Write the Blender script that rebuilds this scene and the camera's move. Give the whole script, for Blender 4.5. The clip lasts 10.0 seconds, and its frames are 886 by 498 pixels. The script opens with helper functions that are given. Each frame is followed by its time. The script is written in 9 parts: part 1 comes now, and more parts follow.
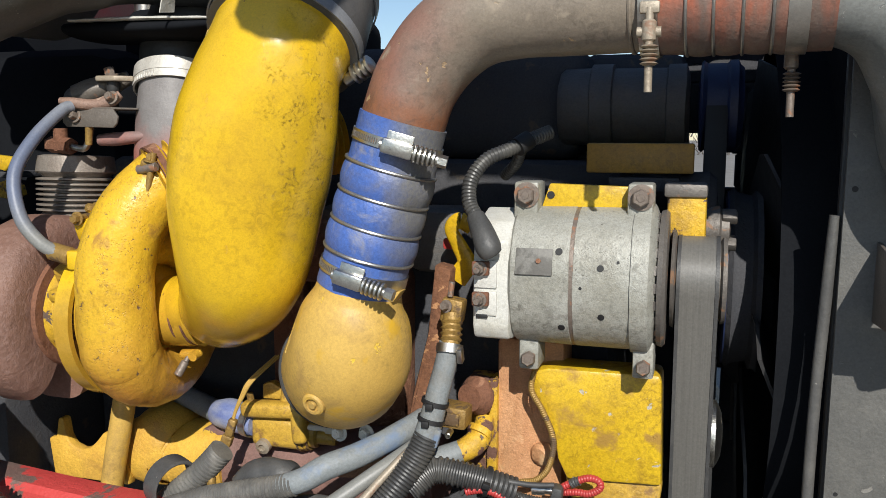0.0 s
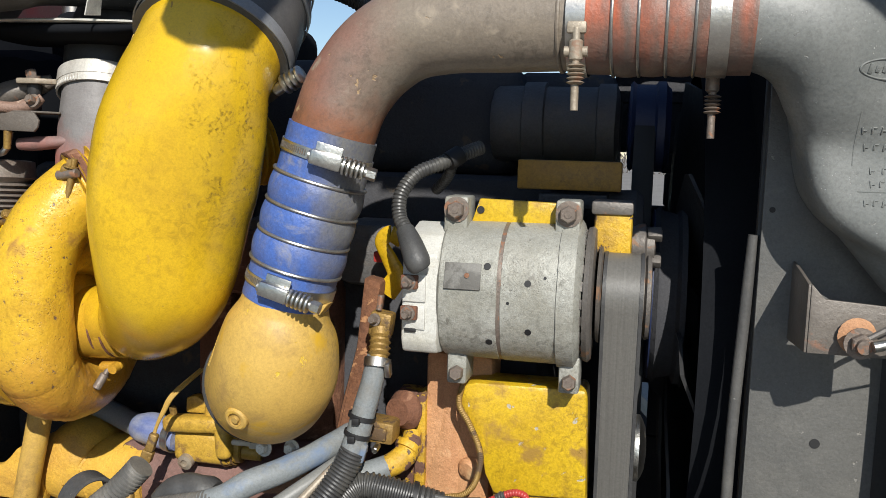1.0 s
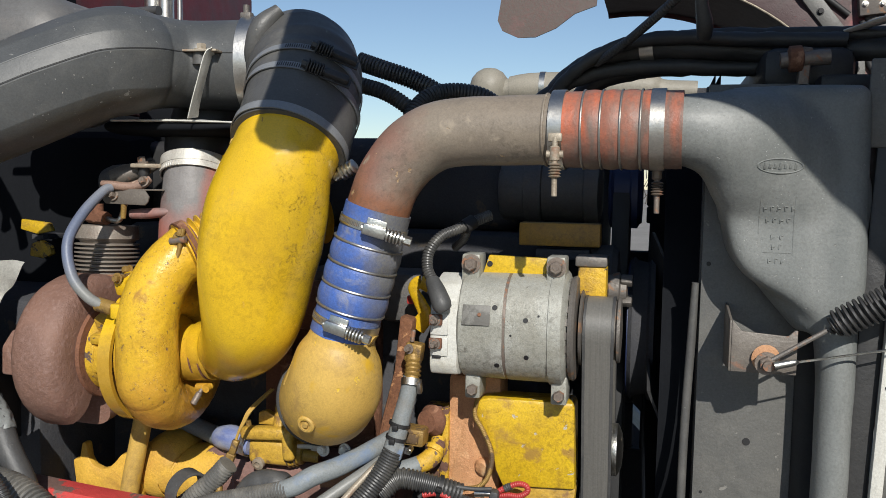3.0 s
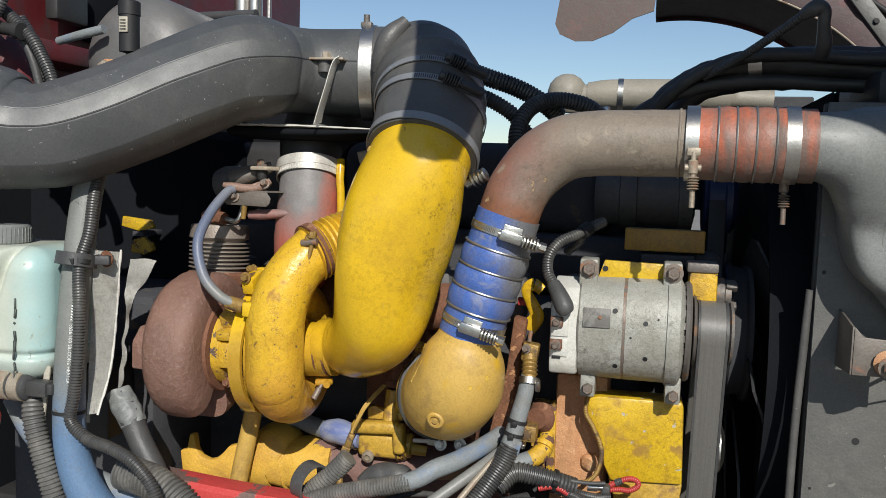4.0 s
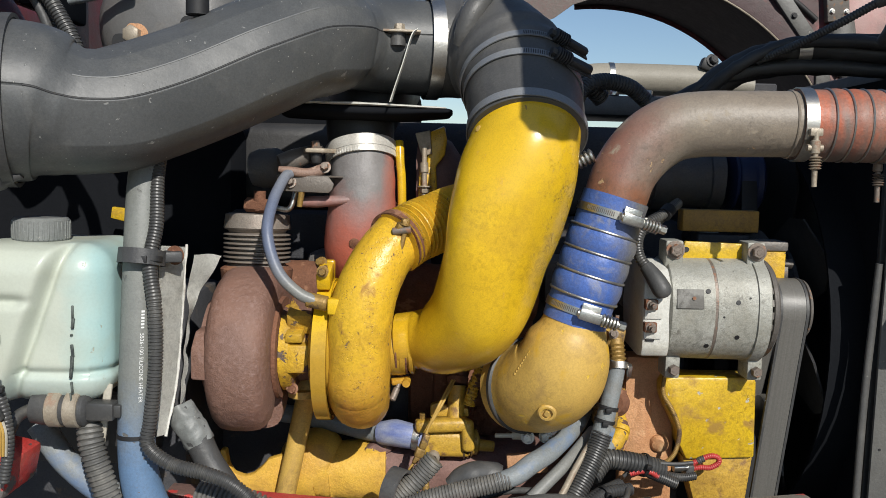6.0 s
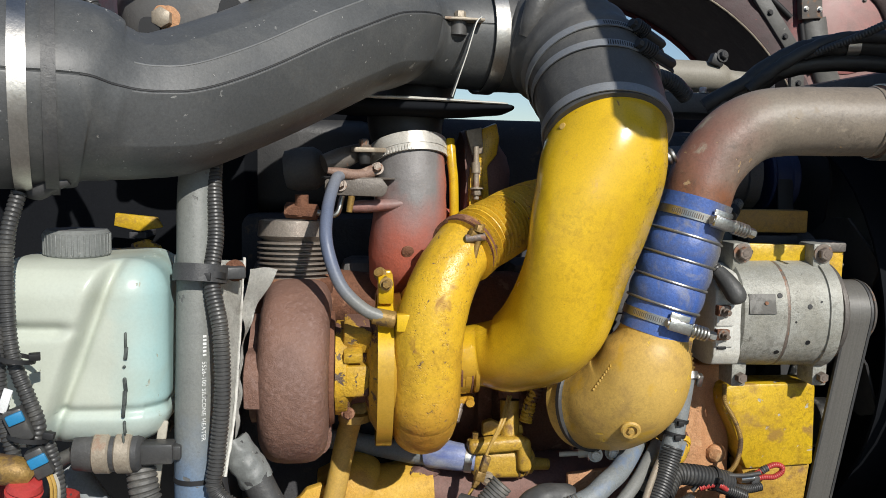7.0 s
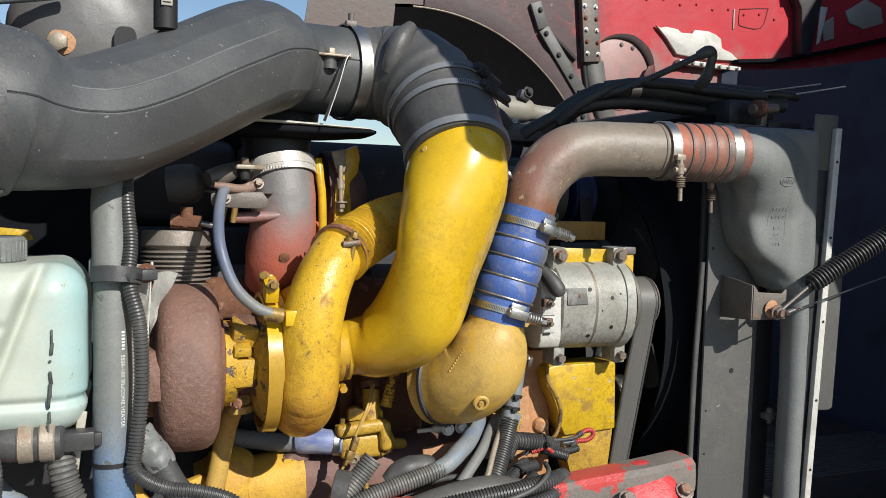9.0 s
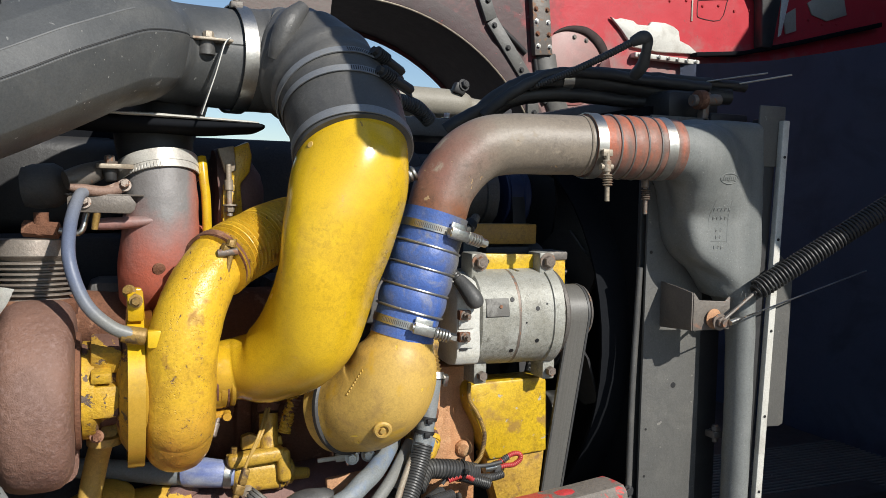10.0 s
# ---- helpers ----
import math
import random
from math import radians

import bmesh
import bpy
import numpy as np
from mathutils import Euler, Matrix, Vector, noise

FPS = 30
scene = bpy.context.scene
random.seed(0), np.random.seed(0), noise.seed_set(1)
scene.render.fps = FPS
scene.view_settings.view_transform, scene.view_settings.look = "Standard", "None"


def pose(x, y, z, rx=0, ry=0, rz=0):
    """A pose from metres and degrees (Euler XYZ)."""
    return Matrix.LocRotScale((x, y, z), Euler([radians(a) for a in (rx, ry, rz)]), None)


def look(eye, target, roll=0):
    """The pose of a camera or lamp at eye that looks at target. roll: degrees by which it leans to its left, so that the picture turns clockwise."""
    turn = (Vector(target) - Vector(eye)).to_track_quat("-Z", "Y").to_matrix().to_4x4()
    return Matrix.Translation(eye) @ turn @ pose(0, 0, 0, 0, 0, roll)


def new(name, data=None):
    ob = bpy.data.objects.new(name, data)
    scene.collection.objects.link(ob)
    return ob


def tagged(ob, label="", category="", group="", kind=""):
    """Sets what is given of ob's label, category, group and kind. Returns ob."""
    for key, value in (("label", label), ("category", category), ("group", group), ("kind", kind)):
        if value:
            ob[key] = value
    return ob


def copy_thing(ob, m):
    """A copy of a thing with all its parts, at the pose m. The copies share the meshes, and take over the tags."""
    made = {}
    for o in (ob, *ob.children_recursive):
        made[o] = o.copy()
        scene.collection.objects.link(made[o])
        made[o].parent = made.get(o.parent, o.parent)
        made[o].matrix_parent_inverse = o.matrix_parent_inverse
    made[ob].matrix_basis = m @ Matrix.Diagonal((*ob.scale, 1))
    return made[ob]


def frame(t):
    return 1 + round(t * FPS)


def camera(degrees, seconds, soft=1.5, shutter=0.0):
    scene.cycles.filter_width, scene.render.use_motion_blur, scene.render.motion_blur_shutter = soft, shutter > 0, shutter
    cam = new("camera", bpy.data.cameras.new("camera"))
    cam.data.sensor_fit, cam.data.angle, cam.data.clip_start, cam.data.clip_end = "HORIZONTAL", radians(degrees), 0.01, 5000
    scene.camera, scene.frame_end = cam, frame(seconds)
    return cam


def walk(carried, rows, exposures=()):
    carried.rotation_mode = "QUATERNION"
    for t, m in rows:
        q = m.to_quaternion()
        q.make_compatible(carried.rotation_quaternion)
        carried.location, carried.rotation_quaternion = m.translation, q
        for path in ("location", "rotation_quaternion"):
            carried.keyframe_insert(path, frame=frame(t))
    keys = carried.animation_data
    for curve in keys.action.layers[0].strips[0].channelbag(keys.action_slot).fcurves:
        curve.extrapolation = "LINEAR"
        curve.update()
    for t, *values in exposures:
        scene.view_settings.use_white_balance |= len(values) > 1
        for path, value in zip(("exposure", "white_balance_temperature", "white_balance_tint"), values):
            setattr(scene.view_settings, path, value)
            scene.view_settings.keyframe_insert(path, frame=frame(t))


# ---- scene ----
cam = camera(56.8, 10.0, soft=0.8)
PATH = [
    (0, (-0.074, 0.2, 1.576), (-0.664, 2.092, 1.309), 0.2),
    (0.5, (-0.077, 0.201, 1.571), (-0.603, 2.112, 1.306), 0.7),
    (1, (-0.061, 0.206, 1.576), (-0.512, 2.14, 1.344), 1.6),
    (1.5, (0.004, 0.208, 1.603), (-0.392, 2.157, 1.394), 1.4),
    (2, (0.067, 0.17, 1.626), (-0.351, 2.116, 1.43), 1.2),
    (2.5, (0.065, 0.051, 1.636), (-0.432, 1.98, 1.466), 0.9),
    (2.7, (0.046, -0.017, 1.636), (-0.454, 1.914, 1.482), 0.9),
    (3.8, (-0.122, -0.232, 1.648), (-0.611, 1.7, 1.48), 1.6),
    (4, (-0.193, -0.224, 1.658), (-0.671, 1.711, 1.483), 1.8),
    (4.5, (-0.334, -0.206, 1.688), (-0.757, 1.741, 1.513), 2.0),
    (5, (-0.426, -0.203, 1.671), (-0.782, 1.756, 1.475), 2.0),
    (5.2, (-0.468, -0.219, 1.659), (-0.773, 1.748, 1.463), 2.0),
    (6.3, (-0.787, -0.188, 1.623), (-0.718, 1.801, 1.429), 1.2),
    (6.5, (-0.849, -0.139, 1.615), (-0.746, 1.848, 1.415), 1.1),
    (7, (-0.943, -0.08, 1.639), (-0.731, 1.898, 1.44), 1.2),
    (7.5, (-1.035, -0.121, 1.615), (-0.631, 1.832, 1.464), 1.7),
    (8, (-1.082, -0.196, 1.607), (-0.53, 1.72, 1.458), 1.8),
    (8.5, (-1.114, -0.237, 1.616), (-0.463, 1.65, 1.486), 1.6),
    (9, (-1.12, -0.254, 1.622), (-0.41, 1.611, 1.492), 1.5),
    (9.5, (-1.065, -0.217, 1.618), (-0.314, 1.632, 1.487), 1.3),
    (10, (-0.931, -0.15, 1.627), (-0.179, 1.699, 1.498), 1.1),
]
walk(cam, [(t, look(eye, target, roll)) for t, eye, target, roll in PATH],
     exposures=[(0, 0.16), (1.5, 0.17), (2.5, 0.07), (4.5, -0.04), (7.5, -0.05), (8.5, 0.08), (10.0, 0.15)])
from mathutils.bvhtree import BVHTree


# ---- sky, sun and exposure ----
SUN_WAY = Vector((-0.047, 0.122, -0.089)).normalized()
sky_world = bpy.data.worlds.new("sky")
scene.world = sky_world
sky_world.use_nodes = True
wn = sky_world.node_tree
sky = wn.nodes.new("ShaderNodeTexSky")
sky.sky_type, sky.sun_disc = "NISHITA", False
sky.sun_elevation, sky.sun_rotation = math.asin(-SUN_WAY.z), math.atan2(-SUN_WAY.x, -SUN_WAY.y)
sky.air_density, sky.dust_density, sky.ozone_density = 1.0, 0.2, 2.6
wn.links.new(sky.outputs["Color"], wn.nodes["Background"].inputs["Color"])
wn.nodes["Background"].inputs["Strength"].default_value = 0.097
sun_data = bpy.data.lights.new("sun", "SUN")
sun_data.energy, sun_data.angle, sun_data.color = 5.0, radians(0.55), (1.0, 0.965, 0.90)
sun = new("sun", sun_data)
sun.matrix_basis = look((2, -4, 5), Vector((2, -4, 5)) + SUN_WAY)
scene.view_settings.exposure = 0.0


# ---- mesh helpers ----
def V3(p):
    return Vector((p[0], p[1], p[2]))


def spline(P, n):
    """Catmull-Rom rows through the control rows P, n steps a span."""
    P = [np.array(p, float) for p in P]
    Q = [2 * P[0] - P[1]] + P + [2 * P[-1] - P[-2]]
    rows = []
    for i in range(1, len(Q) - 2):
        a, b, c, d = Q[i - 1], Q[i], Q[i + 1], Q[i + 2]
        for k in range(n):
            t = k / n
            rows.append(0.5 * (2 * b + (c - a) * t + (2 * a - 5 * b + 4 * c - d) * t * t + (3 * b - a - 3 * c + d) * t ** 3))
    rows.append(Q[-2])
    return rows


def resample(rows, step):
    pts = np.array(rows)
    seg = np.linalg.norm(np.diff(pts[:, :3], axis=0), axis=1)
    s = np.concatenate([[0], np.cumsum(seg)])
    m = max(2, int(s[-1] / step))
    at = np.linspace(0, s[-1], m + 1)
    return [np.array([np.interp(a, s, pts[:, k]) for k in range(pts.shape[1])]) for a in at], at


def tube(bm, P, n=8, seg=24, ref=None, caps=True, shape=None, step=None, closed=False, power=2.0):
    """A tube along P, rows of x, y, z, r or x, y, z, a, b (a lies along ref). shape(s, angle) scales the radius at length s."""
    rows = spline(P, n) if len(P) > 2 else [np.array(p, float) for p in P]
    if step:
        rows, at = resample(rows, step)
    else:
        d = [0.0]
        for a, b in zip(rows, rows[1:]):
            d.append(d[-1] + float(np.linalg.norm(b[:3] - a[:3])))
        at = d
    c = [V3(r) for r in rows]
    m = len(c)
    rings, u = [], None
    for i in range(m):
        if closed:
            t = (c[(i + 1) % (m - 1)] - c[(i - 1) % (m - 1)]).normalized()
        else:
            t = (c[min(i + 1, m - 1)] - c[max(i - 1, 0)]).normalized()
        if ref is not None:
            u = Vector(ref)
        elif u is None:
            u = Vector((0, 0, 1)) if abs(t.z) < 0.9 else Vector((1, 0, 0))
        u = (u - t * u.dot(t)).normalized()
        v = t.cross(u)
        a = rows[i][3]
        b = rows[i][4] if len(rows[i]) > 4 else a
        ring = []
        for k in range(seg):
            w = 2 * math.pi * k / seg
            f = shape(at[i], w) if shape else 1.0
            cx, sx = math.cos(w), math.sin(w)
            if power != 2.0:
                g = (abs(cx) ** power + abs(sx) ** power) ** (-1 / power)
                cx, sx = cx * g, sx * g
            ring.append(bm.verts.new(c[i] + u * (a * f * cx) + v * (b * f * sx)))
        rings.append(ring)
    if closed:
        rings[-1] = rings[0]
    for r0, r1 in zip(rings, rings[1:]):
        for k in range(seg):
            j = (k + 1) % seg
            try:
                bm.faces.new((r0[k], r0[j], r1[j], r1[k]))
            except ValueError:
                pass
    if caps and not closed:
        bm.faces.new(rings[0][::-1])
        bm.faces.new(rings[-1])
    return bm


def loom(bm, P, r=None, pitch=0.006, depth=0.13, seg=14, n=10):
    """Split corrugated conduit."""
    if r:
        P = [(*p[:3], r) for p in P]
    def groove(s, w):
        return 1.0 if (s / pitch) % 1.0 < 0.55 else 1.0 - depth
    return tube(bm, P, n=n, seg=seg, step=pitch / 4, shape=groove)


def lathe(bm, profile, origin, axis, seg=32, closed=False):
    """Turned shape: profile rows (along, radius) about axis from origin."""
    t = Vector(axis).normalized()
    u = Vector((0, 0, 1)) if abs(t.z) < 0.9 else Vector((1, 0, 0))
    u = (u - t * u.dot(t)).normalized()
    v = t.cross(u)
    o = Vector(origin)
    rings = []
    for s, r in profile:
        rings.append([bm.verts.new(o + t * s + (u * math.cos(2 * math.pi * k / seg) + v * math.sin(2 * math.pi * k / seg)) * max(r, 1e-4)) for k in range(seg)])
    pairs = list(zip(rings, rings[1:])) + ([(rings[-1], rings[0])] if closed else [])
    for r0, r1 in pairs:
        for k in range(seg):
            j = (k + 1) % seg
            bm.faces.new((r0[k], r0[j], r1[j], r1[k]))
    if not closed:
        bm.faces.new(rings[0][::-1])
        bm.faces.new(rings[-1])
    return bm


def ring_band(bm, centre, axis, r, width, thick, seg=40):
    """A flat strap bent to a ring."""
    return lathe(bm, [(-width / 2, r), (width / 2, r), (width / 2, r + thick), (-width / 2, r + thick)], centre, axis, seg, closed=True)


def wire_ring(bm, centre, axis, r, wire, seg=40, a=None, b=None, ref=None):
    t = Vector(axis).normalized()
    u = Vector(ref) if ref else (Vector((0, 0, 1)) if abs(t.z) < 0.9 else Vector((1, 0, 0)))
    u = (u - t * u.dot(t)).normalized()
    v = t.cross(u)
    o = Vector(centre)
    a, b = a or r, b or r
    P = [(*(o + u * (a * math.cos(2 * math.pi * k / seg)) + v * (b * math.sin(2 * math.pi * k / seg))), wire) for k in range(seg + 1)]
    rows = [np.array(p) for p in P]
    c = [V3(p) for p in rows]
    rings = []
    for i in range(seg):
        tt = (c[(i + 1) % seg] - c[i - 1]).normalized()
        rad = (c[i] - o).normalized()
        w = tt.cross(rad)
        rings.append([bm.verts.new(c[i] + rad * (wire * math.cos(2 * math.pi * k / 8)) + w * (wire * math.sin(2 * math.pi * k / 8))) for k in range(8)])
    for i in range(seg):
        r0, r1 = rings[i], rings[(i + 1) % seg]
        for k in range(8):
            j = (k + 1) % 8
            bm.faces.new((r0[k], r0[j], r1[j], r1[k]))
    return bm


def cyl(bm, p0, p1, r, r1=None, seg=20, chamfer=0.0):
    p0, p1 = Vector(p0), Vector(p1)
    L = (p1 - p0).length
    r1 = r if r1 is None else r1
    prof = [(0, r), (L, r1)]
    if chamfer:
        prof = [(0, r - chamfer), (chamfer, r), (L - chamfer, r1), (L, r1 - chamfer)]
    return lathe(bm, prof, p0, p1 - p0, seg)


def box(bm, centre, size, rot=(0, 0, 0), bevel=0.002, segs=2):
    made = bmesh.ops.create_cube(bm, size=1.0)["verts"]
    m = Matrix.LocRotScale(Vector(centre), Euler([radians(a) for a in rot]), Vector(size))
    bmesh.ops.transform(bm, matrix=m, verts=made)
    if bevel > 0:
        edges = list({e for v in made for e in v.link_edges})
        bmesh.ops.bevel(bm, geom=edges, offset=min(bevel, min(size) * 0.45), segments=segs, affect="EDGES", profile=0.5)
    return bm


def prism(bm, outline, axis, lo, hi, bevel=0.0, segs=2):
    """A flat outline pushed through: outline rows in the two other axes."""
    def at(p, d):
        return {"x": (d, p[0], p[1]), "y": (p[0], d, p[1]), "z": (p[0], p[1], d)}[axis]
    a = [bm.verts.new(at(p, lo)) for p in outline]
    b = [bm.verts.new(at(p, hi)) for p in outline]
    n = len(a)
    faces = [bm.faces.new(a), bm.faces.new(b[::-1])]
    for k in range(n):
        faces.append(bm.faces.new((a[k], b[k], b[(k + 1) % n], a[(k + 1) % n])))
    bmesh.ops.recalc_face_normals(bm, faces=faces)
    if bevel:
        edges = list({e for f in faces for e in f.edges})
        bmesh.ops.bevel(bm, geom=edges, offset=bevel, segments=segs, affect="EDGES", profile=0.5)
    return bm


def hexhead(bm, p, way, r=0.01, h=0.008, washer=True):
    """A hexagon bolt head with washer and domed top."""
    p, t = Vector(p), Vector(way).normalized()
    if washer:
        lathe(bm, [(0, r * 1.45), (h * 0.2, r * 1.45), (h * 0.22, r * 1.2)], p, t, 20)
    lathe(bm, [(h * 0.2, r), (h * 0.95, r), (h * 1.1, r * 0.85)], p, t, 6)
    lathe(bm, [(h * 1.05, r * 0.5), (h * 1.16, r * 0.42)], p, t, 12)
    return bm


def dented(bm, size, amount, seed=0):
    """Uneven cast or beaten surface: pushes the vertices a little along their normals."""
    bm.normal_update()
    off = Vector((seed * 3.1, seed * 1.7, seed * 0.9))
    for v in bm.verts:
        v.co += v.normal * (noise.noise(v.co / size + off) * amount)
    return bm


def part(name, bm, material, parent=None, label="", sharp=38.0):
    mesh = bpy.data.meshes.new(name)
    bmesh.ops.recalc_face_normals(bm, faces=bm.faces)
    bm.to_mesh(mesh)
    bm.free()
    mesh.polygons.foreach_set("use_smooth", [True] * len(mesh.polygons))
    mesh.set_sharp_from_angle(angle=radians(sharp))
    mesh.materials.append(material)
    ob = new(name, mesh)
    if parent is not None:
        ob.parent = parent
        top = parent if parent.parent is None else parent.parent
        if parent.parent is None and parent.type == "EMPTY":
            ob.matrix_parent_inverse = Matrix.Translation(-top.location)
    if label:
        tagged(ob, label)
    return ob


def thing(name, at, label, category, group=""):
    ob = new(name)
    ob.empty_display_size = 0.05
    ob.location = at
    return tagged(ob, label, category, group)


def single(name, bm, material, label, category, group="", kind="", sharp=38.0):
    return tagged(part(name, bm, material, None, "", sharp), label, category, group, kind)


def B():
    return bmesh.new()


# ---- materials ----
def mat(name, base, alt=None, alt_scale=9.0, alt_mix=0.5, wear=None, wear_scale=22.0, wear_at=0.62, wear_soft=0.05, speck=0.25, speck_scale=260.0,
        rough=0.5, rough_wear=0.7, metal=0.0, metal_wear=0.0, bump=0.25, bump_scale=220.0, coat=0.0, dirt=None, dirt_scale=5.0, dirt_at=0.5, dirt_mix=0.6, grad=None, spec=0.5, pits=None, cracks=None, chips=None, stretch=None, mottle=0.0, grit=0.11):
    """Surface with broad variation, dirt in patches, worn spots and fine grain. grad: (axis, from, to, colour, edge noise) blends to a second colour along the place."""
    m = bpy.data.materials.new(name)
    m.use_nodes = True
    nt = m.node_tree
    N, L = nt.nodes, nt.links
    bsdf = N["Principled BSDF"]
    geo = N.new("ShaderNodeTexCoord")

    def tex(scale, detail=4.0, rgh=0.6, dist=0.0):
        t = N.new("ShaderNodeTexNoise")
        t.inputs["Scale"].default_value, t.inputs["Detail"].default_value = scale, detail
        t.inputs["Roughness"].default_value, t.inputs["Distortion"].default_value = rgh, dist
        L.new(geo.outputs["Object"], t.inputs["Vector"])
        return t.outputs["Fac"]

    def ramp(src, lo, hi):
        r = N.new("ShaderNodeMapRange")
        r.inputs["From Min"].default_value, r.inputs["From Max"].default_value = lo, hi
        L.new(src, r.inputs["Value"])
        return r.outputs["Result"]

    def mul(a, k):
        x = N.new("ShaderNodeMath")
        x.operation = "MULTIPLY"
        L.new(a, x.inputs[0])
        if isinstance(k, (int, float)):
            x.inputs[1].default_value = k
        else:
            L.new(k, x.inputs[1])
        return x.outputs[0]

    def blend(fac, a, b, kind="MIX"):
        x = N.new("ShaderNodeMix")
        x.data_type, x.blend_type = "RGBA", kind
        if isinstance(fac, (int, float)):
            x.inputs[0].default_value = fac
        else:
            L.new(fac, x.inputs[0])
        for s, c in ((6, a), (7, b)):
            if isinstance(c, tuple):
                x.inputs[s].default_value = (*c, 1)
            else:
                L.new(c, x.inputs[s])
        return x.outputs[2]

    alt = alt or tuple(c * 0.7 for c in base)
    if stretch:
        mp = N.new("ShaderNodeMapping")
        mp.inputs["Scale"].default_value = stretch
        L.new(geo.outputs["Object"], mp.inputs["Vector"])
        st = N.new("ShaderNodeTexNoise")
        st.inputs["Scale"].default_value, st.inputs["Detail"].default_value = alt_scale, 4.0
        L.new(mp.outputs["Vector"], st.inputs["Vector"])
        col = blend(mul(ramp(st.outputs["Fac"], 0.35, 0.68), alt_mix), base, alt)
    else:
        col = blend(mul(ramp(tex(alt_scale, 5.0), 0.35, 0.7), alt_mix), base, alt)
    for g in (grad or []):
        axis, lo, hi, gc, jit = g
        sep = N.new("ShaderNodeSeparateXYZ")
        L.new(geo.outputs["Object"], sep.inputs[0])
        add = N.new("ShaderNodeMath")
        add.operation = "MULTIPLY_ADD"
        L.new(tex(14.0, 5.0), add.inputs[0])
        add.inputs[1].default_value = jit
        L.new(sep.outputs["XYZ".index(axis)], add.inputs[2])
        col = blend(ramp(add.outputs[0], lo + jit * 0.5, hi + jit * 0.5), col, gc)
    if dirt:
        col = blend(mul(ramp(tex(dirt_scale, 8.0, 0.65, 0.6), dirt_at, dirt_at + 0.22), dirt_mix), col, dirt)
    def cells(scale, feature):
        wob = N.new("ShaderNodeTexNoise")
        wob.inputs["Scale"].default_value, wob.inputs["Detail"].default_value = scale * 0.8, 3.0
        L.new(geo.outputs["Object"], wob.inputs["Vector"])
        add = N.new("ShaderNodeVectorMath")
        add.operation = "MULTIPLY_ADD"
        L.new(wob.outputs["Color"], add.inputs[0])
        add.inputs[1].default_value = (0.9 / scale,) * 3
        L.new(geo.outputs["Object"], add.inputs[2])
        vo = N.new("ShaderNodeTexVoronoi")
        vo.feature = feature
        vo.inputs["Scale"].default_value = scale
        L.new(add.outputs[0], vo.inputs["Vector"])
        return vo.outputs["Distance"]

    relief = []
    if mottle:
        dark_ = tuple(c * 0.45 for c in (dirt or alt))
        zone = ramp(tex(5.0, 4.0), 0.40, 0.62)
        col = blend(mul(mul(ramp(tex(95.0, 8.0, 0.75, 0.5), 0.48, 0.66), zone), mottle), col, dark_)
    if chips:
        c_col, c_scale, c_at = chips
        cm = ramp(tex(c_scale, 6.0, 0.6, 0.4), c_at, c_at + 0.02)
        col = blend(cm, col, c_col)
        relief.append((cm, -0.5))
    if pits:
        p_col, p_scale, p_size, p_at = pits
        pm = mul(ramp(cells(p_scale, "F1"), p_size, p_size * 0.6), ramp(tex(p_scale * 0.12, 4.0), p_at, p_at + 0.06))
        col = blend(mul(pm, 0.75), col, p_col)
        relief.append((pm, -0.45))
    if cracks:
        k_col, k_scale, k_place, k_size = cracks
        field = tex(k_scale, 6.0, 0.62, 0.8)
        off = N.new("ShaderNodeMath")
        off.operation = "SUBTRACT"
        L.new(field, off.inputs[0])
        off.inputs[1].default_value = 0.5
        rim = N.new("ShaderNodeMath")
        rim.operation = "ABSOLUTE"
        L.new(off.outputs[0], rim.inputs[0])
        away = N.new("ShaderNodeVectorMath")
        away.operation = "SUBTRACT"
        L.new(geo.outputs["Object"], away.inputs[0])
        away.inputs[1].default_value = k_place
        flat = N.new("ShaderNodeVectorMath")
        flat.operation = "MULTIPLY"
        L.new(away.outputs[0], flat.inputs[0])
        flat.inputs[1].default_value = tuple(1 / k for k in k_size)
        far = N.new("ShaderNodeVectorMath")
        far.operation = "LENGTH"
        L.new(flat.outputs[0], far.inputs[0])
        zone_k = ramp(far.outputs["Value"], 1.0, 0.45)
        broken = ramp(tex(75.0, 5.0, 0.7), 0.48, 0.60)
        line_k = mul(mul(ramp(rim.outputs[0], 0.006, 0.001), broken), zone_k)
        grain_k = mul(mul(ramp(tex(250.0, 8.0, 0.75, 0.3), 0.54, 0.60), ramp(tex(34.0, 5.0, 0.7), 0.47, 0.60)), zone_k)
        col = blend(mul(mul(ramp(tex(16.0, 6.0, 0.7), 0.40, 0.62), zone_k), 0.6), col, tuple(0.55 * a + 0.45 * b for a, b in zip(base, k_col)))
        col = blend(mul(grain_k, 0.7), col, k_col)
        col = blend(mul(line_k, 0.5), col, k_col)
        relief.append((line_k, -0.6))
        relief.append((grain_k, -0.8))
    fine = tex(speck_scale, 3.0, 0.7)
    col = blend(mul(ramp(fine, 0.42, 0.75), speck), col, tuple(c * 0.35 for c in base))
    if grit:
        g_ = N.new("ShaderNodeMapRange")
        g_.inputs["From Min"].default_value, g_.inputs["From Max"].default_value = 0.36, 0.64
        g_.inputs["To Min"].default_value, g_.inputs["To Max"].default_value = 1 - grit, 1 + grit
        L.new(tex(330.0, 6.0, 0.85), g_.inputs["Value"])
        col = blend(1.0, col, g_.outputs["Result"], "MULTIPLY")
    rgh = None
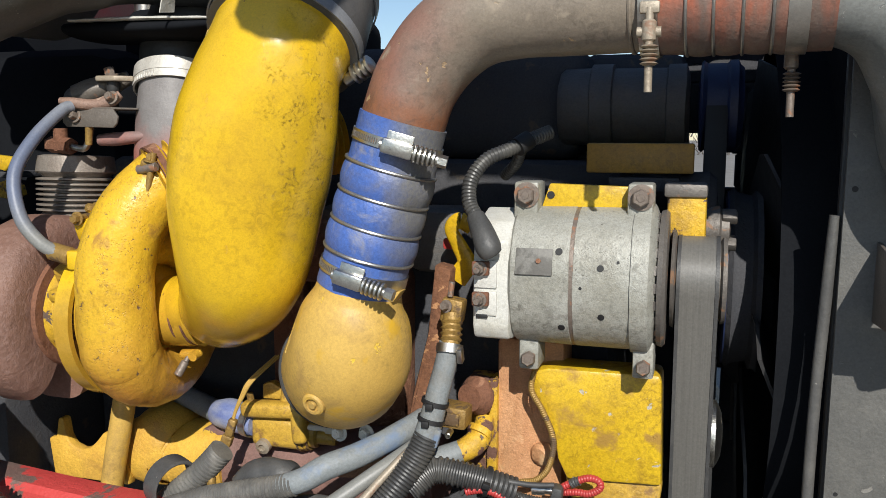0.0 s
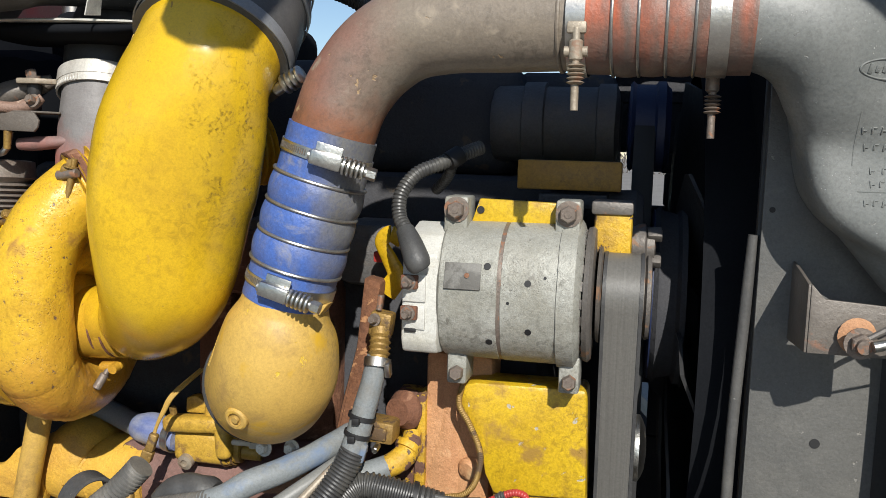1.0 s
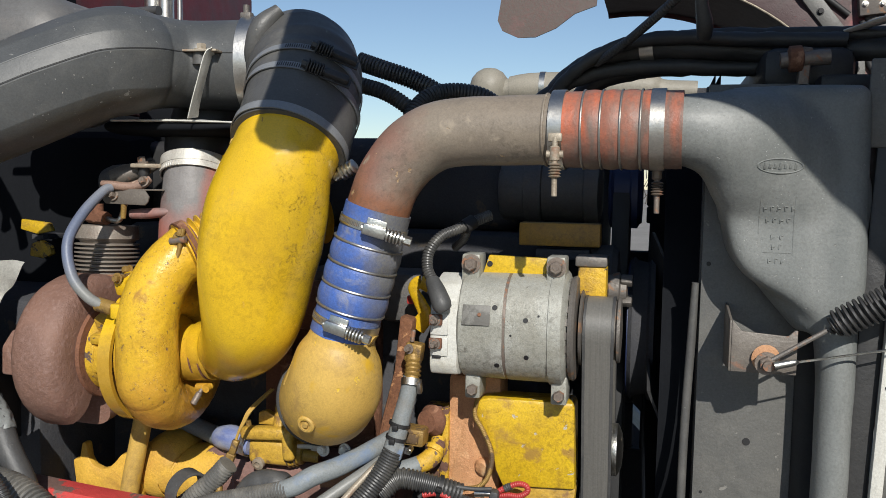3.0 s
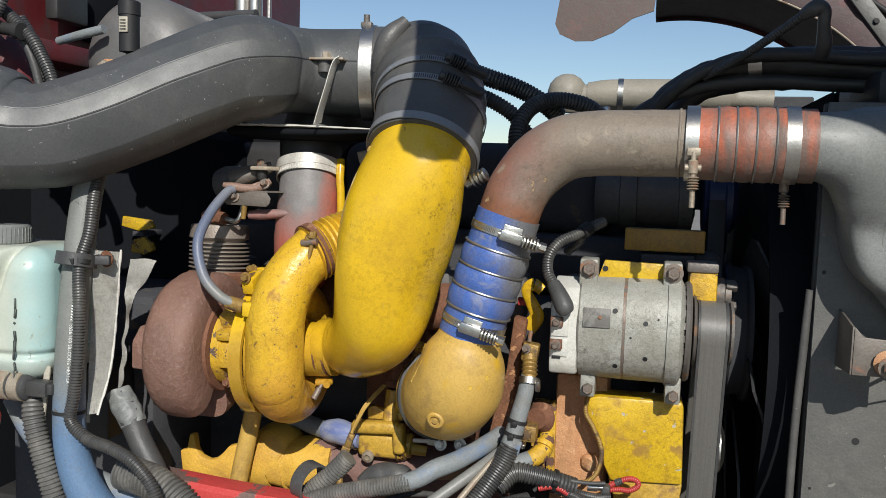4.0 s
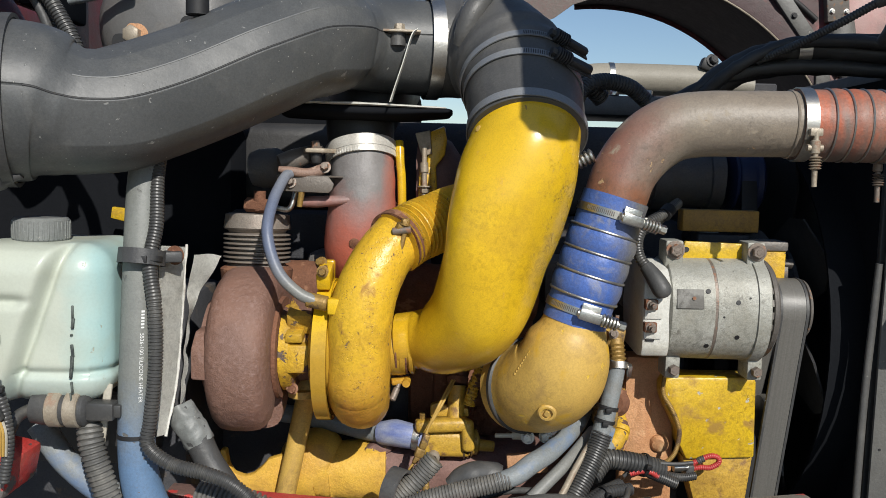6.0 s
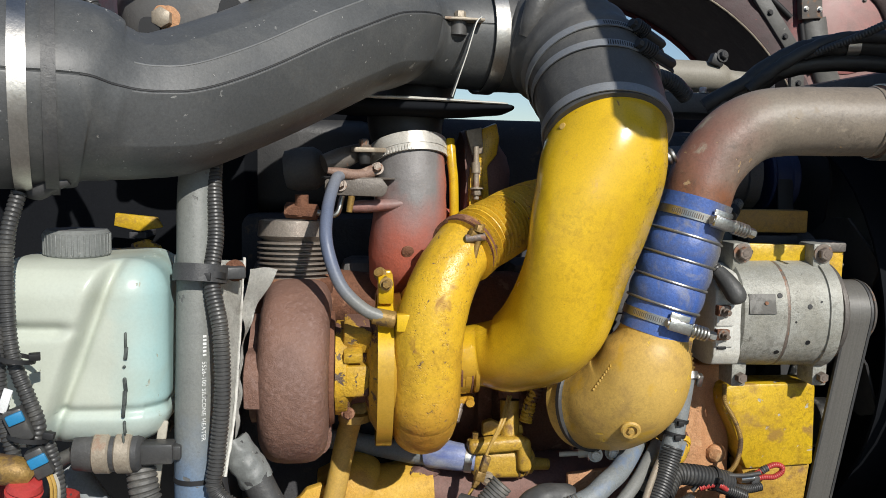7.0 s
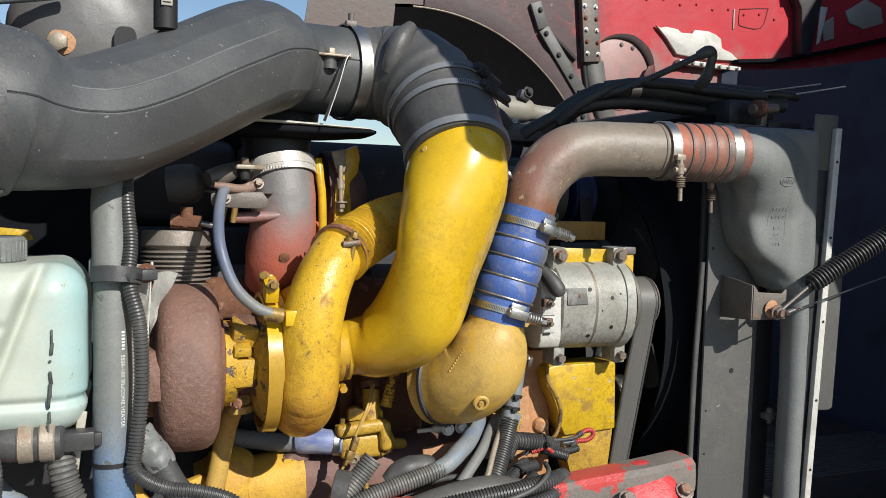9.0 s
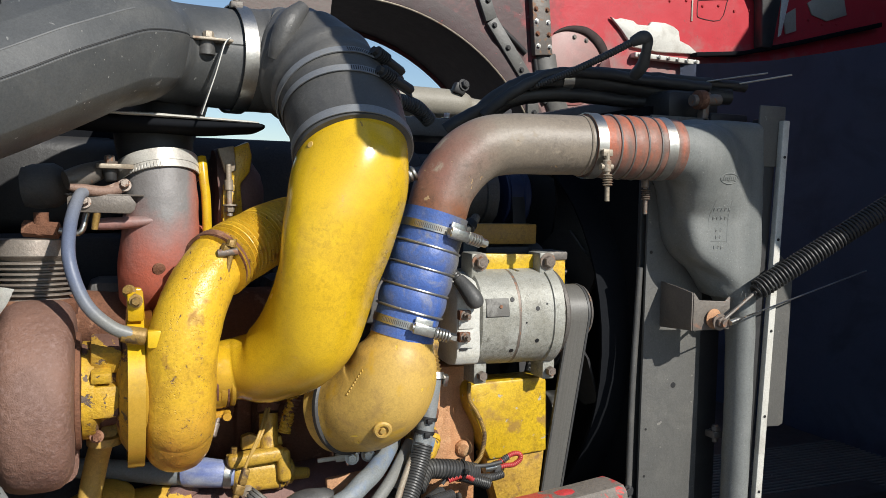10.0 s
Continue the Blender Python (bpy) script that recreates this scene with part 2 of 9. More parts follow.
    if wear:
        mask = ramp(tex(wear_scale, 9.0, 0.62, 0.3), wear_at, wear_at + wear_soft)
        col = blend(mask, col, wear)
        rr = N.new("ShaderNodeMapRange")
        rr.inputs["To Min"].default_value, rr.inputs["To Max"].default_value = rough, rough_wear
        L.new(mask, rr.inputs["Value"])
        rgh = rr.outputs["Result"]
        if metal_wear != metal:
            mm = N.new("ShaderNodeMapRange")
            mm.inputs["To Min"].default_value, mm.inputs["To Max"].default_value = metal, metal_wear
            L.new(mask, mm.inputs["Value"])
            L.new(mm.outputs["Result"], bsdf.inputs["Metallic"])
    if rgh is None:
        rr = N.new("ShaderNodeMapRange")
        rr.inputs["To Min"].default_value, rr.inputs["To Max"].default_value = rough - 0.1, min(1.0, rough + 0.12)
        L.new(tex(alt_scale * 3.3, 5.0), rr.inputs["Value"])
        rgh = rr.outputs["Result"]
    L.new(col, bsdf.inputs["Base Color"])
    L.new(rgh, bsdf.inputs["Roughness"])
    if not (wear and metal_wear != metal):
        bsdf.inputs["Metallic"].default_value = metal
    bsdf.inputs["Specular IOR Level"].default_value = spec
    bsdf.inputs["Coat Weight"].default_value = coat
    bsdf.inputs["Coat Roughness"].default_value = 0.25
    bp = N.new("ShaderNodeBump")
    bp.inputs["Strength"].default_value, bp.inputs["Distance"].default_value = bump, 0.002
    L.new(tex(bump_scale, 5.0, 0.65), bp.inputs["Height"])
    last = bp.outputs["Normal"]
    b2 = N.new("ShaderNodeBump")
    b2.inputs["Strength"].default_value, b2.inputs["Distance"].default_value = bump * 0.8, 0.006
    L.new(tex(bump_scale * 0.2, 4.0), b2.inputs["Height"])
    L.new(last, b2.inputs["Normal"])
    last = b2.outputs["Normal"]
    for mask_, depth in relief:
        b3 = N.new("ShaderNodeBump")
        b3.invert = depth < 0
        b3.inputs["Strength"].default_value, b3.inputs["Distance"].default_value = min(1.0, abs(depth)), 0.0015
        L.new(mask_, b3.inputs["Height"])
        L.new(last, b3.inputs["Normal"])
        last = b3.outputs["Normal"]
    L.new(last, bsdf.inputs["Normal"])
    return m


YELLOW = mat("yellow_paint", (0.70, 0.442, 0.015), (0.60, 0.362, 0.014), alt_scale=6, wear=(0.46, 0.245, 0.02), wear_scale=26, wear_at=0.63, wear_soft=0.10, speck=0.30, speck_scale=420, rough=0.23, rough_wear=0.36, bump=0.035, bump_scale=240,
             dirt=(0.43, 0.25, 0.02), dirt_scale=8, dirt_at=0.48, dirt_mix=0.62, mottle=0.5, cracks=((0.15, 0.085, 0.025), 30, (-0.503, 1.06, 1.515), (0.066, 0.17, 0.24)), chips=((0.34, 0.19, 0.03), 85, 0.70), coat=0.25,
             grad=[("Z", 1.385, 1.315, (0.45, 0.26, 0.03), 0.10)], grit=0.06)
YELLOW_CAST = mat("yellow_cast_paint", (0.69, 0.424, 0.028), (0.58, 0.335, 0.025), wear=(0.36, 0.185, 0.03), wear_scale=24, wear_at=0.58, wear_soft=0.10, speck=0.3, rough=0.33, bump=0.42, bump_scale=120,
                  dirt=(0.42, 0.22, 0.03), dirt_scale=8, dirt_at=0.52, dirt_mix=0.6, mottle=0.65, pits=((0.42, 0.23, 0.04), 300, 0.32, 0.47), chips=((0.15, 0.09, 0.06), 95, 0.66),
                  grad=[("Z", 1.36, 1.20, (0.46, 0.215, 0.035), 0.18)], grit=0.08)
YELLOW_RUST = mat("yellow_paint_flaking", (0.64, 0.39, 0.02), (0.45, 0.24, 0.04), wear=(0.13, 0.065, 0.045), wear_at=0.53, wear_scale=18, wear_soft=0.02, speck=0.4, rough=0.55, rough_wear=0.9, bump=0.6,
                  dirt=(0.20, 0.11, 0.045), dirt_scale=10, dirt_at=0.46, dirt_mix=0.8, mottle=0.6, chips=((0.10, 0.07, 0.06), 45, 0.59))
YELLOW_TAN = mat("faded_yellow_paint", (0.572, 0.367, 0.088), (0.48, 0.30, 0.065), alt_scale=8, wear=(0.58, 0.34, 0.02), wear_at=0.57, wear_scale=16, wear_soft=0.12, speck=0.25, rough=0.50, bump=0.10, bump_scale=260,
                 dirt=(0.29, 0.18, 0.07), dirt_scale=13, dirt_at=0.53, dirt_mix=0.85, mottle=0.6, chips=((0.70, 0.46, 0.05), 36, 0.66), grit=0.10)
TURBINE = mat("heat_scaled_iron", (0.230, 0.125, 0.090), (0.170, 0.098, 0.076), alt_scale=9, wear=(0.26, 0.165, 0.138), wear_scale=150, wear_at=0.50, wear_soft=0.25, speck=0.4, speck_scale=330, rough=0.60, rough_wear=0.7, bump=0.55, bump_scale=420, mottle=0.3, dirt=(0.13, 0.07, 0.055), dirt_scale=12, dirt_mix=0.5)
RUST = mat("rust", (0.20, 0.085, 0.045), (0.12, 0.055, 0.035), wear=(0.28, 0.14, 0.08), wear_at=0.58, speck=0.5, rough=0.85, bump=0.8, bump_scale=180, mottle=0.6)
RUST_PALE = mat("bare_rusty_casting", (0.50, 0.275, 0.145), (0.42, 0.19, 0.09), wear=(0.18, 0.08, 0.045), wear_at=0.62, speck=0.4, rough=0.75, bump=0.7, mottle=0.5)
PIPE = mat("weathered_steel_pipe", (0.235, 0.195, 0.150), (0.18, 0.150, 0.12), alt_scale=12, wear=(0.30, 0.25, 0.19), wear_scale=30, wear_at=0.60, wear_soft=0.1, speck=0.2, rough=0.48, bump=0.2,
           grad=[("X", -0.33, -0.43, (0.235, 0.115, 0.085), 0.14), ("Z", 1.650, 1.600, (0.21, 0.085, 0.042), 0.10)], mottle=0.75, dirt=(0.12, 0.098, 0.08), dirt_scale=7, dirt_at=0.50, dirt_mix=0.65,
           chips=((0.40, 0.27, 0.15), 34, 0.67))
BLUE = mat("blue_silicone", (0.064, 0.138, 0.42), (0.052, 0.105, 0.34), wear=(0.24, 0.24, 0.25), wear_at=0.57, wear_scale=20, wear_soft=0.14, speck=0.4, rough=0.45, bump=0.3,
           grad=[("X", -0.432, -0.395, (0.15, 0.148, 0.145), 0.06)], dirt=(0.17, 0.165, 0.16), dirt_scale=24, dirt_at=0.52, dirt_mix=0.6, mottle=0.3, grit=0.15)
# grad turns the hose dark grey-brown towards its underside.
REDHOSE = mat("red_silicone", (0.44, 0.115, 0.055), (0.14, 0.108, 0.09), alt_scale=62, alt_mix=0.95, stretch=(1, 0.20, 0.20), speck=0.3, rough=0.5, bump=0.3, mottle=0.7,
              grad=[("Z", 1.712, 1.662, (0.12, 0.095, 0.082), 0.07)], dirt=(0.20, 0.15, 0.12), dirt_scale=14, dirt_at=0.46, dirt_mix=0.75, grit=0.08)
BLACK_DUCT = mat("black_plastic_duct", (0.058, 0.061, 0.062), (0.092, 0.094, 0.094), alt_scale=6, alt_mix=0.75, dirt=(0.120, 0.118, 0.110), dirt_scale=9, dirt_at=0.49, dirt_mix=0.7,
                 speck=0.2, rough=0.46, bump=0.08, mottle=0.3, pits=((0.40, 0.39, 0.36), 110, 0.12, 0.52), chips=((0.20, 0.20, 0.19), 70, 0.68), grit=0.18)
TANK = mat("grey_plastic_tank", (0.150, 0.160, 0.155), (0.215, 0.222, 0.212), alt_scale=22, alt_mix=0.8, stretch=(1, 1, 0.12), dirt=(0.24, 0.245, 0.235), dirt_scale=9, dirt_at=0.50, dirt_mix=0.55,
           speck=0.35, rough=0.5, bump=0.15, mottle=0.25, pits=((0.42, 0.42, 0.40), 200, 0.16, 0.54), chips=((0.30, 0.30, 0.285), 90, 0.68), grit=0.08)
RUBBER = mat("black_rubber", (0.048, 0.048, 0.049), (0.080, 0.080, 0.077), dirt=(0.135, 0.13, 0.118), dirt_at=0.50, dirt_scale=9, dirt_mix=0.55, speck=0.25, rough=0.5, bump=0.25, chips=((0.16, 0.155, 0.14), 60, 0.70))
BOOTRUB = mat("dusty_boot_rubber", (0.072, 0.071, 0.069), (0.110, 0.107, 0.100), alt_scale=7, alt_mix=0.7, dirt=(0.155, 0.148, 0.133), dirt_at=0.49, dirt_scale=11, dirt_mix=0.55, speck=0.25, rough=0.46, bump=0.25, chips=((0.22, 0.21, 0.19), 70, 0.70), mottle=0.4)
ARCH = mat("sooty_brown_arch", (0.052, 0.036, 0.034), (0.036, 0.028, 0.028), alt_scale=6, dirt=(0.095, 0.065, 0.058), dirt_scale=14, dirt_at=0.55, dirt_mix=0.7, speck=0.3, rough=0.7, spec=0.2, bump=0.4)
FLANGE = mat("grimy_red_flange", (0.075, 0.042, 0.043), (0.055, 0.040, 0.040), alt_scale=8, dirt=(0.05, 0.04, 0.038), dirt_scale=9, dirt_at=0.45, dirt_mix=0.7, speck=0.3, rough=0.6, bump=0.3, chips=((0.22, 0.05, 0.05), 30, 0.67))
LOOM = mat("black_conduit", (0.042, 0.042, 0.042), (0.075, 0.073, 0.069), dirt=(0.15, 0.143, 0.125), dirt_scale=16, dirt_at=0.50, dirt_mix=0.55, rough=0.4, bump=0.1)
GREYHOSE = mat("grey_blue_hose", (0.2228, 0.2430, 0.2497), (0.1620, 0.1782, 0.1823), wear=(0.13, 0.19, 0.30), wear_at=0.54, wear_scale=10, wear_soft=0.12, speck=0.35, rough=0.55, bump=0.3, dirt=(0.17, 0.15, 0.12), dirt_scale=18, dirt_at=0.5, dirt_mix=0.6)
HEATER = mat("faded_blue_hose", (0.190, 0.197, 0.180), (0.145, 0.152, 0.145), dirt=(0.14, 0.145, 0.14), dirt_scale=12, dirt_at=0.50, dirt_mix=0.5, speck=0.3, rough=0.55, bump=0.25,
             grad=[("Z", 1.32, 1.20, (0.105, 0.185, 0.31), 0.16)], chips=((0.13, 0.13, 0.125), 50, 0.66), grit=0.06)
STEEL = mat("zinc_steel", (0.60, 0.59, 0.55), (0.46, 0.45, 0.41), wear=(0.28, 0.21, 0.15), wear_scale=60, wear_at=0.64, speck=0.3, rough=0.32, metal=1.0, metal_wear=0.5, bump=0.2)
CLAMP_DULL = mat("dusty_clamp_band", (0.25, 0.26, 0.27), (0.19, 0.20, 0.21), dirt=(0.30, 0.28, 0.25), dirt_scale=20, dirt_mix=0.5, speck=0.1, rough=0.42, metal=0.35, bump=0.1)
STAINLESS = mat("stainless_strap", (0.58, 0.56, 0.52), (0.46, 0.44, 0.40), dirt=(0.35, 0.32, 0.27), dirt_scale=30, dirt_at=0.52, dirt_mix=0.6, speck=0.15, rough=0.36, metal=1.0, bump=0.1)
WIRE = mat("dull_ring_wire", (0.36, 0.35, 0.33), (0.26, 0.25, 0.23), dirt=(0.2, 0.18, 0.15), dirt_scale=30, dirt_mix=0.6, rough=0.38, metal=0.8, bump=0.1)
LINE = mat("blue_rubber_line", (0.12, 0.145, 0.215), (0.105, 0.12, 0.165), speck=0.2, rough=0.45, bump=0.1, grad=[("Z", 1.50, 1.44, (0.20, 0.20, 0.185), 0.05), ("Z", 1.58, 1.63, (0.20, 0.21, 0.23), 0.04)])
IRON = mat("dull_iron", (0.17, 0.155, 0.14), (0.11, 0.095, 0.085), wear=(0.24, 0.14, 0.085), wear_scale=40, wear_at=0.58, speck=0.3, rough=0.55, metal=0.4, metal_wear=0.1, bump=0.35)
BOLT = mat("brown_bolt", (0.22, 0.18, 0.15), (0.14, 0.11, 0.09), wear=(0.26, 0.13, 0.075), wear_scale=60, wear_at=0.56, speck=0.3, rough=0.5, metal=0.4, metal_wear=0.1, bump=0.35)
ALUM = mat("weathered_aluminium", (0.395, 0.393, 0.352), (0.255, 0.253, 0.218), alt_scale=17, alt_mix=0.75, wear=(0.20, 0.19, 0.165), wear_scale=26, wear_at=0.61, wear_soft=0.06, speck=0.45, speck_scale=560,
           rough=0.48, metal=0.1, metal_wear=0.1, bump=0.28, bump_scale=520, dirt=(0.24, 0.225, 0.175), dirt_scale=9, dirt_at=0.47, dirt_mix=0.75, mottle=0.85, pits=((0.18, 0.17, 0.145), 420, 0.26, 0.52), chips=((0.15, 0.14, 0.12), 60, 0.69), grit=0.14)
ALUM_PALE = mat("chalky_aluminium", (0.58, 0.575, 0.53), (0.48, 0.475, 0.43), alt_scale=11, dirt=(0.40, 0.37, 0.28), dirt_scale=12, dirt_at=0.50, dirt_mix=0.6, speck=0.3, speck_scale=480, rough=0.5, bump=0.25, bump_scale=420, mottle=0.35, chips=((0.34, 0.26, 0.16), 48, 0.68), grit=0.08)
ALUM_DARK = mat("grey_primer_patch", (0.17, 0.165, 0.15), (0.22, 0.21, 0.19), wear=(0.11, 0.105, 0.095), wear_at=0.56, rough=0.6, bump=0.3)
BRASS = mat("grimy_brass", (0.33, 0.205, 0.055), (0.20, 0.115, 0.04), alt_scale=22, wear=(0.11, 0.068, 0.035), wear_scale=34, wear_at=0.53, wear_soft=0.06, speck=0.4, rough=0.5, metal=0.3, metal_wear=0.1, bump=0.4, mottle=0.6)
PUMPYEL = mat("oily_yellow_casting", (0.54, 0.335, 0.045), (0.44, 0.25, 0.04), alt_scale=18, wear=(0.22, 0.12, 0.04), wear_scale=26, wear_at=0.58, wear_soft=0.08, dirt=(0.27, 0.145, 0.035), dirt_scale=14, dirt_at=0.50, dirt_mix=0.8, speck=0.4, rough=0.42, bump=0.4, mottle=0.7)
LOOM_DUSTY = mat("dusty_conduit", (0.085, 0.083, 0.078), (0.13, 0.126, 0.115), dirt=(0.25, 0.235, 0.205), dirt_scale=14, dirt_at=0.46, dirt_mix=0.65, rough=0.5, bump=0.1)
TANPIPE = mat("dusty_tan_pipe", (0.27, 0.25, 0.205), (0.21, 0.19, 0.15), alt_scale=8, dirt=(0.33, 0.30, 0.24), dirt_scale=9, dirt_mix=0.6, rough=0.55, bump=0.2, mottle=0.3)
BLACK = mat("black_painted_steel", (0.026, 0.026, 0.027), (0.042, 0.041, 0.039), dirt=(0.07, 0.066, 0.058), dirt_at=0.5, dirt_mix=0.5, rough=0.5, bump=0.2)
DARK = mat("sooty_casting", (0.058, 0.060, 0.068), (0.088, 0.084, 0.082), wear=(0.105, 0.088, 0.072), wear_at=0.62, rough=0.85, bump=0.5, spec=0.1)
PLATE = mat("dusty_black_steel", (0.115, 0.113, 0.105), (0.085, 0.084, 0.080), alt_scale=5, dirt=(0.175, 0.168, 0.15), dirt_scale=9, dirt_at=0.50, dirt_mix=0.6, speck=0.3, rough=0.48, bump=0.25, chips=((0.22, 0.21, 0.19), 50, 0.68), mottle=0.35)
BELT = mat("ribbed_belt", (0.135, 0.13, 0.118), (0.085, 0.08, 0.073), alt_scale=6, alt_mix=0.45, stretch=(70, 1, 1), speck=0.2, rough=0.42, bump=0.1)
RED = mat("red_paint", (0.44, 0.028, 0.034), (0.34, 0.02, 0.027), alt_scale=4, dirt=(0.24, 0.10, 0.09), dirt_scale=5, dirt_at=0.53, dirt_mix=0.55, speck=0.15, rough=0.4, bump=0.15, grit=0.08)
BRACKET = mat("grimy_yellow_bracket", (0.64, 0.42, 0.016), (0.50, 0.30, 0.02), alt_scale=12, wear=(0.33, 0.19, 0.03), wear_scale=22, wear_at=0.55, wear_soft=0.10, speck=0.4, rough=0.36, bump=0.25, dirt=(0.38, 0.22, 0.03), dirt_scale=10, dirt_at=0.48, dirt_mix=0.7, mottle=0.9,
              chips=((0.44, 0.42, 0.36), 48, 0.645))
FLAKING = mat("big_flaking_yellow", (0.68, 0.41, 0.055), (0.58, 0.30, 0.045), alt_scale=10, wear=(0.20, 0.115, 0.085), wear_scale=8, wear_at=0.60, wear_soft=0.015, speck=0.3, rough=0.6, rough_wear=0.85, bump=0.5, dirt=(0.38, 0.20, 0.05), dirt_scale=12, dirt_at=0.48, dirt_mix=0.7, mottle=0.5)
BROWNCAST = mat("bare_brown_casting", (0.215, 0.118, 0.098), (0.155, 0.088, 0.076), alt_scale=12, wear=(0.64, 0.40, 0.05), wear_scale=9, wear_at=0.64, wear_soft=0.012, speck=0.35, rough=0.7, rough_wear=0.5, bump=0.5, bump_scale=160, mottle=0.5, dirt=(0.13, 0.085, 0.07), dirt_scale=15, dirt_mix=0.6)
CASTORANGE = mat("rust_stained_bare_casting", (0.58, 0.31, 0.15), (0.44, 0.20, 0.085), alt_scale=16, alt_mix=0.8, stretch=(1.6, 1, 0.35), wear=(0.62, 0.40, 0.21), wear_scale=20, wear_at=0.60, wear_soft=0.15, speck=0.45, speck_scale=420, rough=0.62, bump=0.6, bump_scale=260, mottle=0.35, dirt=(0.36, 0.155, 0.07), dirt_scale=16, dirt_mix=0.7, grit=0.12)
BAR_YELLOW = mat("dull_orange_yellow_paint", (0.46, 0.25, 0.03), (0.30, 0.155, 0.035), alt_scale=14, alt_mix=0.8, dirt=(0.12, 0.09, 0.07), dirt_scale=12, dirt_at=0.52, dirt_mix=0.8, wear=(0.30, 0.30, 0.29), wear_scale=20, wear_at=0.66, wear_soft=0.03, speck=0.4, rough=0.5, bump=0.3, mottle=0.5)
LEVER = mat("brown_forged_lever", (0.26, 0.165, 0.125), (0.18, 0.11, 0.08), alt_scale=30, wear=(0.36, 0.26, 0.20), wear_scale=50, wear_at=0.60, speck=0.4, rough=0.6, bump=0.5, mottle=0.4)
# X grads paint shade: soot and shadow by the arch, the flap's underside.
RED_HOOD = mat("sooty_shaded_red_fibreglass", (0.52, 0.032, 0.045), (0.42, 0.024, 0.034), alt_scale=4, dirt=(0.36, 0.10, 0.10), dirt_scale=6, dirt_at=0.56, dirt_mix=0.5, speck=0.15, rough=0.42, bump=0.15,
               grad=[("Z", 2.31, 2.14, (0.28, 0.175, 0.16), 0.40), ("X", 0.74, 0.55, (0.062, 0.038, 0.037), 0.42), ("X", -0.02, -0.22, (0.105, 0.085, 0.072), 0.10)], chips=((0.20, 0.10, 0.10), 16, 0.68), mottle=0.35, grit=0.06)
SOOT_PINK = mat("soot_greyed_red_paint", (0.36, 0.215, 0.195), (0.42, 0.12, 0.115), alt_scale=5, alt_mix=0.8, dirt=(0.20, 0.16, 0.145), dirt_scale=8, dirt_at=0.50, dirt_mix=0.7, rough=0.5, bump=0.15, mottle=0.3)
RED_FADED = mat("chipped_red_paint", (0.56, 0.045, 0.038), (0.42, 0.05, 0.045), wear=(0.13, 0.12, 0.11), wear_at=0.52, wear_scale=26, wear_soft=0.04, dirt=(0.34, 0.19, 0.15), dirt_scale=12, dirt_at=0.48, dirt_mix=0.5,
                speck=0.25, rough=0.45, bump=0.5, chips=((0.10, 0.095, 0.09), 60, 0.64))
TURBO_GREY = mat("heat_tinted_casting", (0.205, 0.195, 0.19), (0.165, 0.152, 0.148), alt_scale=5, speck=0.15, rough=0.52, bump=0.3, grit=0.05,
                 grad=[("Z", 1.60, 1.50, (0.46, 0.12, 0.075), 0.12), ("X", -0.815, -0.79, (0.46, 0.13, 0.085), 0.03)], dirt=(0.11, 0.09, 0.085), dirt_scale=10, dirt_at=0.53, dirt_mix=0.6, mottle=0.4)
SHIELD = mat("crumpled_heat_shield", (0.60, 0.59, 0.54), (0.48, 0.47, 0.42), dirt=(0.30, 0.27, 0.22), dirt_scale=14, dirt_mix=0.6, rough=0.45, metal=0.0, bump=0.6, bump_scale=60)
RESERVOIR = mat("translucent_plastic", (0.50, 0.53, 0.45), (0.42, 0.465, 0.40), alt_scale=6, dirt=(0.36, 0.36, 0.25), dirt_scale=9, dirt_at=0.54, dirt_mix=0.4, speck=0.1, rough=0.32, bump=0.1,
                grad=[("X", -1.24, -1.185, (0.34, 0.50, 0.485), 0.06), ("Z", 1.345, 1.31, (0.45, 0.52, 0.47), 0.04)], chips=((0.35, 0.36, 0.28), 50, 0.70), grit=0.0)
COMPR = mat("grimy_grey_compressor", (0.105, 0.102, 0.10), (0.06, 0.058, 0.056), alt_scale=14, dirt=(0.15, 0.12, 0.09), dirt_scale=18, dirt_at=0.5, dirt_mix=0.6, rough=0.6, bump=0.5, mottle=0.6)
CANISTER = mat("sooty_grey_canister", (0.125, 0.122, 0.118), (0.095, 0.092, 0.088), alt_scale=7, dirt=(0.17, 0.155, 0.14), dirt_scale=10, dirt_at=0.5, dirt_mix=0.6, speck=0.15, rough=0.45, bump=0.12, chips=((0.30, 0.28, 0.26), 40, 0.70), mottle=0.4)
WHITEPL = mat("cream_plastic", (0.42, 0.39, 0.32), (0.32, 0.29, 0.235), rough=0.5, speck=0.15, bump=0.1, dirt=(0.35, 0.31, 0.23), dirt_scale=30, dirt_mix=0.6)
MARKER = mat("faded_marker_ink", (0.03, 0.035, 0.035), (0.14, 0.16, 0.14), alt_scale=90, alt_mix=0.9, rough=0.6, bump=0.05)
INK = mat("black_ink", (0.015, 0.015, 0.016), rough=0.6, bump=0.05)
WHITE = mat("white_print", (0.72, 0.73, 0.72), (0.60, 0.61, 0.60), rough=0.6, speck=0.05, bump=0.02)
BLUEPL = mat("blue_clip_plastic", (0.02, 0.20, 0.40), rough=0.4, speck=0.05, bump=0.05)
REDPL = mat("red_wire_sheath", (0.46, 0.045, 0.042), (0.36, 0.05, 0.045), rough=0.4, speck=0.2, bump=0.15, dirt=(0.30, 0.05, 0.04), dirt_scale=30)
YELWIRE = mat("yellow_wire", (0.46, 0.29, 0.07), rough=0.5, speck=0.1, bump=0.1)
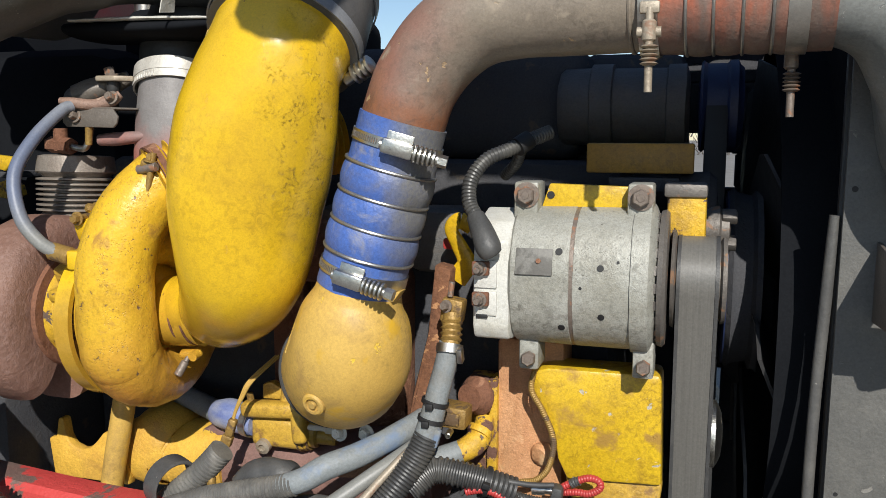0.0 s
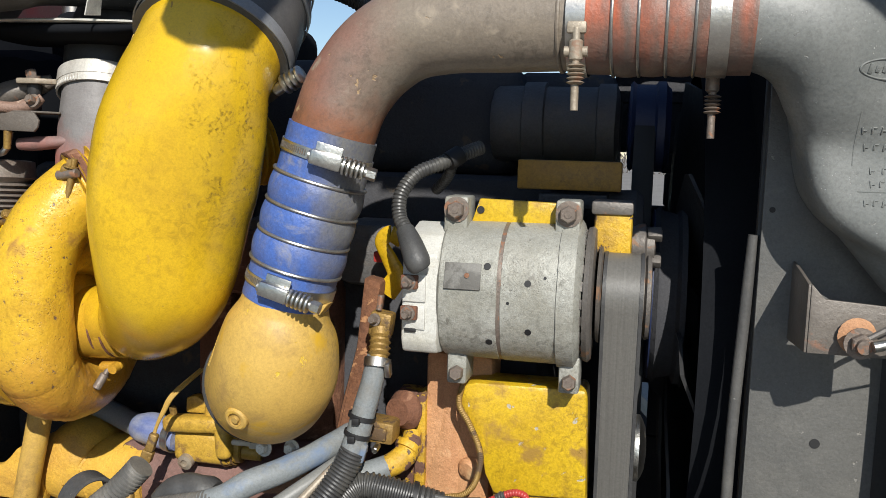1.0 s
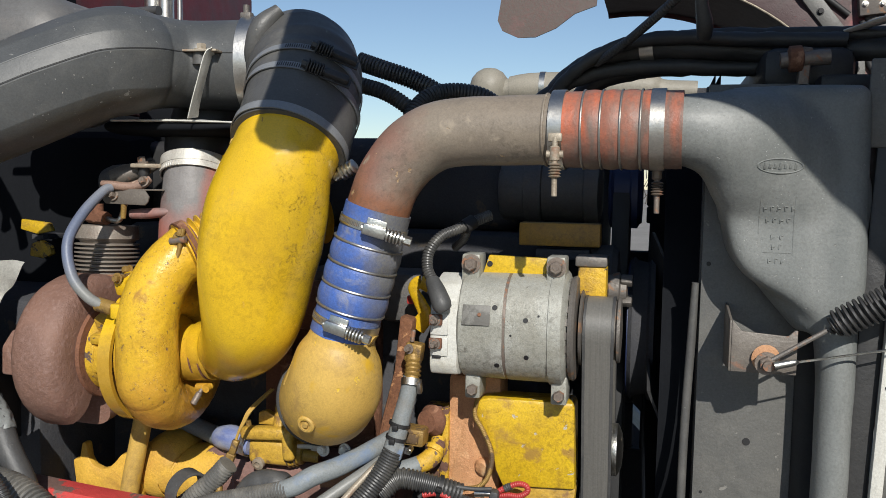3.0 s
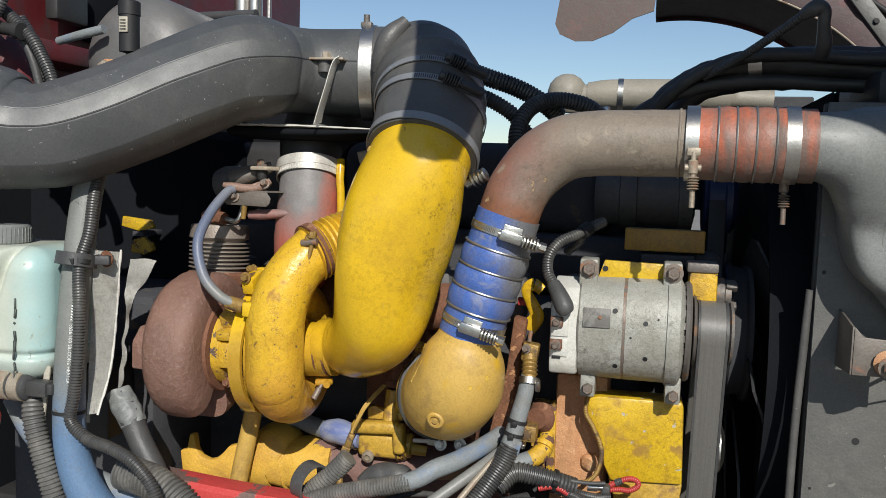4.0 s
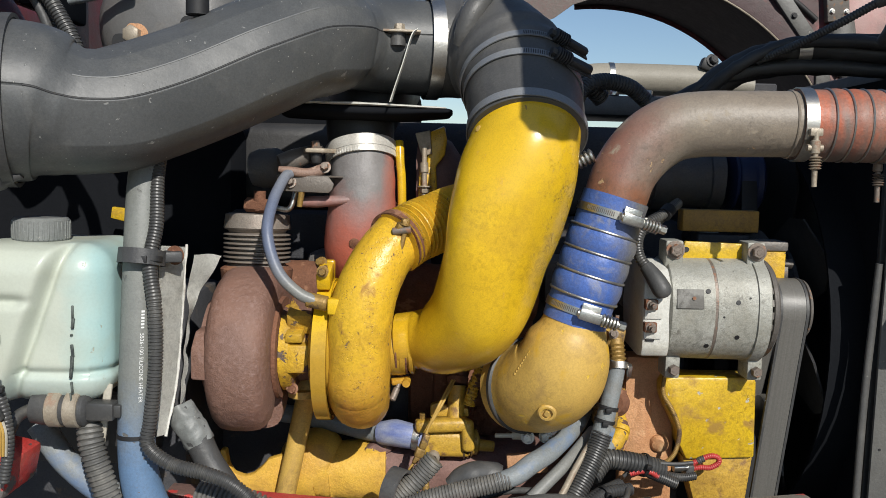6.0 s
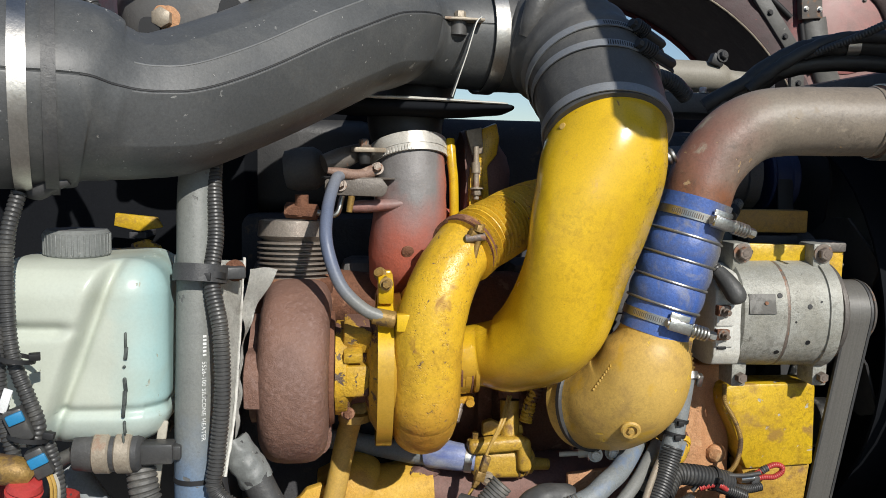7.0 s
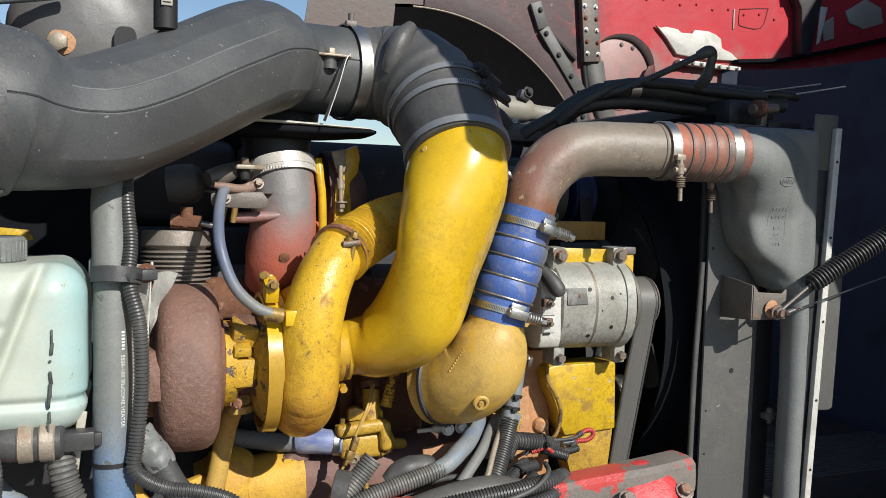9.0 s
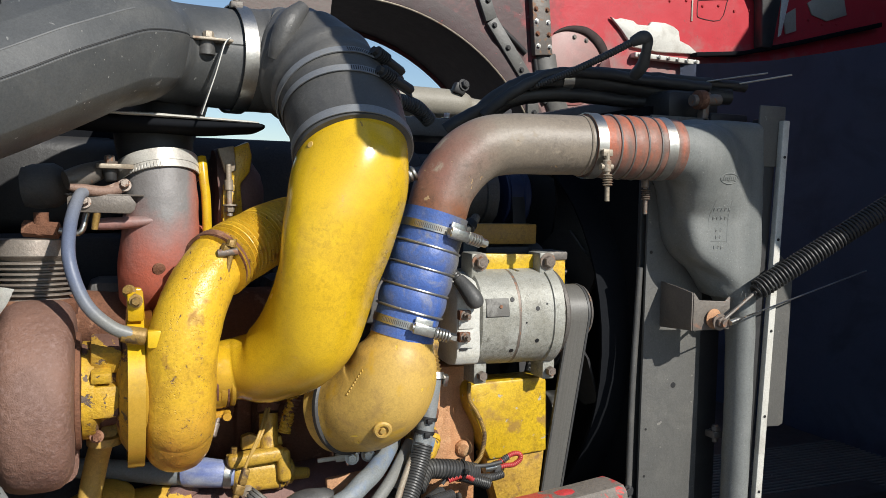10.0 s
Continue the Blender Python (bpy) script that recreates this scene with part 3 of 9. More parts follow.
GROUND = mat("grey_gravel", (0.24, 0.222, 0.20), (0.18, 0.166, 0.148), alt_scale=0.7, speck=0.4, speck_scale=40, rough=0.9, bump=0.6, bump_scale=30, dirt=(0.15, 0.14, 0.12), dirt_scale=0.3)
NAVY = mat("navy_painted_metal", (0.012, 0.022, 0.07), (0.02, 0.03, 0.08), rough=0.5, speck=0.1)
FOIL = mat("crumpled_bare_foil", (0.66, 0.65, 0.60), (0.55, 0.54, 0.49), dirt=(0.36, 0.33, 0.28), dirt_scale=12, dirt_at=0.53, dirt_mix=0.7, rough=0.45, metal=0.0, bump=0.35, bump_scale=60, mottle=0.4)
BAND = mat("bright_zinc_band", (0.62, 0.60, 0.55), (0.50, 0.48, 0.43), dirt=(0.30, 0.25, 0.20), dirt_scale=25, dirt_mix=0.6, rough=0.4, metal=0.25, bump=0.2)
BLUE_PALE = mat("scuffed_blue_silicone", (0.12, 0.165, 0.38), (0.36, 0.38, 0.44), alt_scale=30, alt_mix=0.9, stretch=(0.4, 1, 2), rough=0.45, bump=0.2, dirt=(0.09, 0.12, 0.30), dirt_scale=20, dirt_mix=0.7)
GREY_PLATE = mat("weathered_brown_plate", (0.165, 0.145, 0.125), (0.12, 0.10, 0.085), alt_scale=10, wear=(0.26, 0.13, 0.08), wear_scale=24, wear_at=0.63, wear_soft=0.08, rough=0.5, metal=0.2, bump=0.3, dirt=(0.21, 0.185, 0.155), dirt_scale=14, mottle=0.4)
RUST_ORANGE = mat("bright_flaking_rust", (0.20, 0.085, 0.04), (0.12, 0.052, 0.03), alt_scale=30, wear=(0.40, 0.20, 0.09), wear_scale=50, wear_at=0.58, rough=0.85, bump=1.0, bump_scale=120, mottle=0.8)
# Paler grey paints the highlight on the duct's mould ridges.
DUCT_HIGHLIGHT = mat("pale_ridge_highlight", (0.155, 0.158, 0.157), (0.075, 0.077, 0.077), alt_scale=9, alt_mix=0.9, rough=0.45, bump=0.05)
# Blue-black colour stands for shade on the hood's inside.
HOOD_SHADE = mat("blue_black_hood_shade", (0.086, 0.106, 0.168), (0.112, 0.132, 0.195), alt_scale=3, rough=0.6, spec=0.3, bump=0.1, dirt=(0.05, 0.05, 0.055), dirt_scale=4)
# Near-black puts deep shade into the colour of firewall, bell housing and shroud.
SHADE_BLACK = mat("near_black_shade", (0.0105, 0.0115, 0.0138), (0.0145, 0.0155, 0.0178), rough=0.85, spec=0.02, bump=0.1)
# Dark red; on the cab cowl and tube the darkness stands for shade.
RED_DARK_SHADED = mat("dark_red_paint_and_shade", (0.12, 0.011, 0.014), (0.06, 0.010, 0.012), alt_scale=7, dirt=(0.05, 0.035, 0.032), dirt_scale=9, dirt_at=0.45, dirt_mix=0.8, rough=0.55)
TAN_STEEL = mat("rust_stained_zinc", (0.36, 0.31, 0.24), (0.26, 0.20, 0.14), alt_scale=20, wear=(0.24, 0.12, 0.07), wear_scale=30, wear_at=0.56, wear_soft=0.1, rough=0.5, metal=0.25, bump=0.3, mottle=0.5)
BELLOWS = mat("grey_scaled_steel", (0.27, 0.235, 0.20), (0.20, 0.165, 0.14), alt_scale=14, dirt=(0.20, 0.13, 0.10), dirt_scale=12, dirt_mix=0.6, rough=0.5, metal=0.3, bump=0.3, grit=0.2)
BEAM = mat("grey_primer_with_red_flakes", (0.20, 0.175, 0.15), (0.15, 0.13, 0.11), wear=(0.50, 0.06, 0.055), wear_at=0.50, wear_scale=9, wear_soft=0.02, grad=[("X", -0.48, -0.58, (0.17, 0.10, 0.085), 0.08)], rough=0.6, rough_wear=0.4, bump=0.5, mottle=0.6, dirt=(0.12, 0.105, 0.09), dirt_scale=14, chips=((0.55, 0.22, 0.20), 40, 0.68))
CASTRED = mat("red_cast_cover_paint", (0.58, 0.045, 0.05), (0.46, 0.035, 0.04), wear=(0.20, 0.15, 0.13), wear_at=0.66, wear_scale=30, rough=0.42, bump=0.5, dirt=(0.36, 0.10, 0.09), dirt_scale=14)

# ---- setting ----
bm = B()
bmesh.ops.create_grid(bm, x_segments=40, y_segments=40, size=1500)
ground = tagged(part("ground", bm, GROUND), "dusty grey gravel yard stretching to the horizon", "ground", kind="structure")

# engine block, dark behind the ducts
block = thing("engine_block", (-0.6, 1.7, 0.55), "soot-dark diesel engine block behind the pipes and turbochargers", "engine")
bm = B()
box(bm, (-0.68, 1.74, 0.98), (0.98, 0.56, 0.86), bevel=0.03)
part("crankcase", bm, DARK, block)
bm = B()
box(bm, (-0.68, 1.76, 1.475), (0.98, 0.46, 0.13), bevel=0.02)
part("cylinder_head", bm, DARK, block)
bm = B()
box(bm, (-0.58, 1.80, 1.64), (0.64, 0.40, 0.20), bevel=0.05, segs=4)
part("valve_cover", bm, DARK, block)
# Rear half coloured darker than valve_cover to put it in shade.
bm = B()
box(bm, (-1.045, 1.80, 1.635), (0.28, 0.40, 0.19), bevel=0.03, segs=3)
part("rear_valve_cover", bm, BLACK, block, "rear valve cover, darker than the front half to stand for shade")
# Added near-black block that hides the sky under the duct.
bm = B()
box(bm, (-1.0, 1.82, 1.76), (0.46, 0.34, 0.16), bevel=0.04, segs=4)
part("sky_backing", bm, SHADE_BLACK, block)
bm = B()
box(bm, (-0.20, 1.93, 1.30), (0.20, 0.40, 0.86), bevel=0.03)
part("front_gear_case", bm, DARK, block)
# Added dark panel closing the gap; its slots leave small patches of daylight.
for x0, x1, z0, z1 in ((-0.12, 0.22, 1.70, 1.90), (-0.12, -0.035, 1.59, 1.70), (-0.010, 0.22, 1.59, 1.70), (-0.12, -0.10, 1.545, 1.59), (-0.010, 0.22, 1.545, 1.59), (0.0, 0.22, 1.47, 1.545), (-0.12, 0.22, 1.41, 1.47),
                       (-0.12, -0.014, 1.36, 1.41), (-0.003, 0.22, 1.36, 1.41), (-0.12, 0.22, 1.056, 1.36), (-0.12, -0.028, 0.93, 1.056), (-0.008, 0.22, 0.93, 1.056), (-0.12, 0.22, 0.5, 0.93)):
    bm = B()
    box(bm, ((x0 + x1) / 2, 2.15, (z0 + z1) / 2), (x1 - x0, 0.03, z1 - z0), bevel=0.004, segs=1)
    part("daylight_panel", bm, DARK, block)
bm = B()
box(bm, (-0.60, 1.80, 0.25), (1.2, 0.5, 0.5), bevel=0.04)
part("oil_pan", bm, DARK, block)
for k in range(6):
    bm = B()
    box(bm, (-1.08 + 0.155 * k, 1.43, 1.42), (0.09, 0.10, 0.10), bevel=0.02)
    part("exhaust_port", bm, COMPR, block)
bm = B()
tube(bm, [(-1.12, 1.40, 1.40, 0.05), (-0.9, 1.385, 1.40, 0.052), (-0.7, 1.385, 1.40, 0.052), (-0.52, 1.40, 1.39, 0.05)], seg=20)
dented(bm, 0.03, 0.003)
part("exhaust_manifold", bm, RUST, block, "rusty exhaust manifold")
bm = B()
tube(bm, [(-1.00, 1.37, 1.035, 0.050, 0.062), (-0.965, 1.37, 1.040, 0.062, 0.064), (-0.938, 1.37, 1.048, 0.070, 0.066), (-0.918, 1.37, 1.040, 0.054, 0.062), (-0.905, 1.37, 1.038, 0.050, 0.060), (-0.86, 1.37, 1.042, 0.056, 0.062), (-0.80, 1.37, 1.044, 0.062, 0.064)], n=8, seg=40, ref=(0, 0, 1), power=2.4)
wire_ring(bm, (-0.908, 1.37, 1.038), (1, 0, 0.1), 0.058, 0.0035)
dented(bm, 0.05, 0.003)
part("side_cover", bm, FLAKING, block, "yellow side cover with flaking paint and rust")
bm = B()
prism(bm, [(-1.138, 1.057), (-1.122, 1.061), (-1.115, 1.096), (-1.105, 1.095), (-1.099, 1.064), (-1.090, 1.050), (-1.071, 1.043), (-1.052, 1.048), (-1.038, 1.062), (-1.024, 1.078), (-0.995, 1.088), (-0.975, 1.06), (-0.975, 0.99), (-1.13, 0.99)], "y", 1.305, 1.325, 0.004)
dented(bm, 0.02, 0.002)
part("mounting_web", bm, FLAKING, block, "curved yellow casting web with a broken tab")
bm = B()
tube(bm, [(-0.83, 1.38, 1.035, 0.062, 0.064), (-0.79, 1.38, 1.037, 0.060, 0.066), (-0.70, 1.38, 1.040, 0.060, 0.066), (-0.60, 1.38, 1.045, 0.060, 0.064), (-0.50, 1.38, 1.05, 0.058, 0.062), (-0.44, 1.38, 1.05, 0.054, 0.06)], n=8, seg=40, ref=(0, 0, 1), power=2.8)
box(bm, (-0.815, 1.345, 1.095), (0.05, 0.04, 0.03), (0, -30, 0), 0.006)
dented(bm, 0.04, 0.004)
part("lower_casting", bm, BROWNCAST, block, "purple-brown casting with last patches of yellow paint")
bm = B()
box(bm, (-0.640, 1.45, 1.20), (0.25, 0.06, 0.34), bevel=0.02)
box(bm, (-0.700, 1.42, 1.20), (0.03, 0.05, 0.34), bevel=0.01)
dented(bm, 0.04, 0.003)
part("gear_cover", bm, RUST, block, "oily brown cast cover")
bm = B()
box(bm, (-0.535, 1.27, 1.098), (0.075, 0.012, 0.040), (0, -6, 0), 0.004)
box(bm, (-0.470, 1.30, 1.110), (0.10, 0.010, 0.018), (0, -25, 0), 0.003)
part("lower_bracket", bm, RUST_PALE, block, "pinkish brown bracket under the pump")
# Bell housing coloured near-black for the deep shade behind the reservoir.
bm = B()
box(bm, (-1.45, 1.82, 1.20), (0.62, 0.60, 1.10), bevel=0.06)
part("bell_housing", bm, SHADE_BLACK, block)

# ---- intake pipe ----
intake = thing("intake_pipe", (-0.6, 1.12, 1.28), "thick yellow painted oval intake pipe with cracked, oil-stained paint", "pipe")
bm = B()
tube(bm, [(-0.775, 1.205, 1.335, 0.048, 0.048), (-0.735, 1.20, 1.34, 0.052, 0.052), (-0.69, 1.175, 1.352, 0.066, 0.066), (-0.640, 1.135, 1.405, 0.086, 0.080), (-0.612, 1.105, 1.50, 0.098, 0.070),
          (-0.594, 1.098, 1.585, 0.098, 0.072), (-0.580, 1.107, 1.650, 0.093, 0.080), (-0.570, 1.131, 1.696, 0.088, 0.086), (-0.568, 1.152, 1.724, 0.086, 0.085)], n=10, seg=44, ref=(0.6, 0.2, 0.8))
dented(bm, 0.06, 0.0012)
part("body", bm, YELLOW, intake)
bm = B()
cyl(bm, (-0.638, 1.094, 1.696), (-0.650, 1.084, 1.701), 0.0060, seg=12, chamfer=0.0015)
part("lug", bm, YELLOW_TAN, intake)
bm = B()
cyl(bm, (-0.496, 1.145, 1.645), (-0.462, 1.142, 1.664), 0.0075, seg=14, chamfer=0.002)
for k in range(4):
    lathe(bm, [(0, 0.009), (0.002, 0.0125), (0.005, 0.0125), (0.007, 0.009)], (-0.484 + 0.0065 * k, 1.1445 - 0.0005 * k, 1.652 + 0.0036 * k), (0.86, -0.08, 0.48), 18)
part("clamp_screw", bm, STEEL, intake, "clamp screw with spring washers")

# ---- first turbocharger ----
AX, AZ = 1.212, 1.318
turbo = thing("turbocharger", (-0.93, AX, 1.17), "turbocharger with yellow compressor scroll and rust-brown turbine housing", "turbocharger")
bm = B()
P = []
for k in range(26):
    a = math.radians(-40 + 11.6 * k)
    r = 0.030 + 0.021 * k / 25
    R = 0.138 - r
    P.append((-0.836, AX + R * math.sin(a), AZ + R * math.cos(a), r * 1.05, r))
P += [(-0.834, AX - 0.088, AZ + 0.050, 0.0525, 0.051), (-0.826, AX - 0.086, AZ + 0.105, 0.0515, 0.050), (-0.806, AX - 0.072, AZ + 0.158, 0.049, 0.049), (-0.780, AX - 0.050, AZ + 0.195, 0.047, 0.047), (-0.765, AX - 0.035, AZ + 0.212, 0.046, 0.046)]
tube(bm, P, n=5, seg=64, ref=(1, 0, 0))
dented(bm, 0.02, 0.0010)
dented(bm, 0.007, 0.0009, 3)
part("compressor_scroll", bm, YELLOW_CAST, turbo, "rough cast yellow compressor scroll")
bm = B()
lathe(bm, [(-0.885, 0.06), (-0.885, 0.112), (-0.872, 0.114), (-0.86, 0.09), (-0.83, 0.07), (-0.81, 0.052), (-0.765, 0.050), (-0.762, 0.0)], (0, AX, AZ + 0.006), (1, 0, 0), 44)
part("compressor_cover", bm, YELLOW, turbo)
bm = B()
ring_band(bm, (-0.897, AX, AZ), (1, 0, 0), 0.116, 0.024, 0.008, 56)
box(bm, (-0.897, AX - 0.05, AZ + 0.135), (0.024, 0.05, 0.03), (20, 0, 0), 0.004)
box(bm, (-0.897, AX - 0.012, AZ + 0.140), (0.022, 0.02, 0.036), bevel=0.004)
part("clamp_band", bm, YELLOW, turbo, "yellow painted v-band clamp")
bm = B()
cyl(bm, (-0.897, AX - 0.09, AZ + 0.146), (-0.897, AX - 0.01, AZ + 0.150), 0.0048, seg=10)
hexhead(bm, (-0.897, AX - 0.080, AZ + 0.146), (0, -1, 0.02), 0.0068, 0.009)
part("clamp_bolt", bm, BRASS, turbo)
bm = B()
lathe(bm, [(-0.975, 0.06), (-0.972, 0.075), (-0.955, 0.075), (-0.945, 0.058), (-0.925, 0.056), (-0.918, 0.085), (-0.905, 0.105), (-0.89, 0.105)], (0, AX, AZ), (1, 0, 0), 36)
dented(bm, 0.02, 0.002)
core_ = part("centre_housing", bm, YELLOW_RUST, turbo, "centre housing with chipped yellow paint")
for c_, s_, a_ in (((-0.938, AX - 0.035, AZ + 0.062), (0.045, 0.055, 0.04), 25), ((-0.940, AX - 0.058, AZ - 0.005), (0.040, 0.03, 0.05), 0), ((-0.945, AX - 0.060, AZ + 0.035), (0.030, 0.035, 0.018), 12)):
    bm = B()
    box(bm, c_, s_, (a_, 0, 0), 0.006 if s_[2] > 0.02 else 0.004)
    dented(bm, 0.02, 0.002)
    part("oil_boss", bm, YELLOW_RUST, core_)
bm = B()
ring_band(bm, (-0.980, AX, AZ), (1, 0, 0), 0.075, 0.008, 0.006, 48)
part("turbine_clamp", bm, TAN_STEEL, turbo, "bright steel v-band clamp")
bm = B()
lathe(bm, [(-0.990, 0.03), (-0.990, 0.084), (-0.980, 0.090), (-0.974, 0.088), (-0.970, 0.02)], (0, AX, AZ), (1, 0, 0), 48)
part("turbine_flange", bm, RUST, turbo)
bm = B()
P = []
for k in range(28):
    a = math.radians(-150 + 12.2 * k)
    r = 0.068 - 0.020 * k / 27
    R = 0.146 - r
    P.append((-1.034 + 0.003 * k / 27, AX + R * math.sin(a), AZ - 0.005 + R * math.cos(a), 0.0525, r))
tube(bm, P, n=3, seg=32, ref=(1, 0, 0), power=3.6)
lathe(bm, [(-1.10, 0.03), (-1.10, 0.085), (-1.0, 0.085), (-1.0, 0.03)], (0, AX, AZ), (1, 0, 0), 32)
dented(bm, 0.03, 0.0012, 2)
dented(bm, 0.005, 0.0005, 5)
part("turbine_volute", bm, TURBINE, turbo, "rough rust-brown cast iron turbine volute")
bm = B()
prism(bm, [(AX - 0.132, AZ - 0.030), (AX - 0.03, AZ - 0.040), (AX - 0.03, AZ + 0.050), (AX - 0.105, AZ + 0.046), (AX - 0.128, AZ + 0.020)], "x", -1.101, -1.04, 0.005)
dented(bm, 0.02, 0.0015)
part("volute_tongue", bm, TURBINE, turbo)
bm = B()
tube(bm, [(-0.940, AX + 0.0, AZ - 0.06, 0.021), (-0.943, AX + 0.05, AZ - 0.09, 0.0185), (-0.955, AX + 0.075, AZ - 0.14, 0.0185), (-0.980, AX + 0.07, AZ - 0.27, 0.0185), (-0.99, AX + 0.07, AZ - 0.32, 0.0185)], seg=18)
lathe(bm, [(0, 0.026), (0.012, 0.026), (0.014, 0.021)], (-0.942, AX, AZ - 0.075), (0, 0, -1), 18)
part("oil_drain", bm, YELLOW_TAN, turbo, "yellow oil drain pipe")
for y, z in ((AX - 0.045, AZ - 0.062),):
    bm = B()
    hexhead(bm, (-0.952, y, z), (0, -1, 0), 0.007, 0.009)
    part("flange_bolt", bm, RUST, turbo)
bm = B()
box(bm, (-0.868, AX - 0.112, AZ + 0.094), (0.030, 0.02, 0.026), bevel=0.003)
part("boss", bm, YELLOW, turbo)
bm = B()
lathe(bm, [(0, 0.048), (0.003, 0.053), (0.012, 0.053), (0.015, 0.048)], (-0.772, AX, AZ + 0.010), (1, 0, 0), 40)
lathe(bm, [(0, 0.052), (0.003, 0.055), (0.008, 0.055), (0.01, 0.052)], (-0.755, AX - 0.002, AZ + 0.014), (1, -0.05, 0.05), 40)
part("inlet_clamp", bm, YELLOW, turbo)
for x_ in (-0.7745, -0.7575):
    bm = B()
    ring_band(bm, (x_, AX - 0.001, AZ + 0.012), (1, -0.03, 0.03), 0.0512, 0.0028, 0.0022, 40)
    part("groove", bm, RUST, turbo)
bm = B()
box(bm, (-0.768, AX - 0.012, AZ - 0.052), (0.034, 0.014, 0.010), (15, -6, 10), 0.003)
cyl(bm, (-0.758, AX - 0.012, AZ - 0.052), (-0.758, AX - 0.026, AZ - 0.054), 0.007, seg=12)
part("inlet_clamp_lug", bm, YELLOW_CAST, turbo)
bm = B()
cyl(bm, (-0.770, AX - 0.014, AZ - 0.054), (-0.780, AX - 0.026, AZ - 0.078), 0.0040, seg=10)
cyl(bm, (-0.774, AX - 0.019, AZ - 0.063), (-0.782, AX - 0.029, AZ - 0.083), 0.0060, seg=12, chamfer=0.0015)
part("inlet_clamp_bolt", bm, BOLT, turbo)
bm = B()
hexhead(bm, (-0.905, AX - 0.035, AZ + 0.155), (-0.4, -1, 0.3), 0.007, 0.012)
part("cover_bolt", bm, BRASS, turbo)

# ribbed discharge hose painted over
ribbed = thing("discharge_hose", (-0.7, 1.25, 1.56), "ribbed connecting hose overpainted yellow between the turbochargers", "hose")
bm = B()
def ribs(s, w):
    return 1.0 + 0.24 * (0.5 + 0.5 * math.cos(2 * math.pi * s / 0.0098)) ** 2.2
tube(bm, [(-0.778, 1.155, 1.512, 0.043), (-0.752, 1.180, 1.528, 0.043), (-0.718, 1.212, 1.542, 0.043), (-0.67, 1.262, 1.56, 0.043), (-0.60, 1.34, 1.575, 0.043)], n=10, seg=36, step=0.0012, shape=ribs)
part("sleeve", bm, YELLOW_CAST, ribbed)
bm = B()
ring_band(bm, (-0.776, 1.162, 1.516), (0.55, 0.72, 0.35), 0.0485, 0.016, 0.005, 40)
part("clamp_strap", bm, RUST, ribbed, "dark rusty clamp strap")
bm = B()
box(bm, (-0.770, 1.119, 1.540), (0.014, 0.014, 0.016), (20, 20, 20), 0.003)
cyl(bm, (-0.757, 1.117, 1.556), (-0.769, 1.116, 1.502), 0.0042, seg=10)
hexhead(bm, (-0.763, 1.117, 1.545), (0.25, 0.0, 1), 0.0065, 0.009)
part("clamp_screw", bm, BRASS, ribbed)
bm = B()
cyl(bm, (-0.782, 1.117, 1.534), (-0.752, 1.115, 1.538), 0.0062, seg=12, chamfer=0.001)
part("trunnion", bm, BOLT, ribbed)

# ---- second turbocharger behind ----
turbo2 = thing("rear_turbocharger", (-0.86, 1.34, 1.45), "upper turbocharger with grey and scorched red turbine housing", "turbocharger")
bm = B()
tube(bm, [(-0.874, 1.338, 1.440, 0.046, 0.042), (-0.862, 1.312, 1.485, 0.060, 0.056), (-0.854, 1.303, 1.540, 0.0625, 0.062), (-0.851, 1.303, 1.60, 0.0595, 0.060), (-0.853, 1.311, 1.640, 0.0585, 0.059), (-0.855, 1.318, 1.668, 0.059, 0.059)], n=8, seg=48, ref=(1, 0, 0))
tube(bm, [(-0.84, 1.38, 1.52, 0.06, 0.05), (-0.79, 1.36, 1.52, 0.055, 0.05), (-0.765, 1.38, 1.53, 0.03, 0.04)], seg=24)
tube(bm, [(-0.953, 1.254, 1.572, 0.009, 0.010), (-0.915, 1.252, 1.574, 0.010, 0.011), (-0.875, 1.254, 1.578, 0.008, 0.012), (-0.845, 1.258, 1.581, 0.003, 0.010)], seg=14, ref=(0, 0, 1))
dented(bm, 0.03, 0.0012, 4)
part("turbine_housing", bm, TURBO_GREY, turbo2)
bm = B()
BC, BA = Vector((-0.8545, 1.316, 1.654)), Vector((-0.12, 0.36, 0.92)).normalized()
ring_band(bm, BC + BA * 0.010, BA, 0.0640, 0.020, 0.003, 56)
part("band_clamp", bm, BAND, turbo2, "bright steel band clamp")
bm = B()
prism(bm, [(BC.x - 0.098, 1.252), (BC.x - 0.092, 1.240), (BC.x - 0.060, 1.244), (BC.x - 0.040, 1.262), (BC.x - 0.046, 1.272), (BC.x - 0.080, 1.262)], "z", 1.660, 1.668, 0.002)
ear_ = part("clamp_ear", bm, TAN_STEEL, turbo2, "pale flat clamp ear")
bm = B()
hexhead(bm, (-0.931, 1.256, 1.668), (-0.1, -0.2, 1), 0.008, 0.012)
part("ear_bolt", bm, BOLT, ear_)
bm = B()
cyl(bm, (-0.931, 1.262, 1.660), (-0.930, 1.258, 1.640), 0.011, 0.009, 14, 0.002)
part("ear_nut", bm, BLACK, ear_)
bm = B()
ring_band(bm, BC - BA * 0.006, BA, 0.0632, 0.012, 0.0025, 56)
part("toothed_band", bm, BAND, turbo2, "toothed steel band under the clamp")
bu = Vector((1, 0, 0)) - BA * BA.x
bu.normalize()
bv = BA.cross(bu)
bm = B()
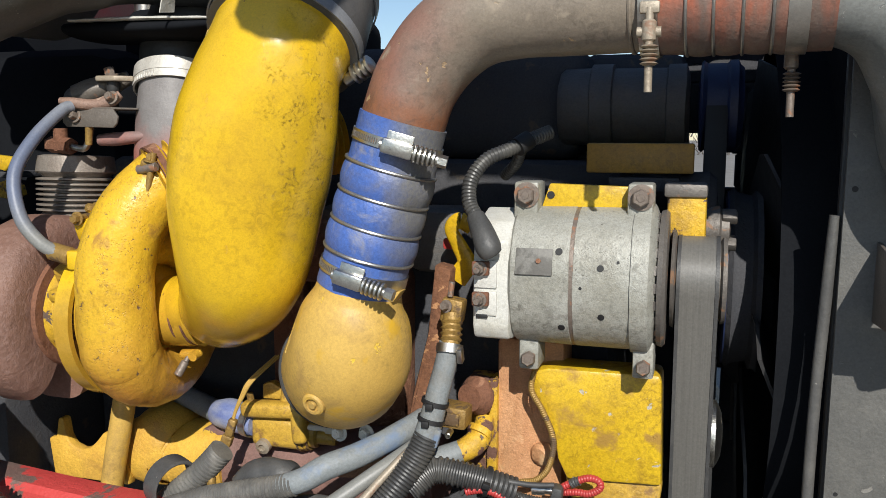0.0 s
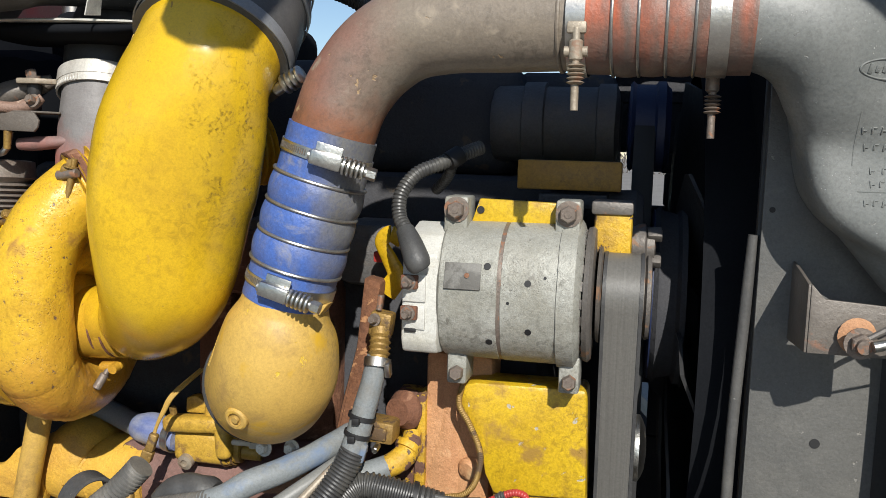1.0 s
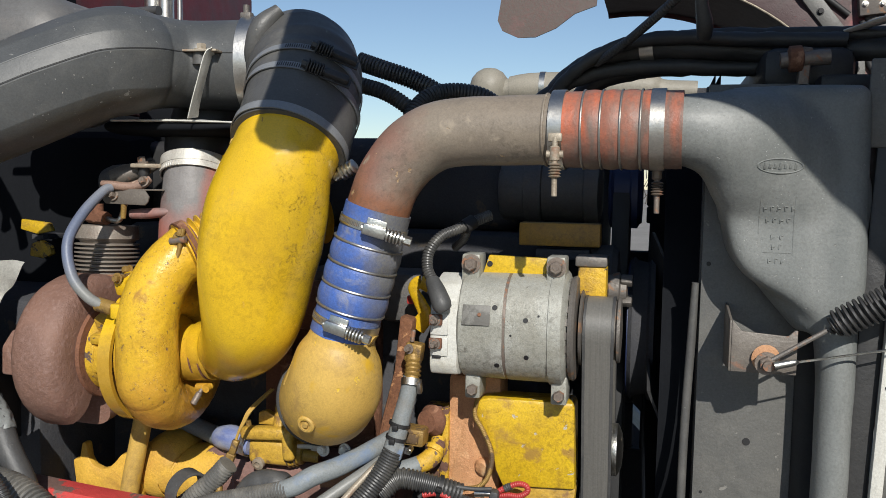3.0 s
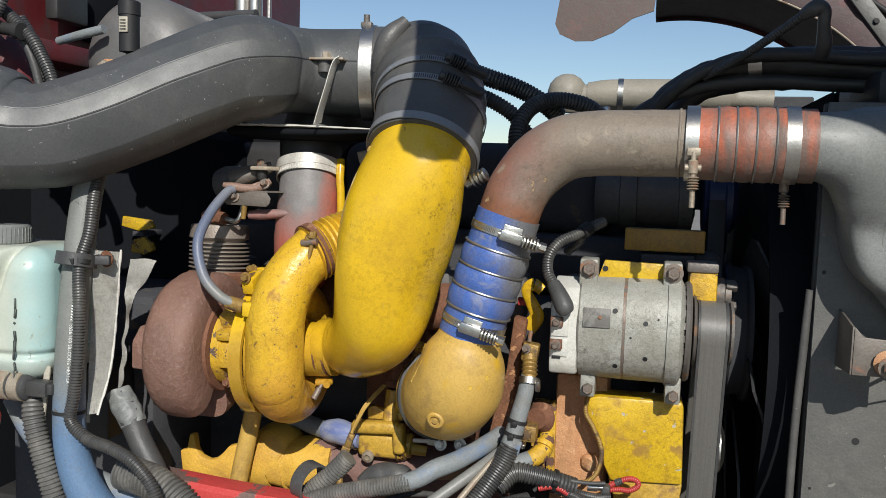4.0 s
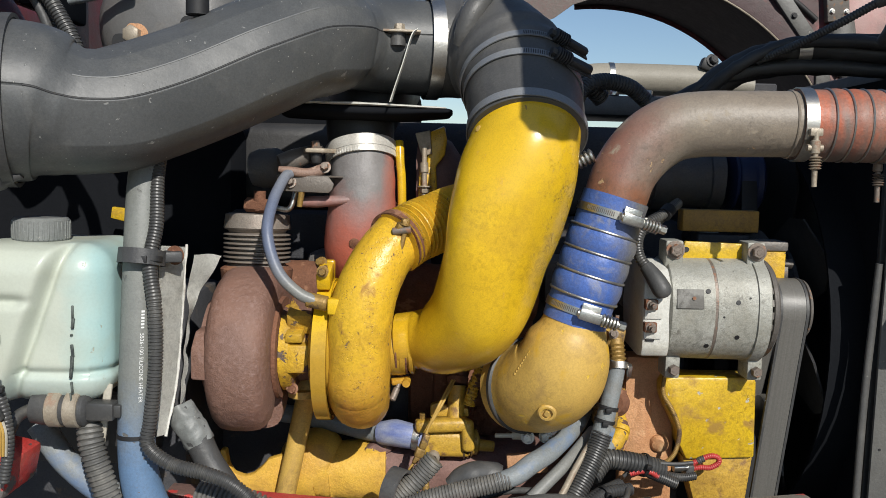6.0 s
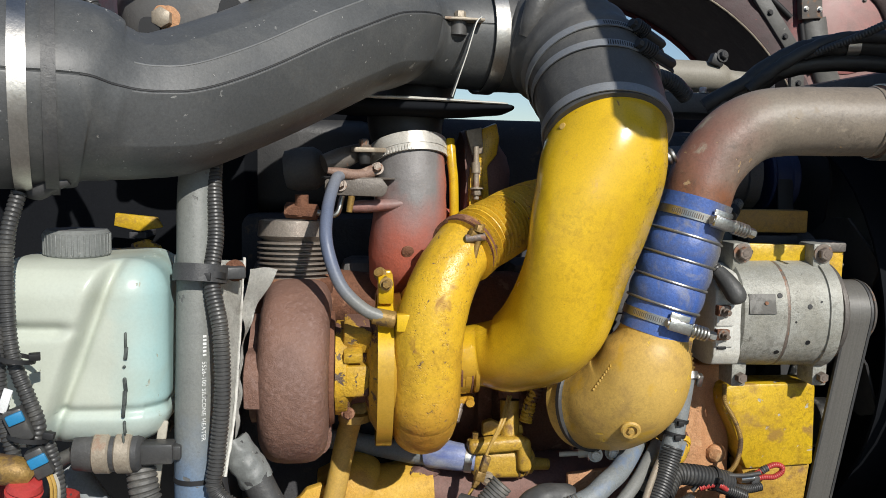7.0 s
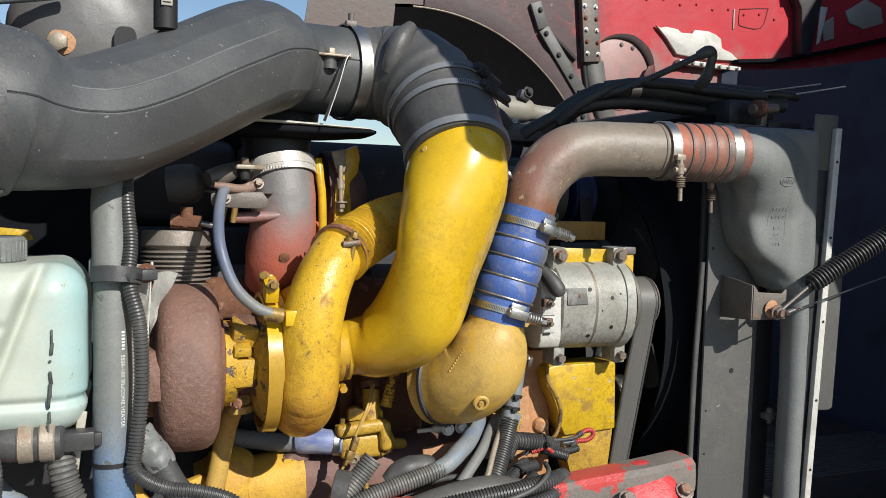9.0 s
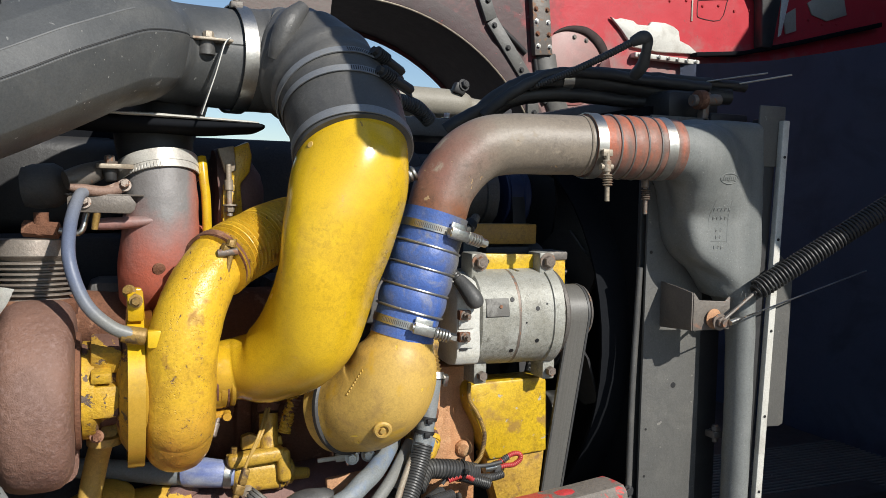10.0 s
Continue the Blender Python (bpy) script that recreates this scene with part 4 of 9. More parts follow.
for k in range(11):
    a = math.radians(-136 + 4.6 * k)
    rad = bu * math.cos(a) + bv * math.sin(a)
    e_ = Matrix((rad, BA.cross(rad), BA)).transposed().to_euler()
    box(bm, BC + rad * 0.0662 - BA * 0.007, (0.002, 0.0040, 0.010), [math.degrees(x) for x in e_], 0.0005, 1)
tagged(part("toothed_edge", bm, BAND, turbo2, "bright toothed edge of the clamp"), kind="stuff")
bm = B()
tube(bm, [(-0.857, 1.326, 1.676, 0.060), (-0.860, 1.345, 1.722, 0.066), (-0.845, 1.40, 1.785, 0.078), (-0.835, 1.52, 1.81, 0.082)], seg=24)
part("exhaust_outlet", bm, BLACK, turbo2)
bm = B()
lathe(bm, [(-0.004, 0.011), (0.0, 0.010), (0.0012, 0.006), (0.0014, 0.0)], (-0.858, 1.2470, 1.500), (0.1, -1, -0.35), 16)
part("casting_dimple", bm, RUST, turbo2, "dark dent in the housing")
# Cover's brown also carries the shade it lies in.
bm = B()
lathe(bm, [(-0.755, 0.05), (-0.755, 0.092), (-0.745, 0.096), (-0.735, 0.092), (-0.715, 0.092), (-0.69, 0.08), (-0.67, 0.05), (-0.66, 0.0)], (0, 1.425, 1.612), (1, 0, 0), 36)
dented(bm, 0.03, 0.003)
part("compressor_cover", bm, BROWNCAST, turbo2, "sooty brown compressor cover, darkened for shade, with last yellow paint")
bm = B()
ring_band(bm, (-0.742, 1.43, 1.60), (1, 0, 0), 0.094, 0.016, 0.006, 48)
part("compressor_clamp", bm, YELLOW_RUST, turbo2)
bm = B()
prism(bm, [(-0.758, 1.702), (-0.730, 1.708), (-0.726, 1.664), (-0.745, 1.660)], "y", 1.322, 1.336, 0.002)
part("trunnion_plate", bm, TAN_STEEL, turbo2)
bm = B()
prism(bm, [(-0.748, 1.640), (-0.728, 1.640), (-0.724, 1.575), (-0.734, 1.548), (-0.750, 1.552)], "y", 1.322, 1.334, 0.002)
part("lower_plate", bm, YELLOW_CAST, turbo2)
bm = B()
prism(bm, [(-0.730, 1.706), (-0.704, 1.716), (-0.698, 1.690), (-0.703, 1.662), (-0.718, 1.641), (-0.714, 1.591), (-0.722, 1.548), (-0.739, 1.551), (-0.737, 1.612), (-0.734, 1.66)], "y", 1.326, 1.344, 0.003)
dented(bm, 0.01, 0.002)
part("paint_patch", bm, YELLOW_CAST, turbo2, "edge with thick yellow paint")
bm = B()
cyl(bm, (-0.740, 1.318, 1.675), (-0.738, 1.314, 1.585), 0.005, seg=10)
hexhead(bm, (-0.738, 1.314, 1.605), (0, -0.05, -1), 0.009, 0.012)
cyl(bm, (-0.740, 1.318, 1.648), (-0.739, 1.317, 1.630), 0.008, seg=12)
part("clamp_bolt", bm, TAN_STEEL, turbo2)
bm = B()
tube(bm, [(-0.786, 1.312, 1.685, 0.0080), (-0.785, 1.306, 1.670, 0.0085), (-0.783, 1.300, 1.645, 0.0080), (-0.780, 1.298, 1.62, 0.0080), (-0.778, 1.297, 1.57, 0.0080), (-0.777, 1.298, 1.51, 0.0080)], seg=14)
cyl(bm, (-0.7775, 1.297, 1.545), (-0.777, 1.2975, 1.530), 0.0115, seg=12)
part("oil_line", bm, YELLOW, turbo2, "yellow oil line")

# actuator linkage on the upper turbo
link = thing("wastegate_linkage", (-0.95, 1.27, 1.60), "rusty wastegate bracket and lever beside the upper turbocharger", "linkage")
bm = B()
prism(bm, [(-0.992, 1.598), (-0.986, 1.592), (-0.902, 1.590), (-0.896, 1.596), (-0.893, 1.606), (-0.902, 1.618), (-0.984, 1.620), (-0.992, 1.614)], "y", 1.220, 1.224, 0.001)
prism(bm, [(-0.992, 1.220), (-0.904, 1.220), (-0.880, 1.250), (-0.900, 1.285), (-1.000, 1.285)], "z", 1.617, 1.620, 0.001)
part("bracket", bm, GREY_PLATE, link, "dull folded steel bracket with rust")
bm = B()
tube(bm, [(-0.988, 1.212, 1.630, 0.005), (-0.970, 1.216, 1.627, 0.008), (-0.940, 1.226, 1.624, 0.0085), (-0.918, 1.236, 1.630, 0.010), (-0.905, 1.244, 1.640, 0.006)], seg=12)
part("lever", bm, LEVER, link, "rusty lever arm")
bm = B()
tube(bm, [(-0.995, 1.252, 1.640, 0.015), (-0.970, 1.262, 1.648, 0.018), (-0.942, 1.282, 1.660, 0.014), (-0.925, 1.292, 1.668, 0.010)], seg=20)
part("shaft_boss", bm, GREY_PLATE, link, "pale tapered shaft boss")
bm = B()
lathe(bm, [(0, 0.004), (0.002, 0.032), (0.02, 0.037), (0.05, 0.036), (0.062, 0.028), (0.070, 0.01)], (-1.062, 1.335, 1.628), (1, -0.12, 0.10), 28)
dented(bm, 0.02, 0.0015)
part("canister", bm, COMPR, link, "sooty grey actuator canister")
for p in ((-0.968, 1.220, 1.607), (-0.910, 1.232, 1.634)):
    bm = B()
    hexhead(bm, p, (0, -1, 0.3), 0.007, 0.011)
    part("bolt", bm, BOLT, link)

blue_line = thing("pressure_line", (-0.99, 1.22, 1.41), "thin faded blue rubber pressure line with crimped brass end", "hose")
bm = B()
tube(bm, [(-0.968, 1.214, 1.622, 0.0085), (-0.975, 1.200, 1.615, 0.0090), (-0.985, 1.155, 1.575, 0.0095), (-0.985, 1.115, 1.525, 0.0095), (-0.965, 1.10, 1.468, 0.0095), (-0.932, 1.098, 1.433, 0.0095), (-0.90, 1.100, 1.418, 0.0095)], n=10, seg=16)
part("line", bm, LINE, blue_line)
bm = B()
cyl(bm, (-0.918, 1.103, 1.4215), (-0.884, 1.102, 1.415), 0.0125, seg=16, chamfer=0.002)
part("ferrule", bm, BRASS, blue_line)
bm = B()
tube(bm, [(-0.958, 1.228, 1.626, 0.006), (-0.950, 1.226, 1.60, 0.006), (-0.954, 1.228, 1.565, 0.005)], seg=10)
part("elbow_fitting", bm, BRASS, blue_line)

# exhaust expansion bellows
bell = thing("exhaust_bellows", (-1.045, 1.30, 1.44), "rusty steel exhaust bellows above the turbine", "bellows")
bm = B()
prof = [(0, 0.058)]
for k in range(7):
    z = 0.008 + k * 0.0082
    prof += [(z, 0.050), (z + 0.002, 0.0610), (z + 0.0044, 0.0610), (z + 0.0062, 0.050)]
prof += [(0.07, 0.055)]
lathe(bm, prof, (-1.045, 1.30, 1.448), (0.0, 0.05, 1), 36)
part("bellows_wall", bm, BELLOWS, bell)
bm = B()
lathe(bm, [(0, 0.058), (0.003, 0.061), (0.028, 0.058), (0.03, 0.05)], (-1.045, 1.303, 1.517), (0, 0.05, 1), 32)
part("collar", bm, BELLOWS, bell, "grey clamp collar")
bm = B()
lathe(bm, [(0, 0.064), (0.02, 0.066), (0.026, 0.058)], (-1.045, 1.298, 1.425), (0, 0.05, 1), 32)
part("lower_collar", bm, RUST, bell)
fit = thing("pipe_fitting", (-1.03, 1.25, 1.56), "rusty brass tee fitting on a steel line", "fitting")
bm = B()
cyl(bm, (-1.055, 1.262, 1.565), (-1.005, 1.25, 1.562), 0.013, seg=6)
cyl(bm, (-1.03, 1.256, 1.59), (-1.03, 1.256, 1.555), 0.011, seg=12)
part("body", bm, RUST, fit)
bm = B()
tube(bm, [(-1.005, 1.25, 1.562, 0.005), (-0.975, 1.245, 1.56, 0.005), (-0.965, 1.25, 1.59, 0.005)], seg=10)
part("line", bm, STEEL, fit)

# ---- air duct ----
duct = thing("air_duct", (-1.0, 1.1, 1.62), "large dusty black moulded plastic air duct with mould ridges", "duct")
DUCT = [(-1.52, 0.86, 1.715, 0.112, 0.112), (-1.36, 0.915, 1.715, 0.112, 0.112), (-1.295, 0.937, 1.715, 0.111, 0.111), (-1.262, 0.949, 1.713, 0.107, 0.108), (-1.235, 0.958, 1.707, 0.094, 0.100), (-1.205, 0.97, 1.705, 0.088, 0.096), (-1.165, 0.992, 1.713, 0.089, 0.097), (-1.08, 1.05, 1.755, 0.090, 0.097), (-1.00, 1.102, 1.802, 0.092, 0.097),
        (-0.950, 1.140, 1.832, 0.093, 0.095), (-0.923, 1.166, 1.844, 0.095, 0.096), (-0.905, 1.196, 1.850, 0.093, 0.094), (-0.888, 1.232, 1.853, 0.085, 0.085), (-0.855, 1.275, 1.854, 0.081, 0.081), (-0.80, 1.306, 1.855, 0.083, 0.083), (-0.70, 1.325, 1.855, 0.086, 0.086), (-0.64, 1.333, 1.856, 0.085, 0.085)]
bm = B()
def mould(s, w):
    d = math.degrees(w) % 360
    f = 1.0
    swell = 1.0 if 0.32 < s < 0.77 else max(0.0, 1 - min(abs(s - 0.32), abs(s - 0.77)) / 0.02)
    seam = 1.0 if s > 0.18 else 0.0
    f -= 0.016 * seam * max(0.0, 1 - abs(d - 82) / 1.0)
    for lo_, hi_ in ((18, 40), (40, 62), (62, 81), (83, 124)):
        if lo_ < d < hi_:
            half_ = math.radians((hi_ - lo_) / 2)
            f *= 1 + 0.75 * swell * (math.cos(half_) / math.cos(math.radians(d - (lo_ + hi_) / 2)) - 1)
    return f
tube(bm, DUCT, n=12, seg=360, ref=(0, 0, 1), shape=mould)
part("body", bm, BLACK_DUCT, duct)


def along_duct(angle, lift, first, last):
    """Rows on the duct's skin at one angle from its top."""
    c = spline(DUCT, 12)
    rows, a = [], math.radians(angle)
    for i in range(first, last):
        t = V3(c[i + 1] - c[i - 1]).normalized()
        u = Vector((0, 0, 1))
        u = (u - t * t.z).normalized()
        v = t.cross(u)
        rows.append((*(V3(c[i]) + u * ((c[i][3] + lift) * math.cos(a)) + v * ((c[i][4] + lift) * math.sin(a))), 0.0018))
    return rows


bm = B()
tube(bm, along_duct(62, -0.0011, 52, 112), n=2, seg=8)
part("mould_ridge", bm, DUCT_HIGHLIGHT, duct, "mould ridge in paler grey that stands for its highlight")
bm = B()
tube(bm, along_duct(83.6, -0.0018, 52, 126), n=2, seg=8)
part("mould_ridge", bm, DUCT_HIGHLIGHT, duct, "mould ridge in paler grey that stands for its highlight")
bm = B()
tube(bm, along_duct(82, -0.0020, 30, 165), n=2, seg=8)
part("mould_seam", bm, INK, duct, "dark mould seam line")
bm = B()
ring_band(bm, (-1.328, 0.9275, 1.715), (0.95, 0.31, 0), 0.1145, 0.018, 0.003, 64)
part("steel_strap", bm, STAINLESS, duct, "bright stainless steel strap")
bm = B()
lathe(bm, [(0, 0.113), (0.0, 0.119), (0.014, 0.119), (0.014, 0.113)], (-1.306, 0.934, 1.715), (0.95, 0.31, 0), 64, closed=True)
part("cuff", bm, RUBBER, duct)
bm = B()
ring_band(bm, (-0.731, 1.3185, 1.855), (0.97, 0.20, 0.0), 0.0895, 0.024, 0.0025, 56)
part("steel_strap", bm, STAINLESS, duct, "bright stainless steel strap")
bm = B()
cyl(bm, (-0.731, 1.29, 1.940), (-0.731, 1.29, 1.962), 0.006, seg=12)
box(bm, (-0.731, 1.292, 1.943), (0.022, 0.016, 0.012), bevel=0.003)
part("strap_screw", bm, IRON, duct)

# rubber elbow between duct and pipe
boot = thing("rubber_elbow", (-0.6, 1.18, 1.72), "black ribbed rubber elbow joining the duct to the yellow pipe", "elbow")
bm = B()
def boot_ribs(s, w):
    f = 1.0
    for c in (0.112, 0.134, 0.182, 0.214):
        f += 0.030 * math.exp(-((s - c) / 0.006) ** 2)
    f -= 0.030 * math.exp(-((s - 0.196) / 0.005) ** 2)
    if 0.035 < s < 0.115:
        f += 0.013 * math.sin(s * 260 + 2.2 * math.cos(w)) * math.sin((s - 0.035) / 0.08 * math.pi)
    f += 0.005 * math.sin(s * 95 + 3 * w)
    return f
BOOT = [(-0.724, 1.320, 1.855, 0.0885), (-0.685, 1.325, 1.857, 0.0885), (-0.65, 1.318, 1.857, 0.093), (-0.615, 1.282, 1.846, 0.098), (-0.588, 1.232, 1.813, 0.0975), (-0.573, 1.188, 1.765, 0.0965), (-0.569, 1.152, 1.720, 0.0955), (-0.569, 1.124, 1.687, 0.095)]
tube(bm, BOOT, n=12, seg=64, shape=boot_ribs)
part("sleeve", bm, BOOTRUB, boot)
bm = B()
tube(bm, [(-0.682, 1.212, 1.845, 0.010), (-0.673, 1.208, 1.868, 0.017), (-0.658, 1.210, 1.905, 0.020), (-0.632, 1.224, 1.936, 0.012)], n=8, seg=20)
part("moulded_rib", bm, BOOTRUB, boot)
for c, ax, r, seat in (((-0.579, 1.208, 1.788), (-0.10, 0.70, 0.70), 0.0990, (-0.530, 1.165, 1.848)), ((-0.5725, 1.186, 1.763), (0.03, 0.63, 0.78), 0.0985, (-0.523, 1.119, 1.816))):
    n_, c = Vector(ax).normalized(), Vector(c)
    bm = B()
    ring_band(bm, c, n_, r, 0.013, 0.002, 64)
    strap = part("worm_clamp", bm, CLAMP_DULL, boot, "dusty blue-grey worm-drive clamp")
    out_ = Vector(seat) - c
    out_ = (out_ - n_ * out_.dot(n_)).normalized()
    w = n_.cross(out_).normalized()
    q = c + out_ * (r + 0.008)
    turn_ = [math.degrees(x) for x in Matrix((w, n_, w.cross(n_))).transposed().to_euler()]
    bm = B()
    cyl(bm, q - w * 0.010, q + w * 0.056, 0.0056, seg=12)
    for k in range(6):
        lathe(bm, [(0, 0.0075), (0.0014, 0.0112), (0.0030, 0.0112), (0.0042, 0.0075)], q + w * (-0.012 + 0.0046 * k), w, 18)
    cyl(bm, q - w * 0.020, q - w * 0.012, 0.0068, seg=6)
    part("clamp_screw", bm, BLACK, strap)
    bm = B()
    box(bm, q + w * 0.038, (0.042, 0.014, 0.013), turn_, 0.004)
    box(bm, q + w * 0.038 - out_ * 0.006, (0.050, 0.020, 0.003), turn_, 0.001)
    part("housing", bm, BLACK, strap)
    bm = B()
    for k in range(13):
        t_ = math.radians(-9 - 2.1 * k)
        rad = out_ * math.cos(t_) + w * math.sin(t_)
        e_ = Matrix((rad, n_.cross(rad), n_)).transposed().to_euler()
        box(bm, c + rad * (r + 0.0021), (0.0006, 0.0014, 0.0085), [math.degrees(x) for x in e_], 0.0, 1)
    tagged(part("slots", bm, INK, strap), kind="stuff")
bm = B()
ring_band(bm, (-0.569, 1.1325, 1.698), (0.05, 0.61, 0.79), 0.0962, 0.015, 0.002, 64)
part("lower_clamp", bm, CLAMP_DULL, boot, "grey steel clamp")

# duct support bracket and shield plate
hold = thing("duct_bracket", (-0.79, 1.19, 1.75), "folded bare steel strap holding the duct, with a bolt", "bracket")
bm = B()
box(bm, (-0.780, 1.222, 1.868), (0.064, 0.036, 0.004), (0, 0, 5), 0.001)
part("tab", bm, TAN_STEEL, hold)
bm = B()
tube(bm, [(-0.756, 1.214, 1.868, 0.012, 0.0014), (-0.763, 1.208, 1.857, 0.013, 0.0014), (-0.775, 1.206, 1.815, 0.013, 0.0014), (-0.788, 1.208, 1.775, 0.014, 0.0014), (-0.796, 1.212, 1.750, 0.016, 0.0014)], n=6, seg=12, ref=(0, 1, 0), power=5.0)
part("strap", bm, SHIELD, hold, "bright bent steel strap")
bm = B()
hexhead(bm, (-0.784, 1.222, 1.870), (0, 0, 1), 0.009, 0.011)
part("bolt", bm, TAN_STEEL, hold)
bm = B()
cyl(bm, (-0.787, 1.224, 1.845), (-0.787, 1.224, 1.866), 0.014, seg=16)
part("bushing", bm, RUBBER, hold)
tray = thing("shield_plate", (-0.83, 1.27, 1.74), "thin black steel plate with a bare edge above the upper turbocharger", "plate")
bm = B()
tube(bm, [(-0.99, 1.300, 1.7365, 0.0130, 0.075), (-0.88, 1.300, 1.7345, 0.0145, 0.078), (-0.79, 1.298, 1.734, 0.0130, 0.076), (-0.73, 1.296, 1.736, 0.0100, 0.070), (-0.700, 1.294, 1.737, 0.0080, 0.060), (-0.690, 1.294, 1.738, 0.0030, 0.048)], n=8, seg=40, ref=(0, 0, 1), power=2.5)
part("sheet", bm, SHADE_BLACK, tray)
bm = B()
tube(bm, [(-0.975, 1.230, 1.747, 0.0022, 0.009), (-0.85, 1.229, 1.746, 0.0024, 0.009), (-0.735, 1.234, 1.743, 0.0022, 0.009), (-0.704, 1.246, 1.743, 0.0018, 0.007)], n=8, seg=10, ref=(0, 0, 1), power=4.0)
dented(bm, 0.02, 0.001)
part("bare_edge", bm, SHIELD, tray, "bare bent steel edge")

# ---- blue hose and charge pipe ----
blue = thing("blue_hose", (-0.45, 1.14, 1.40), "blue silicone charge hose with wire rings, soiled grey", "hose")
b0, b1 = Vector((-0.418, 1.142, 1.598)), Vector((-0.478, 1.141, 1.388))
bway = (b1 - b0).normalized()
blen = (b1 - b0).length
bm = B()
def humps(s, w):
    t = s / blen
    if t < 0.27 or t > 0.78:
        return 1.0
    return 1.0 + 0.075 * abs(math.sin(math.pi * (t - 0.27) / 0.17)) ** 0.7
tube(bm, [(*b0, 0.0545), (*(b0.lerp(b1, 0.5)), 0.0545), (*b1, 0.0545)], n=40, seg=48, shape=humps)
dented(bm, 0.05, 0.001)
part("sleeve", bm, BLUE, blue)
for t in (0.27, 0.44, 0.61, 0.78):
    bm = B()
    wire_ring(bm, b0.lerp(b1, t), bway, 0.0562, 0.0022)
    part("wire_ring", bm, WIRE, blue)


def worm_clamp(parent, c, axis, r, face, width=0.013, turn=0.0, strap_mat=STAINLESS, size=1.0):
    """Spring-loaded worm clamp: strap with slots, housing and screw with spring washers."""
    axis, face = Vector(axis).normalized(), Vector(face)
    face = (face - axis * face.dot(axis)).normalized()
    w = axis.cross(face).normalized()
    bm = B()
    ring_band(bm, c, axis, r, width, 0.0016, 56)
    strap = part("clamp_strap", bm, strap_mat, parent, "stainless worm-drive clamp")
    bm = B()
    for k in range(16):
        a = math.radians(18 + k * 3.2)
        rad = face * math.cos(a) - w * math.sin(a)
        q = Vector(c) + rad * (r + 0.0017)
        m = Matrix((axis, rad.cross(axis), rad)).transposed().to_euler()
        box(bm, q, (width * 0.55, 0.0014, 0.0006), [math.degrees(x) for x in m], 0.0, 1)
    part("slots", bm, IRON, strap)
    o = Vector(c) + face * (r + 0.010 * size) + w * turn
    bm = B()
    m = Matrix((w, axis, w.cross(axis))).transposed().to_euler()
    box(bm, o, (0.036 * size, 0.017 * size, 0.014 * size), [math.degrees(x) for x in m], 0.003)
    box(bm, o - face * 0.005 + axis * 0.004, (0.030 * size, 0.026 * size, 0.003), [math.degrees(x) for x in m], 0.001)
    part("housing", bm, STEEL, strap)
    bm = B()
    cyl(bm, o - w * 0.020 * size, o + w * 0.05 * size, 0.0055 * size, seg=14)
    for k in range(5):
        lathe(bm, [(0, 0.0075 * size), (0.0015, 0.0102 * size), (0.0038, 0.0102 * size), (0.005, 0.0075 * size)], o + w * (0.018 + 0.0052 * k) * size, w, 18)
    cyl(bm, o + w * 0.046 * size, o + w * 0.056 * size, 0.0072 * size, seg=6)
    part("screw", bm, STEEL, strap)


worm_clamp(blue, b0.lerp(b1, 0.13), -bway, 0.0547, (0.25, -1, 0.1), turn=0.010, size=1.05)
worm_clamp(blue, b0.lerp(b1, 0.885), -bway, 0.0547, (0.05, -1, 0.1), turn=0.006, size=1.05)

charge = thing("charge_pipe", (-0.3, 1.13, 1.58), "weathered brown-grey steel charge air pipe, rusting at the bend", "pipe")
bm = B()
tube(bm, [(-0.430, 1.142, 1.555, 0.0515), (-0.418, 1.143, 1.600, 0.0515), (-0.402, 1.146, 1.643, 0.0525), (-0.372, 1.147, 1.683, 0.0535), (-0.330, 1.146, 1.711, 0.0535), (-0.280, 1.143, 1.720, 0.053), (-0.20, 1.138, 1.722, 0.053), (-0.12, 1.134, 1.723, 0.053), (-0.10, 1.133, 1.723, 0.053)], n=10, seg=44)
dented(bm, 0.04, 0.0008)
part("body", bm, PIPE, charge)
bm = B()
wire_ring(bm, (-0.148, 1.1355, 1.7225), (1, -0.05, 0), 0.053, 0.0025)
part("bead", bm, PIPE, charge)

red = thing("red_hose", (-0.03, 1.13, 1.66), "faded red silicone hose with wire rings and grey grime", "hose")
bm = B()
def humps2(s, w):
    t = (s - 0.045) / 0.028
    if t < 0 or t > 4:
        return 1.0
    return 1.0 + 0.04 * abs(math.sin(math.pi * t)) ** 0.7
r0, r1 = Vector((-0.138, 1.135, 1.7225)), Vector((0.048, 1.126, 1.722))
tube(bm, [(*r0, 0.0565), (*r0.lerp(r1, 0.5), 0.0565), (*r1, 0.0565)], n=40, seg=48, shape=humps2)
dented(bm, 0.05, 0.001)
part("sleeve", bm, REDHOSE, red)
for s in (0.046, 0.073, 0.101, 0.129):
    bm = B()
    wire_ring(bm, r0 + (r1 - r0).normalized() * s, r1 - r0, 0.0578, 0.0018)
    part("wire_ring", bm, WIRE, red)
